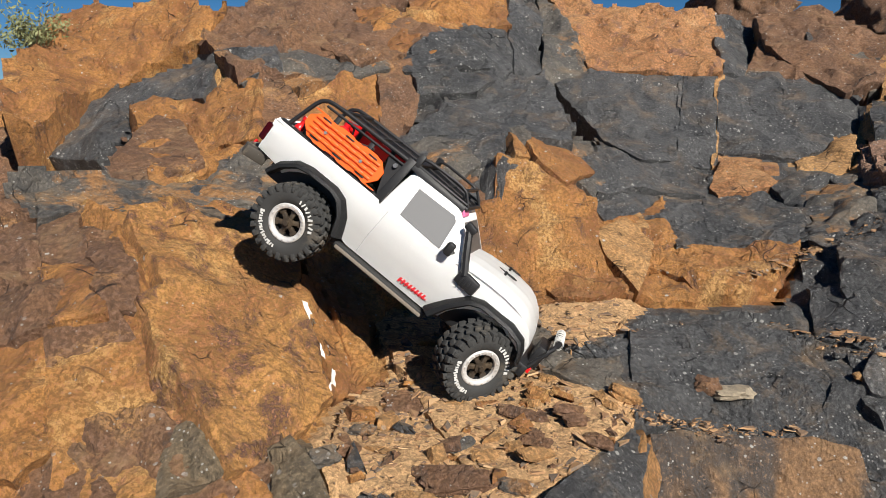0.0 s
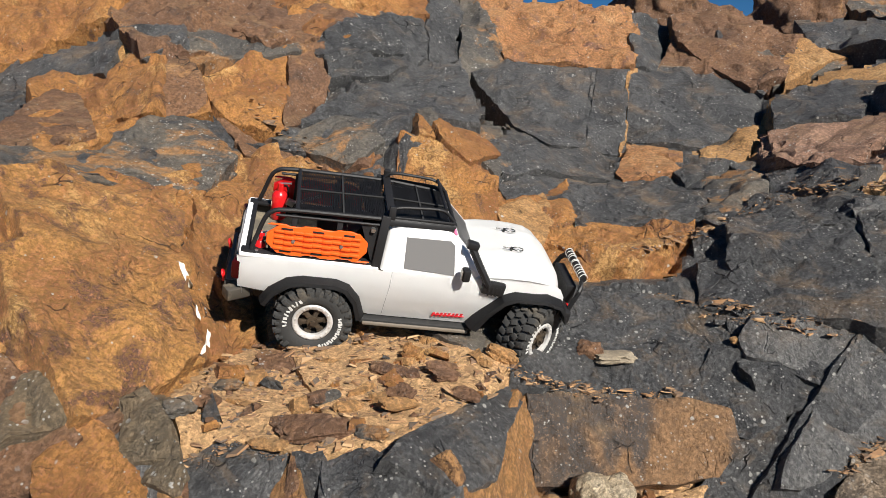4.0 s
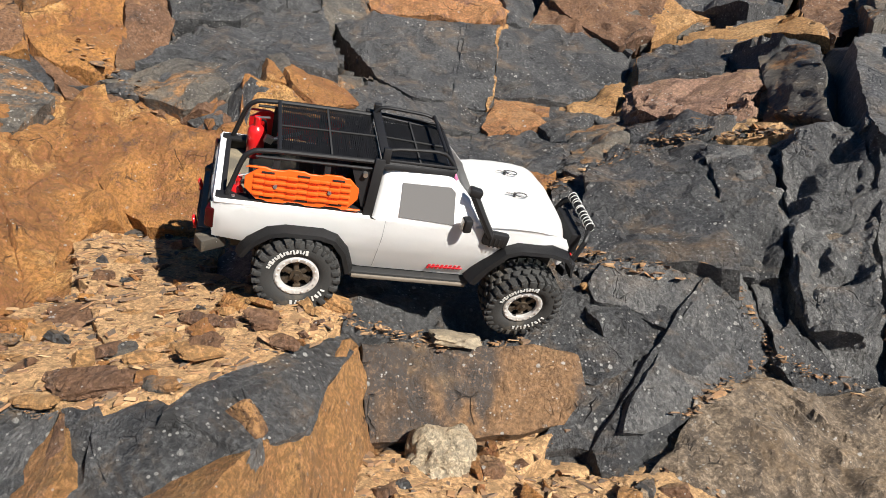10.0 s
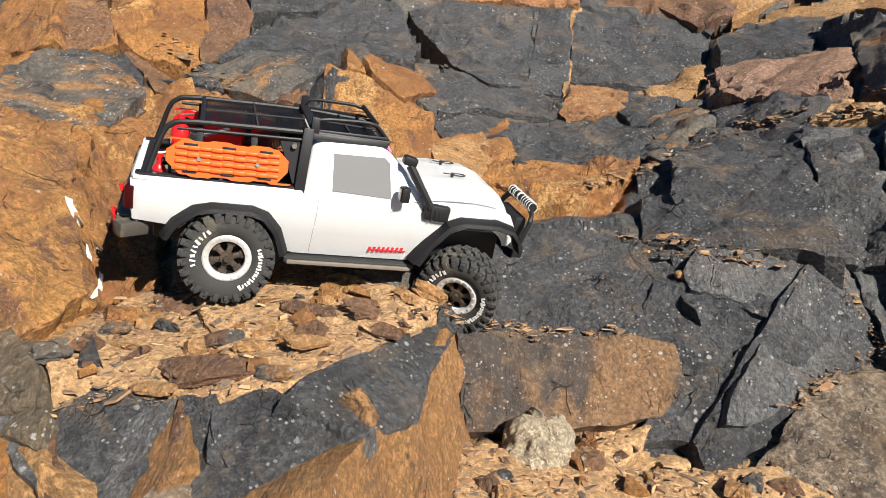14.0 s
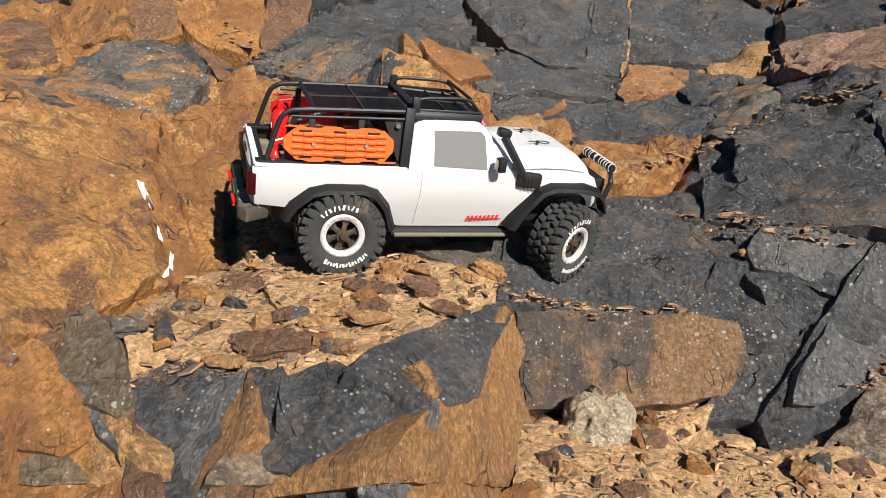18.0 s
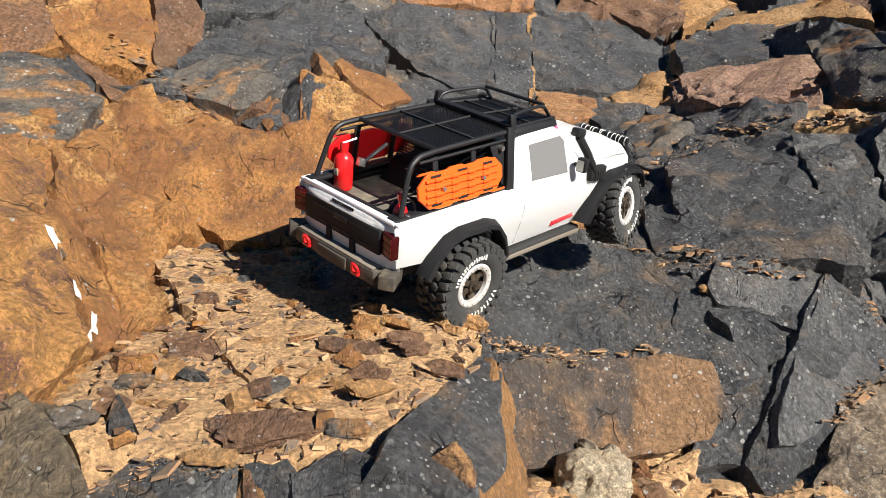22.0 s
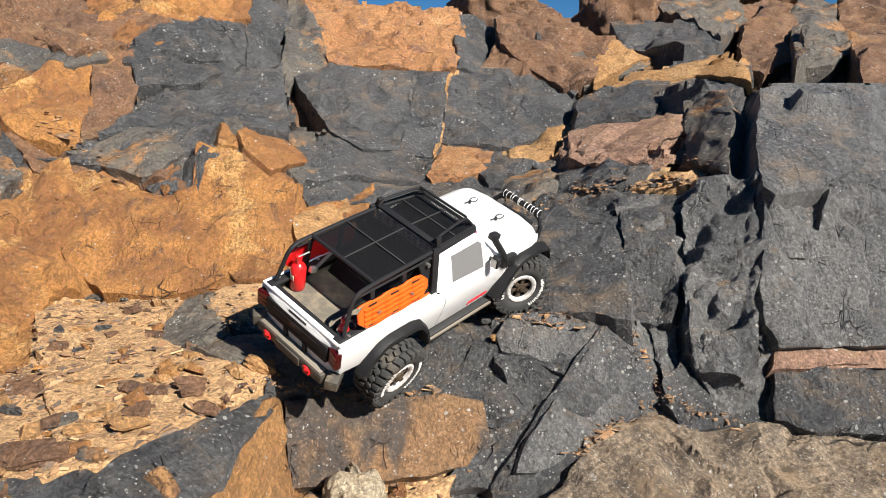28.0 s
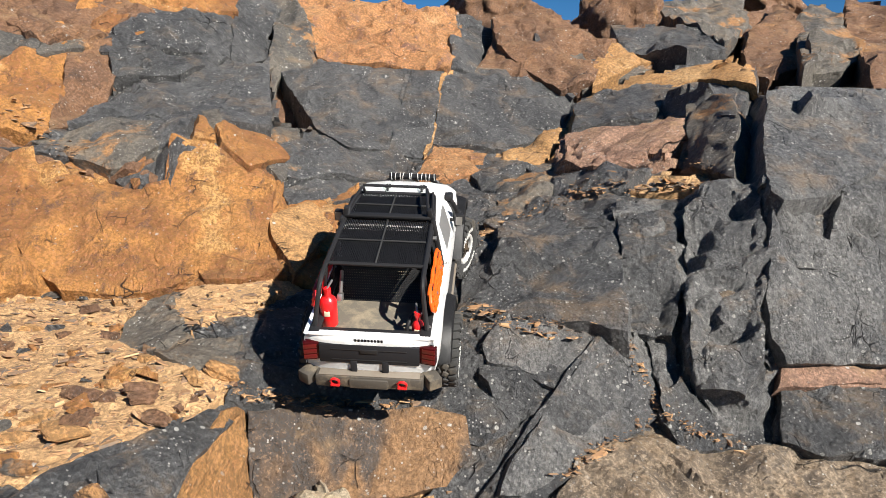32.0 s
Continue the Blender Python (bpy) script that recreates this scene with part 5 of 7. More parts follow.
def white_streak(outline):
    """A thin streak of white paint that lies on the face."""
    pts = []
    for a, b in zip(outline, outline[1:] + outline[:1]):
        for f in (0.0, 0.25, 0.5, 0.75):
            pts.append(Vector(a).lerp(Vector(b), f))
    mid = sum(pts, Vector()) / len(pts)
    eye = Vector((-0.07, -0.02, 0.62))
    ways, reach = [], []
    for p in [mid] + pts:
        p = p + Vector([noise.noise(p * 260 + Vector((k * 7, 0, 0))) * 0.003 for k in range(3)])
        ways.append((p - eye).normalized())
        reach.append(ROCKS.ray_cast(eye, ways[-1])[3] or (p - eye).length)
    usual = float(np.median(reach))
    verts = [eye + w * ((r if abs(r - usual) < 0.02 else usual) - 0.0030) for w, r in zip(ways, reach)]
    n = len(pts)
    faces = [(0, 1 + i, 1 + (i + 1) % n) for i in range(n)]
    verts += [v + (v - eye).normalized() * 0.006 for v in verts[1:]]
    faces += [(1 + i, 1 + n + i, 1 + n + (i + 1) % n, 1 + (i + 1) % n) for i in range(n)]
    mesh_ob("white_streak", verts, faces, WHITE_STREAK, rock_face, "thin streak of white paint")


# white paint streak on the orange face
white_streak([(-0.497, 1.162, 0.404), (-0.491, 1.170, 0.399), (-0.472, 1.155, 0.366), (-0.474, 1.141, 0.365)])
white_streak([(-0.461, 1.135, 0.340), (-0.456, 1.133, 0.330), (-0.445, 1.112, 0.308), (-0.447, 1.105, 0.310)])
white_streak([(-0.440, 1.121, 0.304), (-0.435, 1.123, 0.300), (-0.421, 1.076, 0.288), (-0.420, 1.040, 0.289), (-0.426, 1.044, 0.292), (-0.428, 1.084, 0.292)])

BUSH_AT = (-1.473, 2.033, 0.871)
STONE_WAY = [
    (0.0, 0.204, 1.212, 0.251, 0, 0, 20),
    (8.5, 0.204, 1.196, 0.251, 0, 0, 20),
    (8.7, 0.199, 1.165, 0.245, 10, -10, 10),
    (8.8, 0.190, 1.159, 0.243, 25, -25, 0),
    (8.9, 0.181, 1.142, 0.231, 10, -8, 0),
    (9.0, 0.189, 1.129, 0.225, 0, 6, 0),
    (12.3, 0.188, 1.125, 0.219, 0, 6, 0),
    (12.6, 0.193, 1.119, 0.216, 0, 6, 0),
    (12.8, 0.189, 1.114, 0.211, 8, 10, 0),
    (12.9, 0.185, 1.105, 0.209, 20, 25, 0),
    (13.0, 0.179, 1.095, 0.206, 30, 55, 0),
    (13.1, 0.181, 1.068, 0.180, 40, 110, 5),
    (13.2, 0.166, 1.058, 0.150, 50, 170, 10),
    (13.3, 0.163, 1.048, 0.119, 40, 220, 10),
    (13.5, 0.162, 1.038, 0.099, 10, 262, 15),
    (32.0, 0.162, 1.038, 0.099, 10, 262, 15),
]
CHUNK_WAY = [
    (0.0, 0.169, 1.213, 0.258, 0, 0, 0),
    (8.4, 0.167, 1.215, 0.259, 0, 0, 0),
    (8.5, 0.147, 1.157, 0.250, 30, 40, 0),
    (8.6, 0.133, 1.117, 0.237, 60, 100, 0),
    (8.7, 0.118, 1.065, 0.216, 90, 160, 0),
    (8.8, 0.125, 1.048, 0.158, 120, 220, 10),
    (8.9, 0.131, 1.039, 0.101, 130, 270, 10),
    (9.1, 0.139, 1.018, 0.088, 140, 300, 10),
    (32.0, 0.139, 1.018, 0.088, 140, 300, 10),
]
CHIP_WAY = [
    (0.0, 0.417, 1.228, 0.278, 0, 0, 0),
    (28.6, 0.418, 1.226, 0.277, 0, 0, 0),
    (28.8, 0.411, 1.187, 0.261, 20, 40, 0),
    (29.0, 0.406, 1.139, 0.229, 50, 110, 0),
    (29.2, 0.412, 1.100, 0.181, 80, 180, 0),
    (29.4, 0.423, 1.069, 0.131, 90, 230, 0),
    (29.6, 0.439, 1.034, 0.101, 95, 250, 0),
    (32.0, 0.439, 1.034, 0.101, 95, 250, 0),
]
SHARD_WAY = [
    (0.0, 0.403, 1.280, 0.298, 0, 0, 0),
    (29.1, 0.406, 1.275, 0.297, 0, 0, 0),
    (29.2, 0.390, 1.234, 0.281, 20, 40, 0),
    (29.4, 0.339, 1.169, 0.245, 60, 110, 0),
    (29.6, 0.321, 1.138, 0.207, 80, 170, 0),
    (29.8, 0.332, 1.128, 0.197, 85, 180, 0),
    (32.0, 0.332, 1.128, 0.197, 85, 180, 0),
]
WEDGE_AT = (0.015, 1.085, 0.288)
# flat slabs that lie on the ledge: place, half sizes, turn, kind
FLAGS = [
    ((-0.243, 1.015, 0.280), (0.042, 0.020, 0.006), (27, 3, -8), 1),
    ((-0.315, 1.048, 0.284), (0.026, 0.014, 0.006), (28, 7, 20), 0),
    ((-0.214, 0.823, 0.266), (0.045, 0.014, 0.008), (20, -5, 4), 0),
    ((-0.147, 0.815, 0.269), (0.022, 0.010, 0.006), (21, -6, -20), 2),
    ((-0.122, 0.879, 0.282), (0.024, 0.010, 0.005), (20, 6, 30), 1),
    ((-0.072, 1.005, 0.290), (0.022, 0.010, 0.005), (23, 8, 10), 0),
    ((-0.147, 0.992, 0.289), (0.026, 0.010, 0.005), (30, 2, -15), 0),
    ((-0.381, 0.838, 0.285), (0.020, 0.012, 0.007), (24, -2, 25), 2),
    ((-0.352, 0.935, 0.280), (0.018, 0.008, 0.005), (18, -8, 0), 2),
    ((-0.262, 0.799, 0.258), (0.022, 0.008, 0.005), (25, 0, -12), 1),
    ((-0.183, 0.881, 0.275), (0.020, 0.009, 0.004), (25, 5, 40), 1),
    ((-0.038, 0.936, 0.275), (0.020, 0.010, 0.005), (25, 3, -25), 0),
    ((-0.284, 1.020, 0.281), (0.050, 0.022, 0.008), (24, 1, 12), 0),
    ((-0.236, 0.836, 0.266), (0.040, 0.016, 0.008), (26, -7, -10), 0),
    ((-0.271, 1.155, 0.288), (0.022, 0.012, 0.006), (20, 6, 30), 2),
    ((-0.113, 1.049, 0.295), (0.020, 0.012, 0.007), (30, 2, -15), 3),
    ((-0.065, 0.980, 0.287), (0.018, 0.010, 0.005), (28, 7, 20), 0),
    ((-0.327, 1.402, 0.332), (0.026, 0.010, 0.005), (18, -8, 0), 2),
    ((-0.122, 0.905, 0.285), (0.022, 0.009, 0.005), (29, -5, -30), 0),
    ((-0.185, 1.018, 0.286), (0.018, 0.010, 0.005), (19, -1, 15), 3),
    ((-0.217, 0.911, 0.275), (0.020, 0.010, 0.005), (21, -4, 45), 2),
]
# joints in which rubble has caught: a line of places and how far it strays
JOINTS = [
    ([(0.033, 1.296, 0.325), (0.124, 1.384, 0.337), (0.290, 1.422, 0.334), (0.358, 1.371, 0.321), (0.428, 1.290, 0.306), (0.567, 1.235, 0.294)], 0.012),
    ([(0.020, 1.060, 0.270), (0.071, 1.101, 0.244), (0.185, 1.151, 0.201)], 0.010),
    ([(0.313, 1.566, 0.383), (0.402, 1.593, 0.395), (0.565, 1.657, 0.443), (0.700, 1.664, 0.504), (0.822, 1.593, 0.530), (0.889, 1.545, 0.540)], 0.020),
    ([(0.513, 1.059, 0.119), (0.641, 1.130, 0.157), (0.717, 1.160, 0.186), (0.752, 1.127, 0.164), (0.826, 1.100, 0.145)], 0.012),
    ([(0.423, 1.348, 0.325), (0.464, 1.286, 0.314), (0.556, 1.255, 0.311), (0.673, 1.270, 0.296), (0.682, 1.233, 0.256), (0.707, 1.158, 0.182)], 0.008),
    ([(-0.350, 0.767, 0.240), (-0.325, 0.807, 0.255), (-0.277, 0.802, 0.252), (-0.236, 0.789, 0.252)], 0.014),
    ([(-0.560, 1.813, 0.694), (-0.512, 1.772, 0.642), (-0.414, 1.726, 0.579), (-0.350, 1.652, 0.520)], 0.030),
    ([(0.859, 1.691, 0.565), (0.927, 1.684, 0.599), (0.935, 1.567, 0.572), (0.882, 1.585, 0.549), (0.768, 1.613, 0.525), (0.684, 1.715, 0.503)], 0.035),
    ([(0.075, 1.115, 0.248), (0.106, 1.135, 0.227), (0.209, 1.156, 0.208), (0.297, 1.149, 0.214)], 0.010),
]
SKYLINE = [
    ((0.758, 3.284, 1.155), (0.16, 0.14, 0.12), BROWN, "brown boulder on the crest", 3),
    ((1.252, 3.032, 1.065), (0.15, 0.15, 0.14), BROWN, "shaded brown boulder on the crest", 5),
    ((-0.888, 2.857, 1.183), (0.13, 0.12, 0.1), BROWN, "brown boulder on the crest", 7),
    ((2.074, 3.697, 1.342), (0.42, 0.2, 0.1), BROWN, "long shaded brown boulder on the crest", 9),
    ((-0.002, 3.230, 1.240), (0.1, 0.1, 0.08), BROWN, "small brown boulder on the crest", 11),
]


# ---- ground under and round the face: one sheet to the horizon ----
def ground_sheet():
    anchors = np.array(ANCHORS)
    xs = list(np.arange(-2.0, 2.7, 0.03))
    ys = list(np.arange(0.50, 3.6, 0.03))
    far_x = [-900, -300, -100, -40, -18, -9, -5, -3.4, -2.5] + xs + [3.2, 4.2, 6, 10, 20, 45, 110, 300, 900]
    far_y = [-900, -300, -100, -40, -15, -6, -2.5, -1.0, -0.3, 0.1, 0.35] + ys + [4.0, 4.8, 6.5, 10, 18, 40, 110, 300, 900]
    verts, faces = [], []
    for y in far_y:
        gx = np.array(far_x)
        d2 = (gx[:, None] - anchors[None, :, 0]) ** 2 + (y - anchors[None, :, 1]) ** 2
        w = 1 / (d2 + 0.0006) ** 2
        z = (w * anchors[None, :, 2]).sum(1) / w.sum(1)
        gap = np.sqrt(d2.min(1))
        low = np.minimum(z, 0.9)
        z = z - 0.10 - np.clip(gap - 0.05, 0, 0.5) * (0.35 if y < 2.6 else 0.05)
        out = np.clip((gap - 0.5) / 2.5, 0, 1)
        base = 0.02 if y < 1.2 else 0.55 if y < 2.2 else 0.95
        z = z * (1 - out) + base * out
        if y < 0.5:
            z = np.minimum(z, 0.06 + 0.2 * max(0.0, y + 0.4))
        for x, zz in zip(far_x, z):
            verts.append((x, y, zz + 0.012 * noise.fractal(Vector((x * 7, y * 7, 3.0)), 1.0, 2.0, 4) * (1 if abs(x) < 5 else 0.2)))
    w = len(far_x)
    for j in range(len(far_y) - 1):
        for i in range(w - 1):
            k = j * w + i
            faces.append((k, k + 1, k + w + 1, k + w))
    ob = mesh_ob("ground", verts, faces, BROWN, smooth=60)
    return tagged(ob, "rusty brown rocky ground under the slabs", "ground", kind="structure")


ground_sheet()


# ---- loose stones ----
def shard(rng, size, flat):
    """Corners and faces of one broken chip."""
    k = rng.randint(5, 8)
    ang = np.sort(rng.uniform(0, 2 * math.pi, k))
    rad = rng.uniform(0.40, 1.0, k) * size
    top, bottom = [], []
    for a, r in zip(ang, rad):
        s = rng.uniform(0.62, 0.95)
        top.append((math.cos(a) * r * s, math.sin(a) * r * s * 0.75, size * flat * rng.uniform(0.6, 1.1)))
        bottom.append((math.cos(a) * r, math.sin(a) * r * 0.75, -size * flat * rng.uniform(0.3, 0.8)))
    v = top + bottom
    f = [tuple(range(k)), tuple(range(2 * k - 1, k - 1, -1))] + [(i, k + i, k + (i + 1) % k, (i + 1) % k) for i in range(k)]
    return np.array(v), f


def scatter(name, places, count, smallest, largest, seed, mat, label, lift=0.25, flat=0.12):
    rng = np.random.RandomState(seed)
    verts, faces = [], []
    for _ in range(count):
        size = smallest * (largest / smallest) ** (rng.uniform(0, 1) ** 3.2)
        v, f = shard(rng, size, flat * rng.uniform(0.5, 1.5))
        turn = Euler((rng.normal(0.16, 0.18), rng.normal(0, 0.16), rng.uniform(0, 6.3))).to_matrix()
        at = places[rng.randint(len(places))] + rng.normal(0, 0.006, 3) * (1, 1, 0.1)
        v = (v * (rng.uniform(0.9, 1.7), 1, 1)) @ np.array(turn).T + at + (0, 0, size * flat * lift)
        faces += [tuple(i + len(verts) for i in q) for q in f]
        verts += list(v)
    ob = mesh_ob(name, verts, faces, mat, smooth=25)
    return tagged(ob, label, "stones", kind="stuff")


scatter("stone_chips", sand_a, 1900, 0.0020, 0.017, 11, CHIPS, "broken brown and ochre chips on the sandy ledge")
scatter("stone_chips", np.concatenate([sand_b, sand_b2]), 2000, 0.0022, 0.017, 12, CHIPS, "broken brown and ochre chips on the sandy ledge")
scatter("stone_chips", sand_c, 1500, 0.0025, 0.018, 13, CHIPS, "broken tan chips at the foot of the face")
scatter("stone_chips", sand_e, 900, 0.003, 0.022, 14, CHIPS, "tan rubble in the joint between slabs")


def along_joints():
    rng = np.random.RandomState(8)
    places = []
    for line, stray in JOINTS:
        for a, b in zip(line, line[1:]):
            a, b = Vector(a), Vector(b)
            for _ in range(int((b - a).length / 0.0011)):
                p = a.lerp(b, rng.uniform()) + Vector(rng.normal(0, stray * 0.5, 3))
                at = ROCKS.ray_cast(Vector(EYE), (p - Vector(EYE)).normalized())[0]
                if at and (at - p).length < 0.06:
                    places.append(np.array(at))
    return np.array(places)


scatter("stone_chips", along_joints(), 2600, 0.002, 0.016, 15, CHIPS, "tan rubble caught along the joints")


def loose_stone(rng, at, size, mat, flat, label):
    v, f = shard(rng, size, flat)
    turn = np.array(Euler((rng.normal(0.2, 0.2), rng.normal(0, 0.2), rng.uniform(0, 6.3))).to_matrix())
    ob = mesh_ob("stone", v @ turn.T, f, mat, smooth=30)
    ob.location = Vector(at) + Vector((0, 0, size * flat * 0.35))
    return tagged(ob, label, "stone", "loose stones on the ledge")


rng = np.random.RandomState(5)
for place, count in ((sand_a, 58), (sand_b, 54), (sand_c, 40), (sand_e, 24)):
    for _ in range(count):
        kind = rng.choice(4, p=(0.42, 0.24, 0.12, 0.22))
        loose_stone(rng, place[rng.randint(len(place))], 0.012 * (2.9 ** rng.uniform(0, 1) ** 1.3), (BROWN, OCHRE, DARK, ORANGE)[kind], rng.uniform(0.14, 0.34),
                    ("flat rusty brown stone on sand", "flat ochre stone on sand", "flat charcoal stone on sand", "flat orange stone on sand")[kind])


def boulder(at, size, mat, label, seed, blocky=0.0):
    bm = bmesh.new()
    bmesh.ops.create_icosphere(bm, subdivisions=5, radius=1.0)
    for v in bm.verts:
        p = v.co.copy()
        p = p.lerp(p / max(abs(p.x), abs(p.y), abs(p.z)), blocky)
        k = 1 + 0.28 * noise.fractal(p * 1.3 + Vector((seed, 0, 0)), 1.0, 2.0, 3) + 0.06 * noise.ridged_multi_fractal(p * 6, 0.9, 2.0, 3, 1.0, 2.0)
        v.co = Vector((p.x * size[0], p.y * size[1], p.z * size[2])) * k
    me = bpy.data.meshes.new("boulder")
    bm.to_mesh(me)
    bm.free()
    me.materials.append(mat)
    me.polygons.foreach_set("use_smooth", [True] * len(me.polygons))
    ob = new("boulder", me)
    ob.location, ob.rotation_euler = at, (0.2, 0.5, 0.4)
    return tagged(ob, label, "boulder")


boulder((0.158, 1.000, 0.080), (0.050, 0.045, 0.058), PALE, "pale tan pitted boulder at the foot of the slabs", 3)


for at, size, mat, label, seed in SKYLINE:
    boulder(at, size, mat, label, seed, 0.6)


def broken_stone(name, size, mat, label, seed):
    """One loose stone with worn corners, long in x."""
    bm = bmesh.new()
    bmesh.ops.create_icosphere(bm, subdivisions=3, radius=1.0)
    for v in bm.verts:
        p = v.co.copy()
        box = max(abs(p.x), abs(p.y), abs(p.z))
        p = p.lerp(p / box, 0.55)
        p = p * (1 + 0.35 * noise.fractal(p * 1.1 + Vector((seed * 5.3, 1, 0)), 1.0, 2.0, 3))
        v.co = Vector((p.x * size[0], p.y * size[1], p.z * size[2]))
    me = bpy.data.meshes.new(name)
    bm.to_mesh(me)
    bm.free()
    me.materials.append(mat)
    me.polygons.foreach_set("use_smooth", [True] * len(me.polygons))
    me.set_sharp_from_angle(angle=radians(24))
    return tagged(new(name, me), label, "stone")


for at, size, turn, kind in FLAGS:
    flag = broken_stone("flagstone", size, (BROWN, OCHRE, MIXED, ORANGE)[kind], ("flat rusty brown slab lying in the sand", "flat ochre slab lying in the sand", "flat dark slab lying in the sand", "flat orange slab lying in the sand")[kind], len(bpy.data.objects) % 17)
    flag.location, flag.rotation_euler = at, [radians(a) for a in turn]


wedge = broken_stone("stone", (0.026, 0.012, 0.010), OCHRE, "brown wedge of stone on the edge of the ledge", 2)
wedge.location, wedge.rotation_euler = WEDGE_AT, (0.1, 0.45, 0.1)
side_stone = broken_stone("stone", (0.03, 0.02, 0.035), BROWN, "brown stone that leans on the pale boulder", 6)
side_stone.location, side_stone.rotation_euler = (0.222, 0.985, 0.060), (0.1, 0.3, 0.2)
tipping_stone = broken_stone("stone", (0.036, 0.026, 0.008), TAN, "flat tan grey stone that tips off a joint", 1)
thrown_chunk = broken_stone("stone", (0.022, 0.018, 0.014), BROWN, "brown chunk kicked loose by a wheel", 3)
thrown_chip = broken_stone("stone", (0.011, 0.009, 0.007), OCHRE, "small tan chip kicked loose by a wheel", 4)
thrown_shard = broken_stone("stone", (0.010, 0.007, 0.005), DARK, "small dark shard kicked loose by a wheel", 5)


def bush(at):
    rng = np.random.RandomState(4)
    root = tagged(new("bush"), "small dry grey green bush on the crest", "bush")
    root.location = at
    tv, tf, lv, lf = [], [], [], []
    for _ in range(60):
        a, e = rng.uniform(0, 6.28), rng.uniform(0.3, 1.4)
        d = np.array((math.cos(a) * math.cos(e), math.sin(a) * math.cos(e), math.sin(e)))
        top = d * rng.uniform(0.06, 0.15)
        s = np.cross(d, (0.3, 0.2, 0.9))
        s = s / np.linalg.norm(s) * 0.0012
        k = len(tv)
        tv += [-s, s, top + s * 0.4, top - s * 0.4]
        tf.append((k, k + 1, k + 2, k + 3))
        for _ in range(26):
            c = top * rng.uniform(0.35, 1.05) + rng.normal(0, 0.012, 3)
            u, w = rng.normal(0, 1, 3), rng.normal(0, 1, 3)
            u, w = u / np.linalg.norm(u) * 0.008, w / np.linalg.norm(w) * 0.003
            k = len(lv)
            lv += [c - u, c + w, c + u, c - w]
            lf.append((k, k + 1, k + 2, k + 3))
    mesh_ob("twigs", tv, tf, TWIG, root)
    mesh_ob("leaves", lv, lf, LEAF, root)


bush(BUSH_AT)


# ---- the truck ----
def add_box(bm, centre, size, turn=None, bevel=0.0):
    got = bmesh.ops.create_cube(bm, size=1.0)["verts"]
    bmesh.ops.scale(bm, vec=size, verts=got)
    if bevel:
        edges = list({e for v in got for e in v.link_edges})
        got = list({v for f in bmesh.ops.bevel(bm, geom=edges, offset=bevel, segments=2, affect="EDGES", profile=0.5)["faces"] for v in f.verts} | {v for v in got if v.is_valid})
    if turn:
        bmesh.ops.rotate(bm, cent=(0, 0, 0), matrix=Euler([radians(a) for a in turn]).to_matrix(), verts=got)
    bmesh.ops.translate(bm, vec=centre, verts=got)


def add_tube(bm, path, radius, sides=8):
    path = [Vector(p) for p in path]
    rings = []
    for i, p in enumerate(path):
        d = (path[min(i + 1, len(path) - 1)] - path[max(i - 1, 0)]).normalized()
        u = d.cross(Vector((0.13, 0.21, 0.97)))
        if u.length < 0.1:
            u = d.cross(Vector((1, 0, 0)))
        u.normalize()
        w = d.cross(u)
        rings.append([bm.verts.new(p + (u * math.cos(a) + w * math.sin(a)) * radius) for a in [2 * math.pi * k / sides for k in range(sides)]])
    for a, b in zip(rings, rings[1:]):
        for k in range(sides):
            bm.faces.new((a[k], a[(k + 1) % sides], b[(k + 1) % sides], b[k]))
    bm.faces.new(rings[0][::-1])
    bm.faces.new(rings[-1])


def rounded(path, cut=0.25):
    """A path with its corners cut twice, for bent tube."""
    for _ in range(2):
        out = [path[0]]
        for a, b in zip(path, path[1:]):
            a, b = Vector(a), Vector(b)
            out += [a.lerp(b, cut), a.lerp(b, 1 - cut)]
        path = out + [path[-1]]
    return path


def box_part(name, centre, size, mat, parent, turn=None, bevel=0.001, label=""):
    bm = bmesh.new()
    add_box(bm, (0, 0, 0), size, turn, bevel)
    ob = part(name, bm, mat, parent, label)
    ob.location = centre
    return ob


def tube_part(name, path, radius, mat, parent, label="", sides=8):
    bm = bmesh.new()
    add_tube(bm, path, radius, sides)
    return part(name, bm, mat, parent, label)


def prism_part(name, outline, depth, mat, parent, place, label="", bevel=0.0008):
    """An outline in x and z given depth along y, at a pose."""
    bm = bmesh.new()
    vs = [bm.verts.new((x, 0, z)) for x, z in outline]
    f = bm.faces.new(vs)
    got = bmesh.ops.extrude_face_region(bm, geom=[f])["geom"]
    bmesh.ops.translate(bm, vec=(0, depth, 0), verts=[g for g in got if isinstance(g, bmesh.types.BMVert)])
    if bevel:
        bmesh.ops.bevel(bm, geom=bm.edges[:], offset=bevel, segments=1, affect="EDGES")
    ob = part(name, bm, mat, parent, label)
    ob.matrix_basis = place
    return ob


REAR_X, FRONT_X, HUB_Y, HUB_Z, TYRE_R = -0.146, 0.181, 0.094, 0.055, 0.0585
truck = tagged(new("toy_truck"), "white radio controlled pickup truck with black roof rack and knobbly tyres", "toy truck")


def flank(x, z):
    """Half width of the shell."""
    w = float(np.interp(z, (0.066, 0.085, 0.108, 0.128, 0.148, 0.156), (0.084, 0.0895, 0.0945, 0.0955, 0.0915, 0.0885)))
    if x > 0.18:
        w -= 3.6 * (x - 0.18) ** 2
    if x < -0.225:
        w -= 2.0 * (x + 0.225) ** 2
    return w


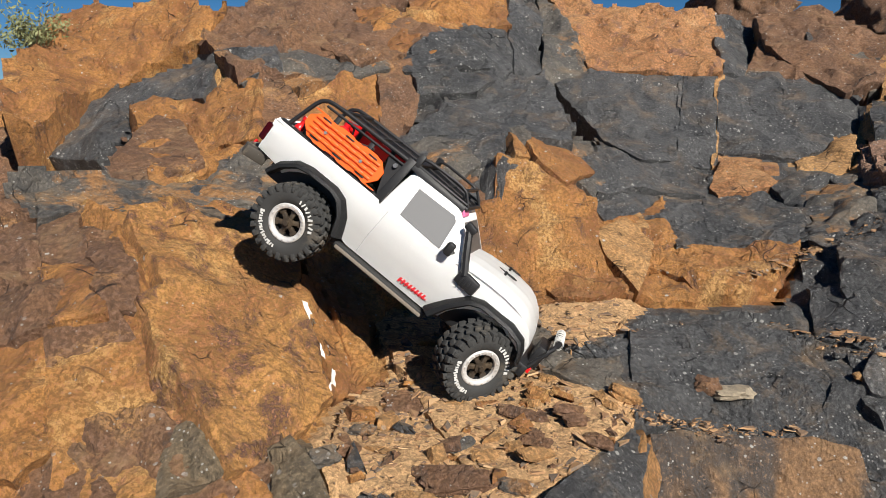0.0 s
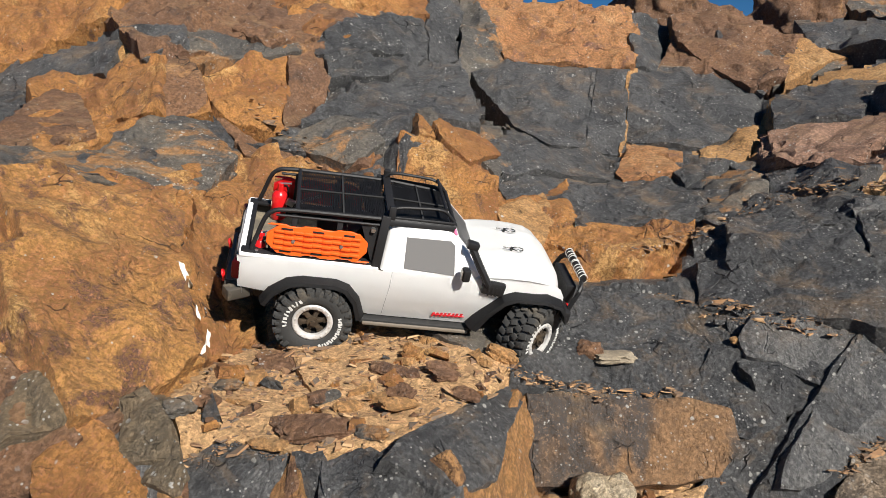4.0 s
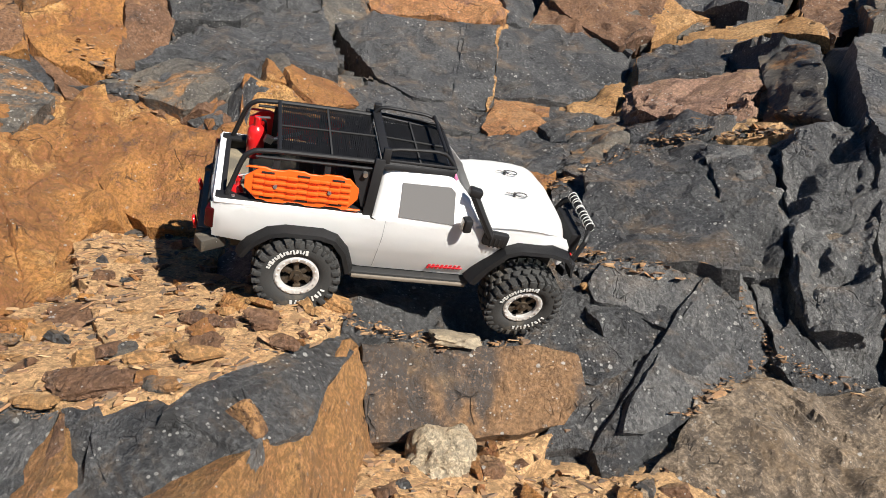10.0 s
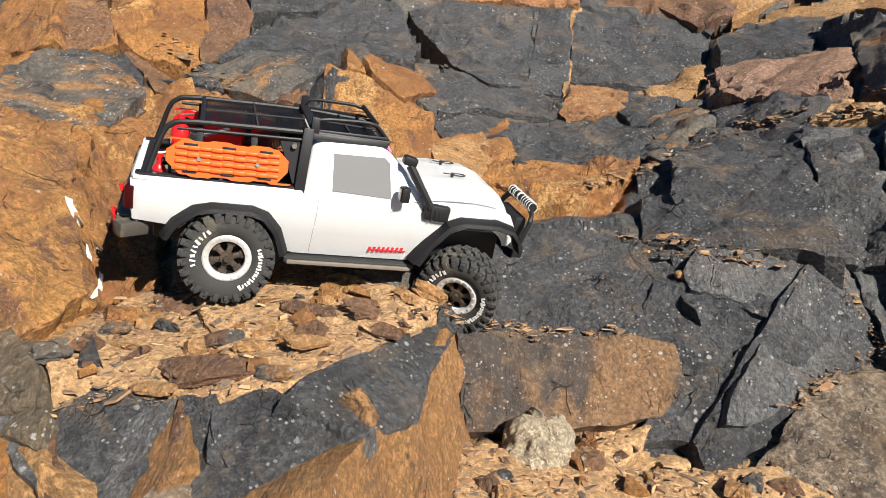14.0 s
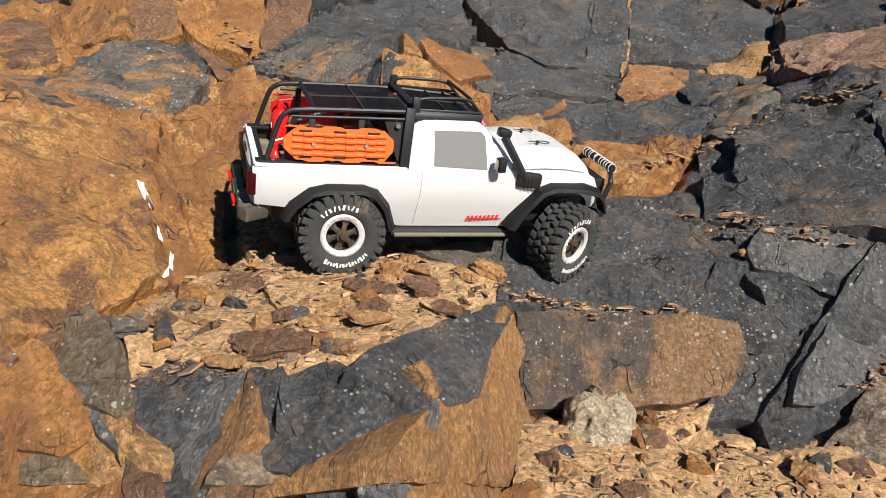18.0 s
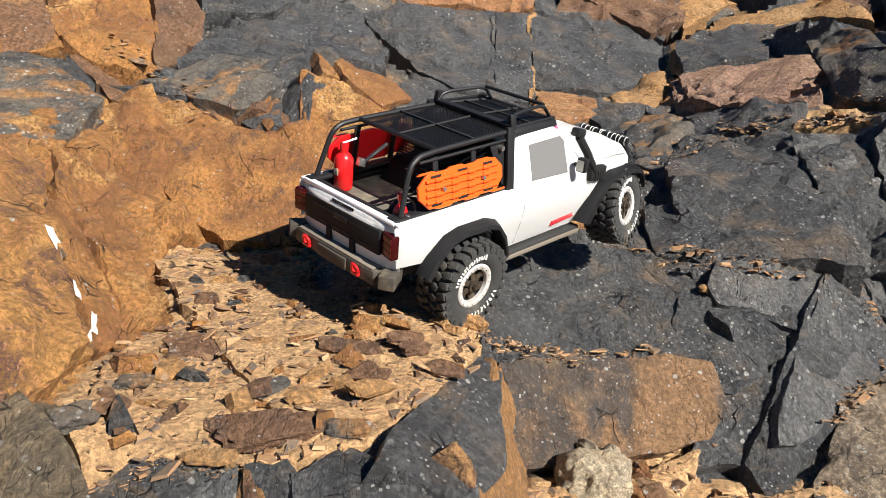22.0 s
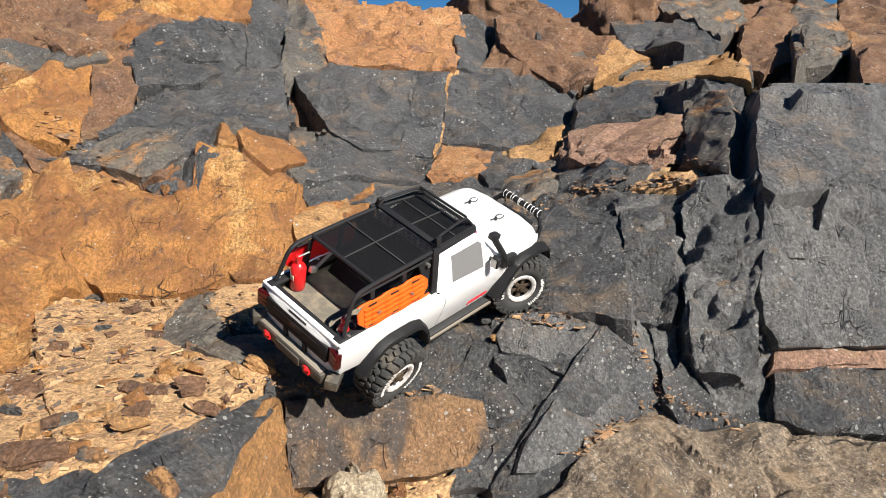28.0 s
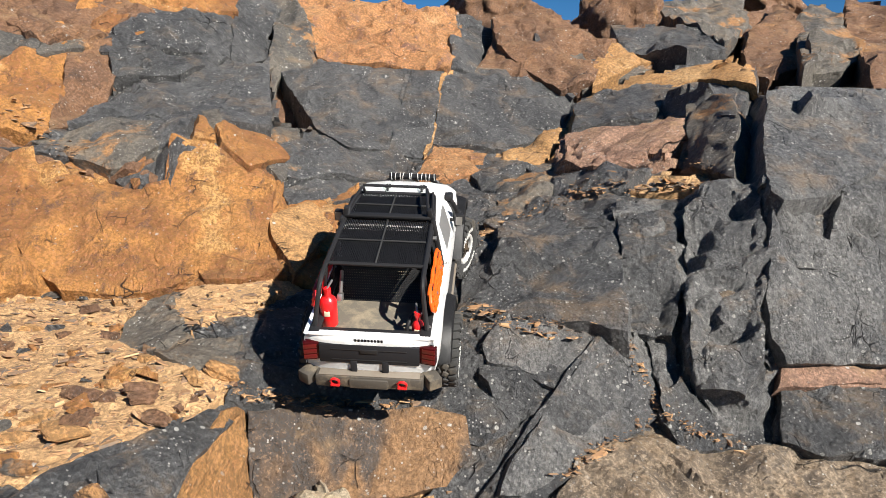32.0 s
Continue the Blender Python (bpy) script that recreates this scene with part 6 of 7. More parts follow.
def side_panel(sign):
    top = [(-0.262, 0.150), (-0.2, 0.152), (-0.060, 0.151), (-0.057, 0.150), (0.1, 0.156), (0.16, 0.160), (0.21, 0.155), (0.245, 0.142), (0.262, 0.124)]
    bottom = [(0.268, 0.096), (0.252, 0.094)]
    front = [(FRONT_X + 0.072 * math.cos(a), 0.058 + 0.068 * math.sin(a)) for a in np.linspace(0.62, math.pi - 0.25, 12)]
    rear = [(REAR_X + 0.072 * math.cos(a), 0.052 + 0.068 * math.sin(a)) for a in np.linspace(0.30, math.pi - 0.62, 12)]
    outline = np.array(top + bottom + front + [(0.1, 0.068), (-0.064, 0.068)] + rear + [(-0.215, 0.096), (-0.258, 0.100)])
    step = 0.008
    lo, hi = outline.min(0), outline.max(0)
    gx, gz = np.meshgrid(np.arange(lo[0], hi[0], step), np.arange(lo[1], hi[1], step))
    g = np.stack([gx.ravel(), gz.ravel()], 1)
    g = g[inside(g, outline)]
    g = g[edge_distance(g, outline) > step * 0.4]
    n = len(outline)
    p, _, faces, *_ = delaunay_2d_cdt([Vector(v) for v in np.concatenate([outline, g])], [(i, (i + 1) % n) for i in range(n)], [], 1, 1e-7)
    bm = bmesh.new()
    vs = [bm.verts.new((v.x, sign * flank(v.x, v.y), v.y)) for v in p]
    for f in faces:
        bm.faces.new([vs[i] for i in f])
    bmesh.ops.solidify(bm, geom=bm.faces[:], thickness=0.0025)
    return part("side_panel", bm, BODY_WHITE, truck, "white painted side with wheel arches", 50)


for s in (-1, 1):
    side_panel(s)


def grid_part(name, rows, mat, label="", thick=0.0, smooth=50):
    bm = bmesh.new()
    vs = [[bm.verts.new(p) for p in r] for r in rows]
    for a, b in zip(vs, vs[1:]):
        for i in range(len(a) - 1):
            bm.faces.new((a[i], a[i + 1], b[i + 1], b[i]))
    if thick:
        bmesh.ops.solidify(bm, geom=bm.faces[:], thickness=thick)
    return part(name, bm, mat, truck, label, smooth)


def bonnet():
    line = [(0.085, 0.163), (0.11, 0.1675), (0.14, 0.1695), (0.17, 0.1690), (0.195, 0.1665), (0.217, 0.1615), (0.236, 0.153), (0.251, 0.142), (0.262, 0.128), (0.269, 0.112), (0.272, 0.094)]
    rows = []
    for x, z in line:
        w = flank(min(x, 0.262), min(z - 0.010, 0.15)) + 0.0006
        nose = max(0.0, (x - 0.21) / 0.06)
        row = []
        for t in np.linspace(-1, 1, 25):
            crown = 0.006 * (1 - t * t) - 0.010 * max(0.0, abs(t) - 0.86) / 0.14 + 0.0016 * math.exp(-((abs(t) - 0.45) / 0.10) ** 2)
            row.append((x - 0.024 * nose * abs(t) ** 3.2, w * t, z + crown * (1 - 0.6 * nose)))
        rows.append(row)
    grid_part("bonnet", rows, BODY_WHITE, "white rounded bonnet and nose", 0.002)


bonnet()


def ring(x0, x1, w, z, r=0.014):
    pts = []
    for cx, cy, a0 in ((x1 - r, w - r, 0), (x0 + r, w - r, 90), (x0 + r, -w + r, 180), (x1 - r, -w + r, 270)):
        for k in range(5):
            a = radians(a0 + 22.5 * k)
            pts.append((cx + r * math.cos(a), cy + r * math.sin(a), z))
    return pts


def cab():
    levels = [(-0.060, 0.108, 0.0905, 0.149), (-0.058, 0.088, 0.0855, 0.170), (-0.055, 0.066, 0.0795, 0.192), (-0.052, 0.049, 0.0745, 0.208), (-0.049, 0.040, 0.0705, 0.2145), (-0.04, 0.030, 0.062, 0.217)]
    bm = bmesh.new()
    rings = [[bm.verts.new(p) for p in ring(*lv)] for lv in levels]
    n = len(rings[0])
    for a, b in zip(rings, rings[1:]):
        for k in range(n):
            bm.faces.new((a[k], a[(k + 1) % n], b[(k + 1) % n], b[k]))
    bm.faces.new(rings[-1])
    part("cab", bm, BODY_WHITE, truck, "white cab shell", 50)


cab()


def cab_y(z):
    return float(np.interp(z, (0.149, 0.170, 0.192, 0.208), (0.0905, 0.0855, 0.0795, 0.0745)))


for s in (-1, 1):
    pts = [(-0.024, 0.157), (0.053, 0.154), (0.047, 0.198), (0.040, 0.204), (-0.026, 0.2025)]
    bm = bmesh.new()
    vs = [bm.verts.new((x, s * (cab_y(z) + 0.0012), z)) for x, z in pts] + [bm.verts.new((x, s * (cab_y(z) - 0.002), z)) for x, z in pts]
    bm.faces.new(vs[:5])
    bm.faces.new(vs[5:][::-1])
    for i in range(5):
        bm.faces.new((vs[i], vs[(i + 1) % 5], vs[5 + (i + 1) % 5], vs[5 + i]))
    part("side_window", bm, GLASS_GREY, truck, "matt grey side window", 30)
grid_part("windscreen", [[(float(np.interp(z, (0.149, 0.170, 0.192, 0.208), (0.108, 0.088, 0.066, 0.049))) + 0.0012, y, z) for y in np.linspace(-0.066 + 0.2 * (z - 0.155), 0.066 - 0.2 * (z - 0.155), 7)] for z in (0.160, 0.170, 0.181, 0.192, 0.203)], GLASS_GREY, "grey tinted windscreen", 0.0015)
box_part("visor_label", (0.046, -0.045, 0.213), (0.003, 0.040, 0.010), PINK_DECAL, truck, (0, -40, 0), 0.0004, "small pink label")

# bed and tail
box_part("bed_floor", (-0.155, 0, 0.133), (0.196, 0.168, 0.004), CARPET, truck, None, 0.0005, "dusty grey bed liner")
for s in (-1, 1):
    box_part("bed_wall", (-0.156, s * 0.0790, 0.143), (0.196, 0.003, 0.020), BLACK, truck)
    box_part("bed_cap", (-0.160, s * 0.0868, 0.1515), (0.198, 0.0075, 0.0036), BODY_WHITE, truck, None, 0.0014)
    box_part("bed_rail", (-0.158, s * 0.0760, 0.1535), (0.200, 0.0150, 0.0050), BLACK, truck, None, 0.0015, "black bed rail")
    for x in (-0.236, -0.160, -0.090):
        tube_part("rail_screw", [(x, s * 0.0800, 0.1555), (x, s * 0.0800, 0.1568)], 0.0026, STEEL, truck, "", 8)
box_part("bulkhead", (-0.0600, 0, 0.172), (0.004, 0.150, 0.070), BLACK, truck)
tail = []
for z in np.linspace(0.088, 0.1525, 11):
    lean = 0.006 * max(0.0, (z - 0.145) / 0.0075) ** 2
    tail.append([(-0.262 - 0.004 * math.cos(math.pi * (z - 0.125) / 0.08) + lean + 0.012 * abs(t) ** 5, t * 0.0900, z) for t in np.linspace(-1, 1, 17)])
grid_part("tail_panel", tail, BODY_WHITE, "white tail panel", 0.003)
box_part("tail_rim", (-0.2560, 0, 0.1520), (0.009, 0.168, 0.006), BODY_WHITE, truck, None, 0.0025)
box_part("inner_rim", (-0.2490, 0, 0.1525), (0.007, 0.166, 0.005), BLACK, truck, None, 0.001)
box_part("inner_gate", (-0.2510, 0, 0.1420), (0.003, 0.164, 0.018), BLACK, truck, None, 0.0006)
box_part("tailgate", (-0.2635, 0, 0.1255), (0.006, 0.138, 0.031), BAND_BLACK, truck, None, 0.0015, "matt black tailgate band")
for z in (0.1335, 0.1165):
    box_part("gate_crease", (-0.2667, 0, z), (0.0012, 0.104, 0.0016), BLACK, truck, None, 0.0003)
box_part("gate_latch", (-0.2670, 0, 0.1315), (0.0022, 0.024, 0.0065), BLACK, truck, None, 0.0007)
for s in (-1, 1):
    lamp = box_part("tail_lamp", (-0.2600, s * 0.0800, 0.1265), (0.011, 0.024, 0.029), LAMP_RED, truck, (0, 0, s * 12), 0.002, "dark red tail lamp")
    for k, z in enumerate((0.0085, 0.0, -0.0085)):
        box_part("lamp_lens", (-0.0056, s * 0.0012, z), (0.0012, 0.018, 0.0066), LAMP_RED_CLEAR, lamp, (0, 0, s * 12), 0.0004)
    box_part("strap", (-0.2650, s * 0.022, 0.104), (0.006, 0.009, 0.022), BAND_BLACK, truck, None, 0.001)
for k in range(9):
    box_part("lettering_bar", (-0.2640, -0.0180 + 0.0045 * k, 0.1475), (0.0012, 0.0030, 0.0040), BLACK, truck, (0, 0, 0), 0.0)
bm = bmesh.new()
add_box(bm, (-0.2690, 0, 0.0860), (0.018, 0.150, 0.019), None, 0.003)
add_box(bm, (-0.2780, 0, 0.0850), (0.005, 0.054, 0.015), None, 0.0015)
for s in (-1, 1):
    add_box(bm, (-0.2590, s * 0.0830, 0.0865), (0.036, 0.020, 0.018), (0, 0, -s * 32), 0.002)
part("rear_bumper", bm, BUMPER_DUST, truck, "dusty grey brown rear bumper")
box_part("step_pad", (-0.2692, 0, 0.0962), (0.014, 0.140, 0.0016), STEP_GREY, truck, None, 0.0005, "scuffed tan step pad")
for s in (-1, 1):
    bm = bmesh.new()
    add_tube(bm, [(-0.2815 - 0.002 * math.sin(a), s * 0.0465 + 0.0058 * math.cos(a), 0.0890 + 0.0066 * math.sin(a)) for a in np.linspace(-0.9, math.pi + 0.9, 13)], 0.0019)
    add_box(bm, (-0.2805, s * 0.0465, 0.0828), (0.005, 0.013, 0.0036), None, 0.001)
    part("tow_hook", bm, RED_PLASTIC, truck, "red tow hook")


# wheel arch flares, sills, shell filler
def flare(hub_x, sign):
    """A faceted band over the arch; the front one ends high at the nose."""
    if hub_x > 0:
        outer = [(0.064, 0.098), (0.058, 0.118), (0.048, 0.131), (0.022, 0.1385), (-0.030, 0.1385), (-0.050, 0.131), (-0.074, 0.104), (-0.094, 0.074)]
        inner = [(0.058, 0.098), (0.052, 0.113), (0.043, 0.123), (0.020, 0.1290), (-0.027, 0.1290), (-0.043, 0.1215), (-0.064, 0.096), (-0.078, 0.070)]
    else:
        outer = [(-0.080, 0.084), (-0.068, 0.106), (-0.045, 0.125), (-0.022, 0.1305), (0.026, 0.1305), (0.046, 0.124), (0.063, 0.104), (0.074, 0.072)]
        inner = [(-0.070, 0.082), (-0.059, 0.100), (-0.038, 0.1165), (-0.020, 0.1205), (0.023, 0.1205), (0.039, 0.1155), (0.053, 0.098), (0.062, 0.070)]
    bm = bmesh.new()
    rows = []
    for (ox, oz), (ix, iz) in zip(outer, inner):
        row = []
        for f, y in ((-0.10, 0.088), (-0.06, 0.1075), (0.12, 0.1105), (0.62, 0.1085), (1.0, 0.0980), (1.06, 0.0900)):
            row.append(bm.verts.new((hub_x + ix + (ox - ix) * f, sign * y, iz + (oz - iz) * f)))
        rows.append(row)
    for p, q in zip(rows, rows[1:]):
        for i in range(len(p) - 1):
            bm.faces.new((p[i], p[i + 1], q[i + 1], q[i]))
    bmesh.ops.solidify(bm, geom=bm.faces[:], thickness=0.0015)
    part("fender_flare", bm, FLARE_BLACK, truck, "black fender flare", 25)


for hx in (REAR_X, FRONT_X):
    for s in (-1, 1):
        flare(hx, s)
for s in (-1, 1):
    bm = bmesh.new()
    add_box(bm, (0.010, s * 0.088, 0.062), (0.172, 0.016, 0.008), None, 0.002)
    part("sill", bm, DUSTY_BLACK, truck, "black sill step")
    box_part("sill_strip", (0.010, s * 0.0968, 0.0600), (0.164, 0.005, 0.0050), STEP_GREY, truck, None, 0.001, "scuffed grey step edge")
# black box added inside the shell, so nothing shows through the arches
box_part("undertray", (0.0, 0, 0.090), (0.47, 0.135, 0.044), BLACK, truck, None, 0.004)
box_part("skid_plate", (0.01, 0, 0.058), (0.15, 0.060, 0.024), BLACK, truck, None, 0.004)
AXLES = []
for hx in (REAR_X, FRONT_X):
    axle = tube_part("axle", [(0, -0.072, 0), (0, 0.072, 0)], 0.009, BLACK, truck, "black axle")
    box_part("differential", (0, 0.012, 0), (0.034, 0.034, 0.030), BLACK, axle, None, 0.006)
    tube_part("link", [(0, -0.030, -0.004), (-0.07 if hx > 0 else 0.07, -0.024, 0.008)], 0.0032, STEEL, axle)
    AXLES.append((axle, hx))
    for s in (-1, 1):
        tube_part("shock", [(hx + 0.012, s * 0.052, HUB_Z + 0.004), (hx + 0.022, s * 0.044, 0.125)], 0.006, BLACK, truck)

# front
bm = bmesh.new()
add_box(bm, (0.276, 0, 0.088), (0.030, 0.150, 0.020), None, 0.003)
add_box(bm, (0.296, 0, 0.110), (0.024, 0.076, 0.034), None, 0.003)
add_box(bm, (0.268, -0.070, 0.088), (0.026, 0.020, 0.014), (0, 0, 30), 0.002)
add_box(bm, (0.268, 0.070, 0.088), (0.026, 0.020, 0.014), (0, 0, -30), 0.002)
part("front_bumper", bm, BLACK, truck, "black front bumper")
tube_part("bull_bar", rounded([(0.290, -0.060, 0.096), (0.314, -0.054, 0.146), (0.314, 0.054, 0.146), (0.290, 0.060, 0.096)]), 0.0050, BLACK, truck, "black bull bar")
rope = tube_part("winch_rope", [(0.3130, -0.046, 0.1462), (0.3130, 0.046, 0.1462)], 0.0064, BLACK, truck, "black rope wound on the bull bar")
for k, y in enumerate((-0.036, -0.030, -0.022, -0.017, -0.008, 0.001, 0.006, 0.015, 0.022, 0.028, 0.037)):
    tube_part("rope_turn", [(0.3130 + 0.0100 * math.cos(a), y * 1.15 + 0.0005 * a * (1 if k % 2 else -1), 0.1462 + 0.0070 * math.sin(a)) for a in np.linspace(0, 6.1, 14)], 0.0008, LETTER_WHITE, rope, "", 5)
for s in (-1, 1):
    box_part("head_lamp", (0.2545, s * 0.0615, 0.116), (0.010, 0.020, 0.013), LAMP_CLEAR, truck, (0, 12, -s * 38), 0.002, "clear head lamp")
    box_part("front_hook", (0.298, s * 0.034, 0.086), (0.008, 0.006, 0.010), RED_PLASTIC, truck, None, 0.001, "red front hook")
    bm = bmesh.new()
    cx, cy, cz = 0.149, s * 0.031, 0.1775
    add_tube(bm, [(cx, cy, cz - 0.005), (cx, cy, cz + 0.004)], 0.0022)
    add_tube(bm, [(cx + 0.010 + 0.009 * math.cos(a), cy + 0.0055 * math.sin(a), cz + 0.002) for a in np.linspace(0.2, 6.1, 14)], 0.0009, 6)
    add_tube(bm, [(cx + 0.001, cy, cz + 0.002), (cx - 0.013, cy + 0.002, cz + 0.002)], 0.0009, 6)
    part("body_clip", bm, WIRE_DARK, truck, "dark wire body clip with ring")

# rack and cage
for s in (-1, 1):
    tube_part("cage_rail", rounded([(-0.244, s * 0.0775, 0.156), (-0.228, s * 0.0705, 0.210), (-0.212, s * 0.0695, 0.2205), (-0.055, s * 0.0680, 0.2235), (0.046, s * 0.0590, 0.2195)], 0.16), 0.0034, BLACK, truck, "bent black cage tube")
    tube_part("rack_rail", rounded([(-0.056, s * 0.0620, 0.2290), (-0.046, s * 0.0610, 0.2410), (0.026, s * 0.0520, 0.2420), (0.046, s * 0.0530, 0.2210)], 0.16), 0.0024, BLACK, truck, "black rack rail")
    tube_part("side_rail", [(-0.214, s * 0.0700, 0.2110), (-0.062, s * 0.0705, 0.2140)], 0.0020, BLACK, truck)
    bm = bmesh.new()
    add_box(bm, (-0.0625, s * 0.0775, 0.190), (0.013, 0.006, 0.080), (s * 11, 4, 0), 0.001)
    part("cage_pillar", bm, BLACK, truck, "black cage pillar")
    prism_part("cage_gusset", [(-0.016, 0.022), (0.012, 0.026), (0.010, -0.032), (0.004, -0.032)], 0.003, BLACK, truck, pose(-0.078, s * 0.0735, 0.190, s * 11, 0, 0), "black gusset plate", 0.0004)
    tube_part("gusset_bolt", [(-0.076, s * 0.0690, 0.206), (-0.076, s * 0.0765, 0.206)], 0.0034, STEEL, truck, "", 8)
    box_part("rack_plate", (-0.006, s * 0.0672, 0.2190), (0.100, 0.004, 0.008), BLACK, truck, (s * 18, 1, -s * 4), 0.001)
    box_part("rack_plate", (-0.006, s * 0.0645, 0.2262), (0.098, 0.003, 0.0035), BLACK, truck, (s * 18, 1, -s * 4), 0.0008)
    box_part("rail_bracket", (-0.052, s * 0.0655, 0.2330), (0.010, 0.007, 0.020), BLACK, truck, (s * 10, 0, 0), 0.001)
    for x in (-0.188, -0.124):
        box_part("board_strut", (x, s * 0.0725, 0.185), (0.008, 0.003, 0.058), BLACK, truck, (s * 8, 0, 0), 0.0006)
for x, z, w in ((-0.186, 0.2215, 0.0695), (-0.052, 0.2255, 0.0680), (0.045, 0.2205, 0.0590)):
    tube_part("cross_tube", [(x, -w, z), (x, w, z)], 0.0030, BLACK, truck)
tube_part("cross_tube", [(0.028, -0.052, 0.2418), (0.028, 0.052, 0.2418)], 0.0024, BLACK, truck)
box_part("cage_hoop", (-0.052, 0, 0.2290), (0.012, 0.132, 0.004), BLACK, truck, None, 0.001)


def sheet(name, corners, label):
    grid_part(name, [[corners[0], corners[1]], [corners[3], corners[2]]], MESH_BLACK, label, 0.0006)


sheet("roof_mesh", [(-0.184, -0.066, 0.2200), (-0.184, 0.066, 0.2200), (-0.058, 0.065, 0.2235), (-0.058, -0.065, 0.2235)], "black perforated roof mesh")
sheet("roof_mesh", [(-0.046, -0.064, 0.2240), (-0.046, 0.064, 0.2240), (0.042, 0.056, 0.2205), (0.042, -0.056, 0.2205)], "black perforated roof mesh")
sheet("bed_mesh", [(-0.150, -0.066, 0.136), (-0.150, 0.066, 0.136), (-0.090, 0.064, 0.205), (-0.090, -0.064, 0.205)], "black perforated bed divider")
box_part("roof_sheet", (-0.005, 0, 0.2180), (0.084, 0.116, 0.002), BLACK, truck, None, 0.0004)
box_part("mesh_bar", (-0.121, 0, 0.2232), (0.126, 0.0026, 0.002), DUSTY_BLACK, truck, (0, -1.5, 0), 0.0004)
box_part("mesh_bar", (-0.004, 0, 0.2240), (0.086, 0.0026, 0.002), DUSTY_BLACK, truck, (0, 2, 0), 0.0004)
for x, w in ((-0.121, 0.130), (-0.004, 0.120)):
    box_part("mesh_bar", (x, 0, 0.2236), (0.0026, w, 0.002), DUSTY_BLACK, truck, None, 0.0004)


# load: traction boards, bottles
def traction_board(sign, mat, label):
    w, h = 0.0715, 0.0205
    outline = [(-w, -0.006), (-w + 0.016, -h)]
    for k in range(3):
        x = -w + 0.024 + 0.047 * k
        outline += [(x, -h), (x + 0.006, -h - 0.0022), (x + 0.026, -h - 0.0022), (x + 0.031, -h)]
    outline += [(w - 0.012, -h), (w, -0.006), (w, 0.008), (w - 0.013, h)]
    for k in range(3):
        x = w - 0.018 - 0.047 * k
        outline += [(x, h), (x - 0.006, h + 0.0022), (x - 0.026, h + 0.0022), (x - 0.031, h)]
    outline += [(-w + 0.016, h), (-w, 0.008)]
    board = prism_part("traction_board", outline, sign * 0.004, mat, truck, pose(-0.153, sign * 0.0800, 0.1790, sign * 10, 0, 0), label, 0.0006)
    for z in (-0.0125, -0.0042, 0.0042, 0.0125):
        bm = bmesh.new()
        for k in range(9):
            add_box(bm, (-0.054 + 0.0135 * k, sign * (0.0052 + 0.0006 * (k % 2)), z), (0.0136, 0.0030, 0.0046 if k % 2 else 0.0036), None, 0.0008)
        part("rib", bm, mat, board)
    # no openings: black bars stand in for the dark of the slots
    for x in (-0.044, 0.0, 0.044):
        for z in (-0.0165, 0.0165):
            box_part("slot", (x, sign * 0.0044, z), (0.016, 0.0012, 0.0026), BLACK, board, None, 0.0003)
    for x in (-0.034, 0.034):
        bm = bmesh.new()
        add_tube(bm, [(x, sign * 0.004, 0), (x, sign * 0.0085, 0)], 0.0026)
        part("bolt", bm, STEEL, board, "steel bolt")


traction_board(-1, ORANGE_PLASTIC, "bright orange ribbed traction board")
traction_board(1, RED_PLASTIC, "red ribbed traction board")
for s, x, foot, neck, r in ((1, -0.213, 0.136, 0.176, 0.0122), (-1, -0.232, 0.136, 0.156, 0.0085)):
    bm = bmesh.new()
    lathe_at = [(foot, r * 0.9), (foot + 0.002, r), (neck, r), (neck + 0.005, r * 0.75), (neck + 0.008, r * 0.42), (neck + 0.016, r * 0.42)]
    for (z0, r0), (z1, r1) in zip(lathe_at, lathe_at[1:]):
        a = [bm.verts.new((x + r0 * math.cos(t), s * 0.064 + r0 * math.sin(t), z0)) for t in np.linspace(0, 2 * math.pi, 19)[:-1]]
        b = [bm.verts.new((x + r1 * math.cos(t), s * 0.064 + r1 * math.sin(t), z1)) for t in np.linspace(0, 2 * math.pi, 19)[:-1]]
        for i in range(18):
            bm.faces.new((a[i], a[(i + 1) % 18], b[(i + 1) % 18], b[i]))
    bmesh.ops.remove_doubles(bm, verts=bm.verts[:], dist=1e-5)
    bottle = part("bottle", bm, RED_PLASTIC, truck, "red fire bottle")
    box_part("bottle_label", (x - r * 0.94, s * 0.064, foot + 0.62 * (neck - foot)), (0.0016, 0.0080, 0.0085), LABEL_CREAM, bottle, None, 0.0003, "small cream label")
    tube_part("bottle_valve", [(x, s * 0.064, neck + 0.015), (x, s * 0.064, neck + 0.021)], 0.0052, RED_PLASTIC, bottle)
    tube_part("bottle_lever", [(x - 0.002, s * 0.064, neck + 0.020), (x + 0.016, s * 0.060, neck + 0.024)], 0.0016, STEEL, bottle)
    tube_part("bottle_hose", rounded([(x + 0.003, s * 0.066, neck + 0.016), (x + 0.013, s * 0.074, neck + 0.012), (x + 0.012, s * 0.074, foot + 0.010)]), 0.0018, BLACK, bottle)
tube_part("bed_jack", [(-0.196, 0.050, 0.170), (-0.150, 0.056, 0.186)], 0.0028, STEEL, truck, "dull steel jack bar")
box_part("jack_head", (-0.196, 0.050, 0.172), (0.012, 0.008, 0.010), STEEL, truck, (0, 20, 0), 0.001)
tube_part("bed_cable", rounded([(-0.236, -0.048, 0.137), (-0.234, -0.050, 0.160), (-0.214, -0.060, 0.166), (-0.196, -0.064, 0.158), (-0.192, -0.058, 0.137)]), 0.0030, BLACK, truck, "black bent tube loop")

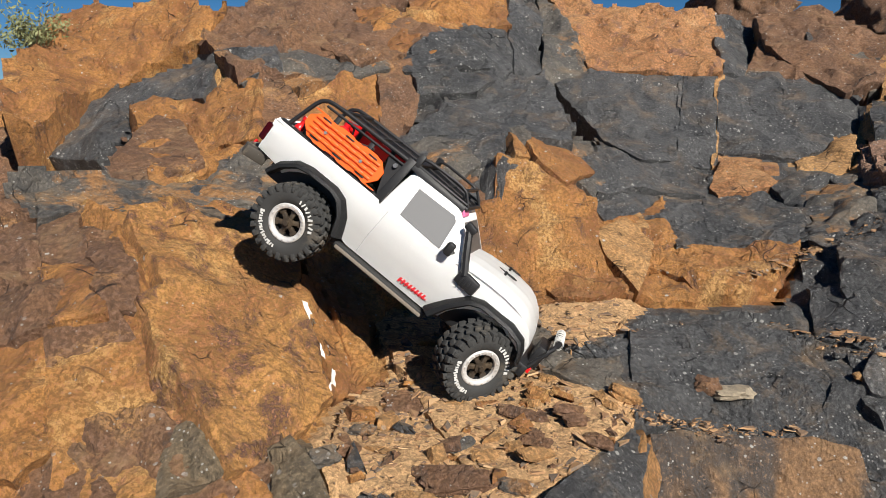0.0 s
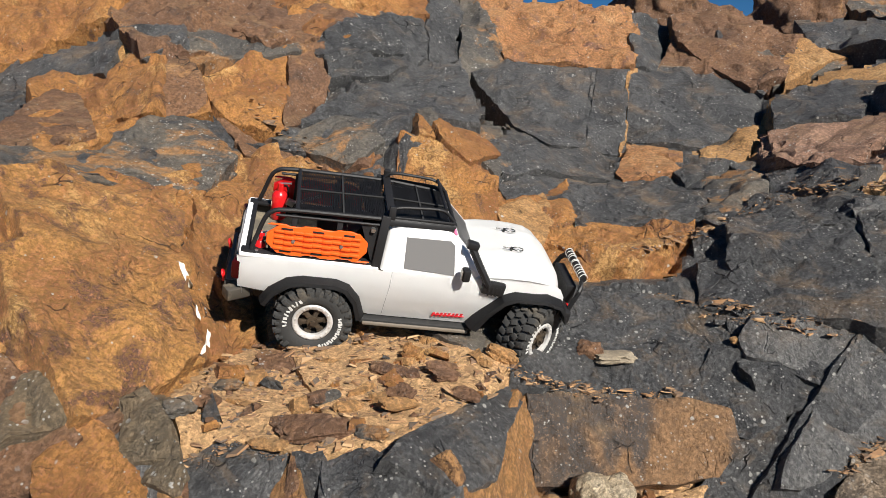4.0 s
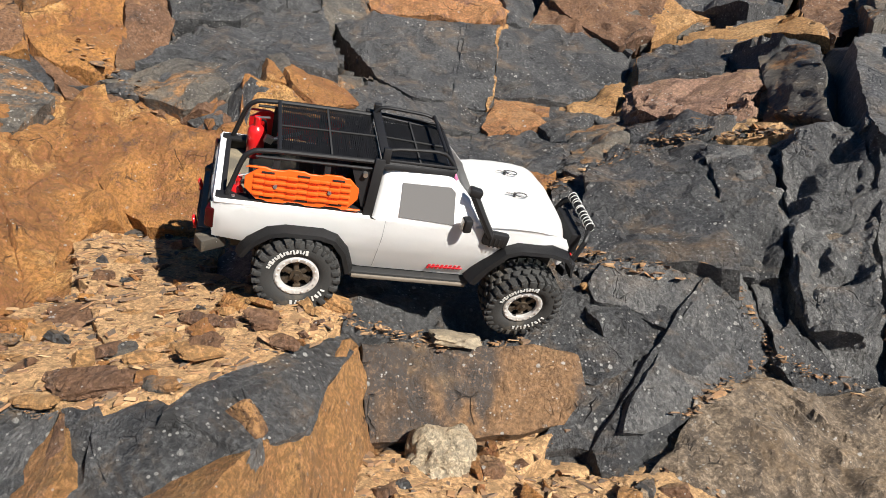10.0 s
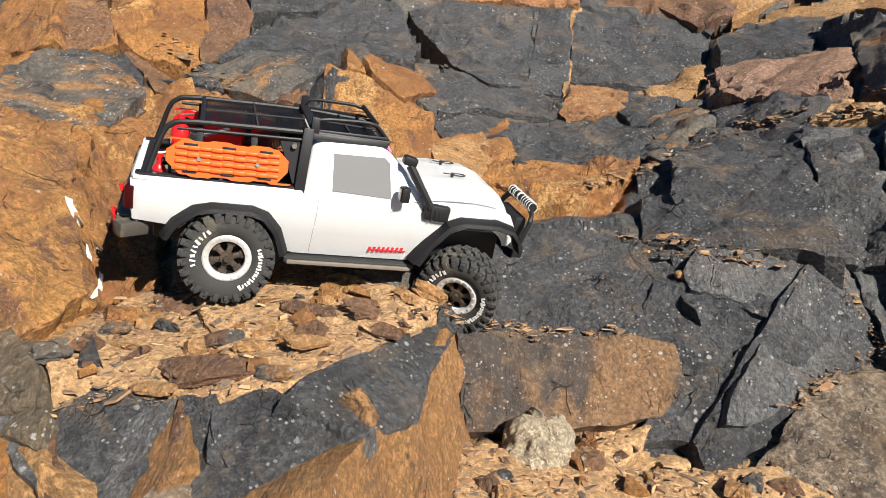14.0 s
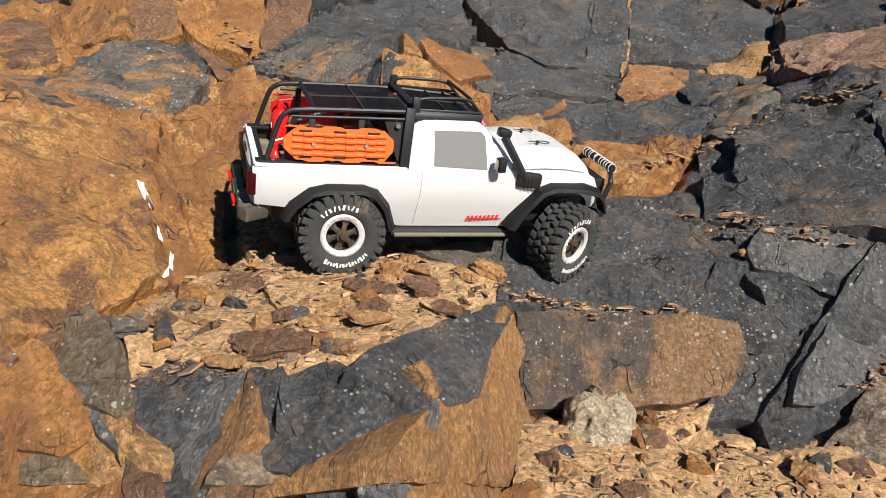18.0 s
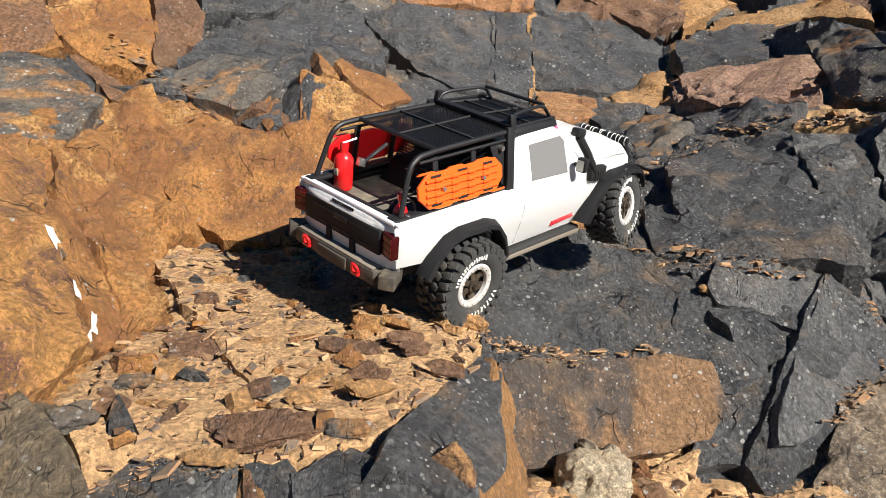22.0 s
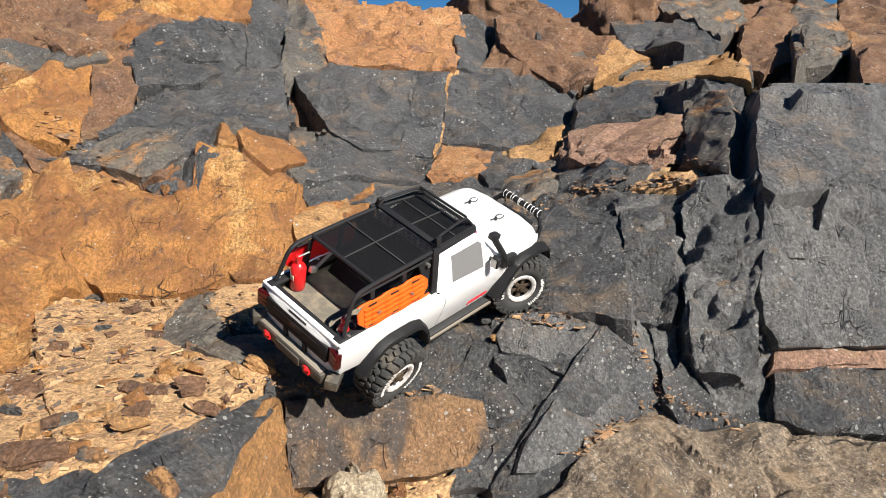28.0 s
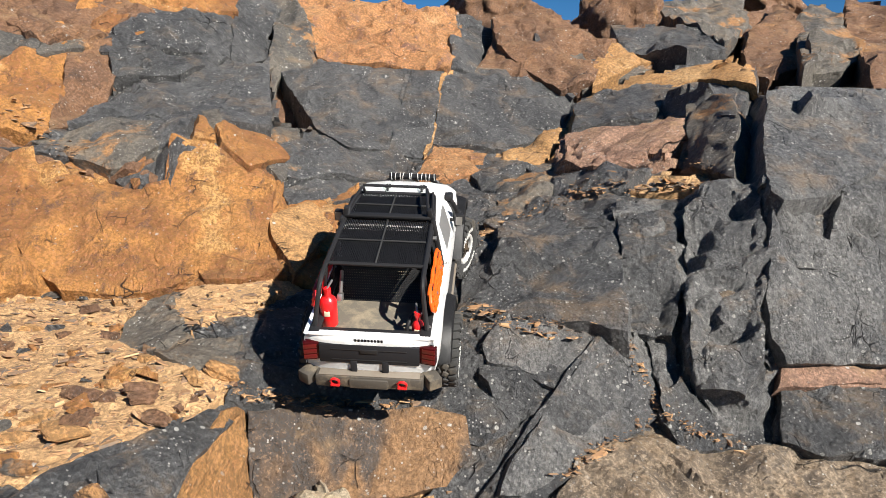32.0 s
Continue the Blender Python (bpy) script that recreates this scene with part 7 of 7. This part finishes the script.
# snorkel and mirrors
bm = bmesh.new()
add_box(bm, (0.115, -0.0960, 0.1430), (0.036, 0.012, 0.022), (0, 4, -3), 0.004)
add_tube(bm, [(0.106, -0.0985, 0.148), (0.086, -0.0935, 0.178), (0.072, -0.0860, 0.200)], 0.0058, 8)
add_box(bm, (0.071, -0.0850, 0.2060), (0.019, 0.014, 0.012), (0, 12, 0), 0.003)
for dx in (-0.009, -0.003, 0.003, 0.009):
    add_box(bm, (0.116 + dx, -0.1018, 0.1400), (0.0022, 0.0020, 0.0150), None, 0.0004)
add_box(bm, (0.089, -0.0975, 0.1760), (0.012, 0.0020, 0.0035), (0, 35, 0), 0.0004)
part("snorkel", bm, BLACK, truck, "black snorkel on the door pillar")
for s in (-1, 1):
    bm = bmesh.new()
    add_box(bm, (0.066, s * 0.1035, 0.166), (0.012, 0.015, 0.020), (0, 0, -s * 10), 0.003)
    add_tube(bm, [(0.072, s * 0.086, 0.162), (0.068, s * 0.100, 0.163)], 0.003)
    mirror = part("mirror", bm, BLACK, truck, "black door mirror")
    box_part("mirror_glass", (0.0595, s * 0.1035, 0.166), (0.001, 0.011, 0.015), STEEL, mirror, None, 0.0)
# red slanted decal bars on the doors
for s in (-1, 1):
    for k in range(8):
        x = 0.034 + 0.0062 * k
        prism_part("decal_bar", [(-0.0022, -0.0040), (0.0012, -0.0040), (0.0032, 0.0040), (-0.0002, 0.0040)], s * 0.001, RED_DECAL, truck, pose(x, s * (flank(x, 0.082) + 0.0002), 0.0815 + 0.0003 * k, -s * 10, 0, 0), "", 0.0)
    prism_part("decal_bar", [(-0.024, -0.0008), (0.026, -0.0008), (0.027, 0.0006), (-0.023, 0.0006)], s * 0.0012, RED_DECAL, truck, pose(0.057, s * (flank(0.05, 0.082) + 0.0004), 0.082, -s * 10, 0, 0), "", 0.0)
for s in (-1, 1):
    tube_part("door_seam", [(-0.040, s * (flank(0, 0.150) + 0.0004), 0.150), (-0.041, s * (flank(0, 0.125) + 0.0004), 0.125), (-0.043, s * (flank(0, 0.1) + 0.0004), 0.10), (-0.044, s * (flank(0, 0.072) + 0.0004), 0.072)], 0.0005, SEAM_GREY, truck, "", 6)


# the nose is short: draw in what lies ahead of the front hubs
for ob in [*truck.children, *rope.children]:
    if ob.name.startswith(("fender_flare", "axle")) or not ob.data:
        continue
    back = ob.matrix_basis.inverted()
    for v in ob.data.vertices:
        p = ob.matrix_basis @ v.co
        if p.x > 0.19:
            v.co = back @ Vector((0.19 + (p.x - 0.19) * 0.70, p.y, p.z))


# wheels: the outer face looks along -y
def lathe(bm, profile, count=48):
    rings = []
    for k in range(count):
        a = 2 * math.pi * k / count
        rings.append([bm.verts.new((r * math.cos(a), y, r * math.sin(a))) for y, r in profile])
    for k in range(count):
        p, q = rings[k], rings[(k + 1) % count]
        for i in range(len(profile) - 1):
            bm.faces.new((p[i], p[i + 1], q[i + 1], q[i]))


def wheel():
    hub = new("wheel")
    hub.parent = truck
    tagged(hub, "knobbly black tyre on a white ringed wheel")
    bm = bmesh.new()
    lathe(bm, [(-0.0185, 0.0290), (-0.0215, 0.0312), (-0.0240, 0.037), (-0.0247, 0.046), (-0.0225, 0.0520), (-0.017, 0.0542), (0.0, 0.0548), (0.017, 0.0542), (0.0225, 0.0520), (0.0245, 0.046), (0.0235, 0.038), (0.0205, 0.0325)])
    for k in range(26):
        a = 2 * math.pi * k / 26
        for y, da, sx, sy, tw in ((-0.0175, 0.0, 0.0088, 0.0120, 18), (-0.0058, 0.10, 0.0080, 0.0095, -24), (0.0058, 0.02, 0.0080, 0.0095, 24), (0.0175, 0.12, 0.0088, 0.0120, -18)):
            b2 = bmesh.new()
            add_box(b2, (0, 0, 0), (sx, sy, 0.0062), (0, 0, tw), 0.0007)
            turn = Matrix.Rotation(-(a + da) + math.pi / 2, 4, "Y")
            b2.transform(turn @ Matrix.Translation((0, y, 0.0560 - 0.0012 * (abs(y) > 0.01))))
            me = bpy.data.meshes.new("lug")
            b2.to_mesh(me)
            b2.free()
            bm.from_mesh(me)
            bpy.data.meshes.remove(me)
        for y in (-0.0238, 0.0238):
            b2 = bmesh.new()
            add_box(b2, (0, 0, 0), (0.0066 if k % 2 else 0.0045, 0.0036, 0.0095 if k % 2 else 0.0065), None, 0.0006)
            b2.transform(Matrix.Rotation(-a + math.pi / 2, 4, "Y") @ Matrix.Translation((0, y, 0.0508)))
            me = bpy.data.meshes.new("lug")
            b2.to_mesh(me)
            b2.free()
            bm.from_mesh(me)
            bpy.data.meshes.remove(me)
    part("tyre", bm, RUBBER, hub, "dusty black knobbly tyre", 35)
    bm = bmesh.new()
    lathe(bm, [(-0.0160, 0.0212), (-0.0206, 0.0218), (-0.0216, 0.0232), (-0.0222, 0.0278), (-0.0210, 0.0296), (-0.0180, 0.0300)])
    for k in range(16):
        a = 2 * math.pi * k / 16
        add_tube(bm, [(0.0256 * math.cos(a), -0.0212, 0.0256 * math.sin(a)), (0.0256 * math.cos(a), -0.0232, 0.0256 * math.sin(a))], 0.0013, 6)
    part("rim", bm, RIM_WHITE, hub, "grey white beadlock ring with bolts", 35)
    bm = bmesh.new()
    lathe(bm, [(-0.0175, 0.0214), (-0.006, 0.0200), (-0.004, 0.006), (-0.004, 0.0001)])
    lathe(bm, [(0.0200, 0.0330), (0.012, 0.026), (0.010, 0.0001)])
    part("barrel", bm, BLACK, hub)
    for k in range(6):
        b2 = bmesh.new()
        add_box(b2, (0, 0, 0), (0.0070, 0.0060, 0.0150), (-9, 0, 0), 0.0012)
        add_box(b2, (0, -0.0005, 0.0050), (0.0105, 0.0045, 0.0050), (-9, 0, 0), 0.0010)
        b2.transform(Matrix.Rotation(2 * math.pi * k / 6, 4, "Y") @ Matrix.Translation((0, -0.0140, 0.0130)))
        part("spoke", b2, SPOKE, hub, "dusty bronze spoke")
    bm = bmesh.new()
    add_tube(bm, [(0, -0.012, 0), (0, -0.0205, 0)], 0.0085, 16)
    add_tube(bm, [(0, -0.0205, 0), (0, -0.0250, 0)], 0.0042, 6)
    part("wheel_nut", bm, SPOKE, hub, "dusty bronze wheel nut")
    for mid, bars in ((1.0, 9), (4.1, 15)):
        for k in range(bars):
            a = mid + (k - bars / 2) * (0.150 if bars == 9 else 0.105)
            b2 = bmesh.new()
            add_box(b2, (0, 0, 0), (0.0022 if k % 3 else 0.0034, 0.0014, (0.0072 if k % 2 else 0.0058) if bars == 9 else (0.0048 if k % 4 else 0.0066)), (0, 16 if k % 2 else -10, 0), 0.0)
            b2.transform(Matrix.Rotation(-a + math.pi / 2, 4, "Y") @ Matrix.Translation((0, -0.0246, 0.0402)))
            part("sidewall_mark", b2, LETTER_WHITE, hub)
    return hub


front_right = wheel()
WHEELS = [(front_right, FRONT_X, -1), (copy_thing(front_right, pose(0, 0, 0)), FRONT_X, 1), (copy_thing(front_right, pose(0, 0, 0)), REAR_X, -1), (copy_thing(front_right, pose(0, 0, 0)), REAR_X, 1)]


TRUCK_WAY = [
    (0.0, -0.3851, 1.1611, 0.4081, -5.70, 37.05, -9.93),
    (0.5, -0.3388, 1.1601, 0.3879, -2.86, 27.87, -8.70),
    (1.0, -0.3256, 1.1592, 0.3817, -1.30, 25.04, -7.67),
    (1.5, -0.2944, 1.1739, 0.3658, 3.84, 19.00, -4.37),
    (2.0, -0.2411, 1.2008, 0.3354, 10.54, 11.19, 2.51),
    (2.5, -0.1896, 1.2163, 0.3116, 19.74, 7.01, 10.10),
    (3.0, -0.1572, 1.2164, 0.2999, 21.17, 7.39, 11.55),
    (3.5, -0.1573, 1.2179, 0.2998, 21.69, 7.53, 12.12),
    (5.5, -0.0831, 1.2181, 0.3035, 21.51, 4.56, 12.74),
    (6.0, -0.0472, 1.2138, 0.3029, 22.06, 4.74, 12.06),
    (6.5, -0.0279, 1.2087, 0.3050, 22.84, 5.54, 11.55),
    (7.0, -0.0212, 1.2108, 0.3059, 23.21, 5.83, 11.48),
    (7.5, -0.0074, 1.2102, 0.3044, 22.46, 6.14, 11.07),
    (8.0, 0.0429, 1.2064, 0.3102, 27.71, 8.46, 10.25),
    (8.5, 0.0741, 1.2078, 0.3120, 28.13, 7.32, 10.58),
    (9.0, 0.0811, 1.2083, 0.3107, 27.10, 6.79, 10.32),
    (9.5, 0.0857, 1.2082, 0.3102, 26.75, 6.22, 9.85),
    (10.0, 0.0901, 1.2043, 0.3083, 26.65, 6.52, 8.60),
    (10.5, 0.0928, 1.2027, 0.3093, 27.09, 6.44, 8.06),
    (11.0, 0.0932, 1.2021, 0.3086, 26.66, 6.36, 8.15),
    (11.5, 0.0718, 1.2026, 0.3109, 27.73, 7.32, 9.61),
    (12.0, 0.0416, 1.1893, 0.3065, 25.83, 8.37, 9.99),
    (12.5, 0.0025, 1.1874, 0.3000, 21.48, 8.88, 11.46),
    (13.0, -0.0433, 1.1782, 0.2941, 17.30, 8.71, 12.73),
    (13.5, -0.0916, 1.1667, 0.2910, 14.22, 8.24, 15.12),
    (14.0, -0.1323, 1.1518, 0.2934, 12.08, 6.80, 15.14),
    (14.5, -0.1391, 1.1498, 0.2946, 12.45, 6.59, 16.74),
    (15.0, -0.1536, 1.1472, 0.3006, 10.64, 5.55, 17.46),
    (15.5, -0.1960, 1.1317, 0.3065, 6.28, 4.78, 20.45),
    (17.5, -0.1349, 1.1888, 0.2911, 14.34, 6.36, 19.39),
    (18.0, -0.0860, 1.2044, 0.2994, 14.24, 3.97, 20.24),
    (18.5, -0.0442, 1.2134, 0.3049, 15.87, 1.37, 21.30),
    (19.0, -0.0298, 1.2077, 0.3113, 12.20, -1.81, 28.28),
    (19.5, -0.0050, 1.2229, 0.3207, 14.05, -4.60, 33.93),
    (20.0, -0.0008, 1.2269, 0.3187, 13.04, -4.48, 35.69),
    (20.5, 0.0076, 1.2295, 0.3184, 10.99, -4.81, 35.60),
    (21.0, 0.0259, 1.2403, 0.3214, 12.15, -5.50, 36.34),
    (21.5, 0.0406, 1.2464, 0.3250, 13.13, -6.16, 35.90),
    (22.0, 0.0708, 1.2569, 0.3295, 14.24, -7.73, 35.05),
    (22.5, 0.1266, 1.3040, 0.3263, 24.93, -14.99, 33.85),
    (23.0, 0.1663, 1.3218, 0.3182, 19.77, -11.25, 36.55),
    (23.5, 0.2026, 1.3449, 0.3172, 13.26, -7.02, 38.54),
    (24.0, 0.2403, 1.3285, 0.3193, 12.98, -5.50, 34.06),
    (24.5, 0.2862, 1.3135, 0.3169, 21.26, -9.82, 34.31),
    (25.0, 0.2882, 1.3085, 0.3196, 23.32, -9.56, 34.40),
    (25.5, 0.2983, 1.3091, 0.3197, 24.77, -10.30, 34.06),
    (27.5, 0.2849, 1.2795, 0.3239, 25.46, -10.59, 36.92),
    (28.0, 0.2625, 1.2400, 0.3159, 25.64, -13.79, 40.13),
    (28.5, 0.2444, 1.2443, 0.3097, 19.25, -15.31, 44.65),
    (29.0, 0.2883, 1.2824, 0.3155, 22.22, -15.03, 47.70),
    (29.5, 0.3198, 1.3174, 0.3374, 22.91, -19.83, 51.52),
    (30.0, 0.3124, 1.3436, 0.3433, 19.91, -27.09, 66.72),
    (30.5, 0.2800, 1.3524, 0.3204, 2.93, -20.74, 82.33),
    (31.0, 0.2832, 1.3450, 0.3127, -0.67, -19.30, 83.79),
    (31.5, 0.2825, 1.3430, 0.3129, -1.25, -18.16, 82.52),
    (32.0, 0.2762, 1.3034, 0.3092, 0.71, -21.32, 79.70),
]


# ---- what moves ----
# steering to the left, in degrees
STEER = [(0.0, 38), (1.0, 38), (2.0, 40), (3.0, 40), (5.5, 38), (7.0, 40), (8.0, 40), (9.0, 36), (9.5, 20), (10.0, 2), (10.5, -16), (11.0, -29), (13.0, -30), (14.0, -30), (15.0, -36), (15.5, -19), (17.5, 22), (18.0, 27), (18.5, 36), (19.0, 32), (19.5, 25), (20.0, 24), (20.5, -5), (21.0, -5), (21.5, 0), (22.0, 10), (22.5, 30), (23.0, 36), (24.0, 34), (25.5, 30), (27.0, -20), (27.5, -31), (28.0, -26), (28.5, 20), (29.2, 34), (29.6, 30), (30.2, 10), (30.6, -20), (31.0, -22), (32.0, -18)]
# height of the right hubs above the shell's own ground, in millimetres: front, rear
HUBS = [(0.0, 61, 46), (1.0, 62, 32), (2.0, 68, 36), (2.5, 68, 53), (3.0, 65, 60), (6.0, 60, 67), (7.0, 62, 66), (8.0, 62, 65), (9.0, 56, 68), (10.0, 44, 62), (11.0, 42, 65), (12.0, 46, 67), (13.0, 40, 66), (14.0, 34, 64), (15.0, 37, 64), (15.5, 34, 62), (17.5, 51, 64), (18.5, 48, 63), (19.0, 56, 62), (19.5, 70, 56), (20.0, 65, 54), (20.5, 66, 56), (21.0, 71, 53), (22.0, 76, 53), (22.5, 72, 48), (24.0, 66, 38), (25.0, 64, 41), (27.5, 66, 39), (28.5, 60, 42), (30.0, 55, 48), (32.0, 50, 52)]


def motions():
    way = [(t, pose(x, y, z, rx, ry, rz)) for t, x, y, z, rx, ry, rz in TRUCK_WAY]
    walk(truck, way)
    for ob, rows in ((tipping_stone, STONE_WAY), (thrown_chunk, CHUNK_WAY), (thrown_chip, CHIP_WAY), (thrown_shard, SHARD_WAY)):
        walk(ob, [(t, pose(x, y, z, rx, ry, rz)) for t, x, y, z, rx, ry, rz in rows])
    gone, path = 0.0, [(way[0][0], 0.0)]
    for (t0, a), (t1, b) in zip(way, way[1:]):
        d = b.translation - a.translation
        gone += d.dot((a.to_3x3() @ Vector((1, 0, 0)) + b.to_3x3() @ Vector((1, 0, 0))) / 2)
        path.append((t1, gone))
    times = [i * 0.25 for i in range(129)]
    def lean(t, hx):
        """Height of the right hub and tilt of the axle, in metres and degrees."""
        z = float(np.interp(t, [p[0] for p in HUBS], [p[1 if hx > 0 else 2] for p in HUBS])) / 1000
        return z, math.degrees(math.atan2(HUB_Z - z, HUB_Y))

    for ob, hx in AXLES:
        walk(ob, [(t, pose(hx, 0, HUB_Z, lean(t, hx)[1], 0, 0)) for t in times])
    for ob, hx, side in WHEELS:
        rows = []
        for t in times:
            roll = float(np.interp(t, [p[0] for p in path], [p[1] for p in path])) / TYRE_R
            steer = float(np.interp(t, [p[0] for p in STEER], [p[1] for p in STEER])) if hx > 0 else 0.0
            z, tilt = lean(t, hx)
            if side > 0:
                z = 2 * HUB_Z - z
            m = pose(hx - side * 0.022 * math.sin(radians(steer)), side * HUB_Y, z, tilt, 0, 0) @ pose(0, 0, 0, 0, 0, steer)
            m = m @ (pose(0, 0, 0, 0, 0, 180) @ Matrix.Rotation(-roll, 4, "Y") if side > 0 else Matrix.Rotation(roll, 4, "Y"))
            rows.append((t, m))
        walk(ob, rows)


motions()
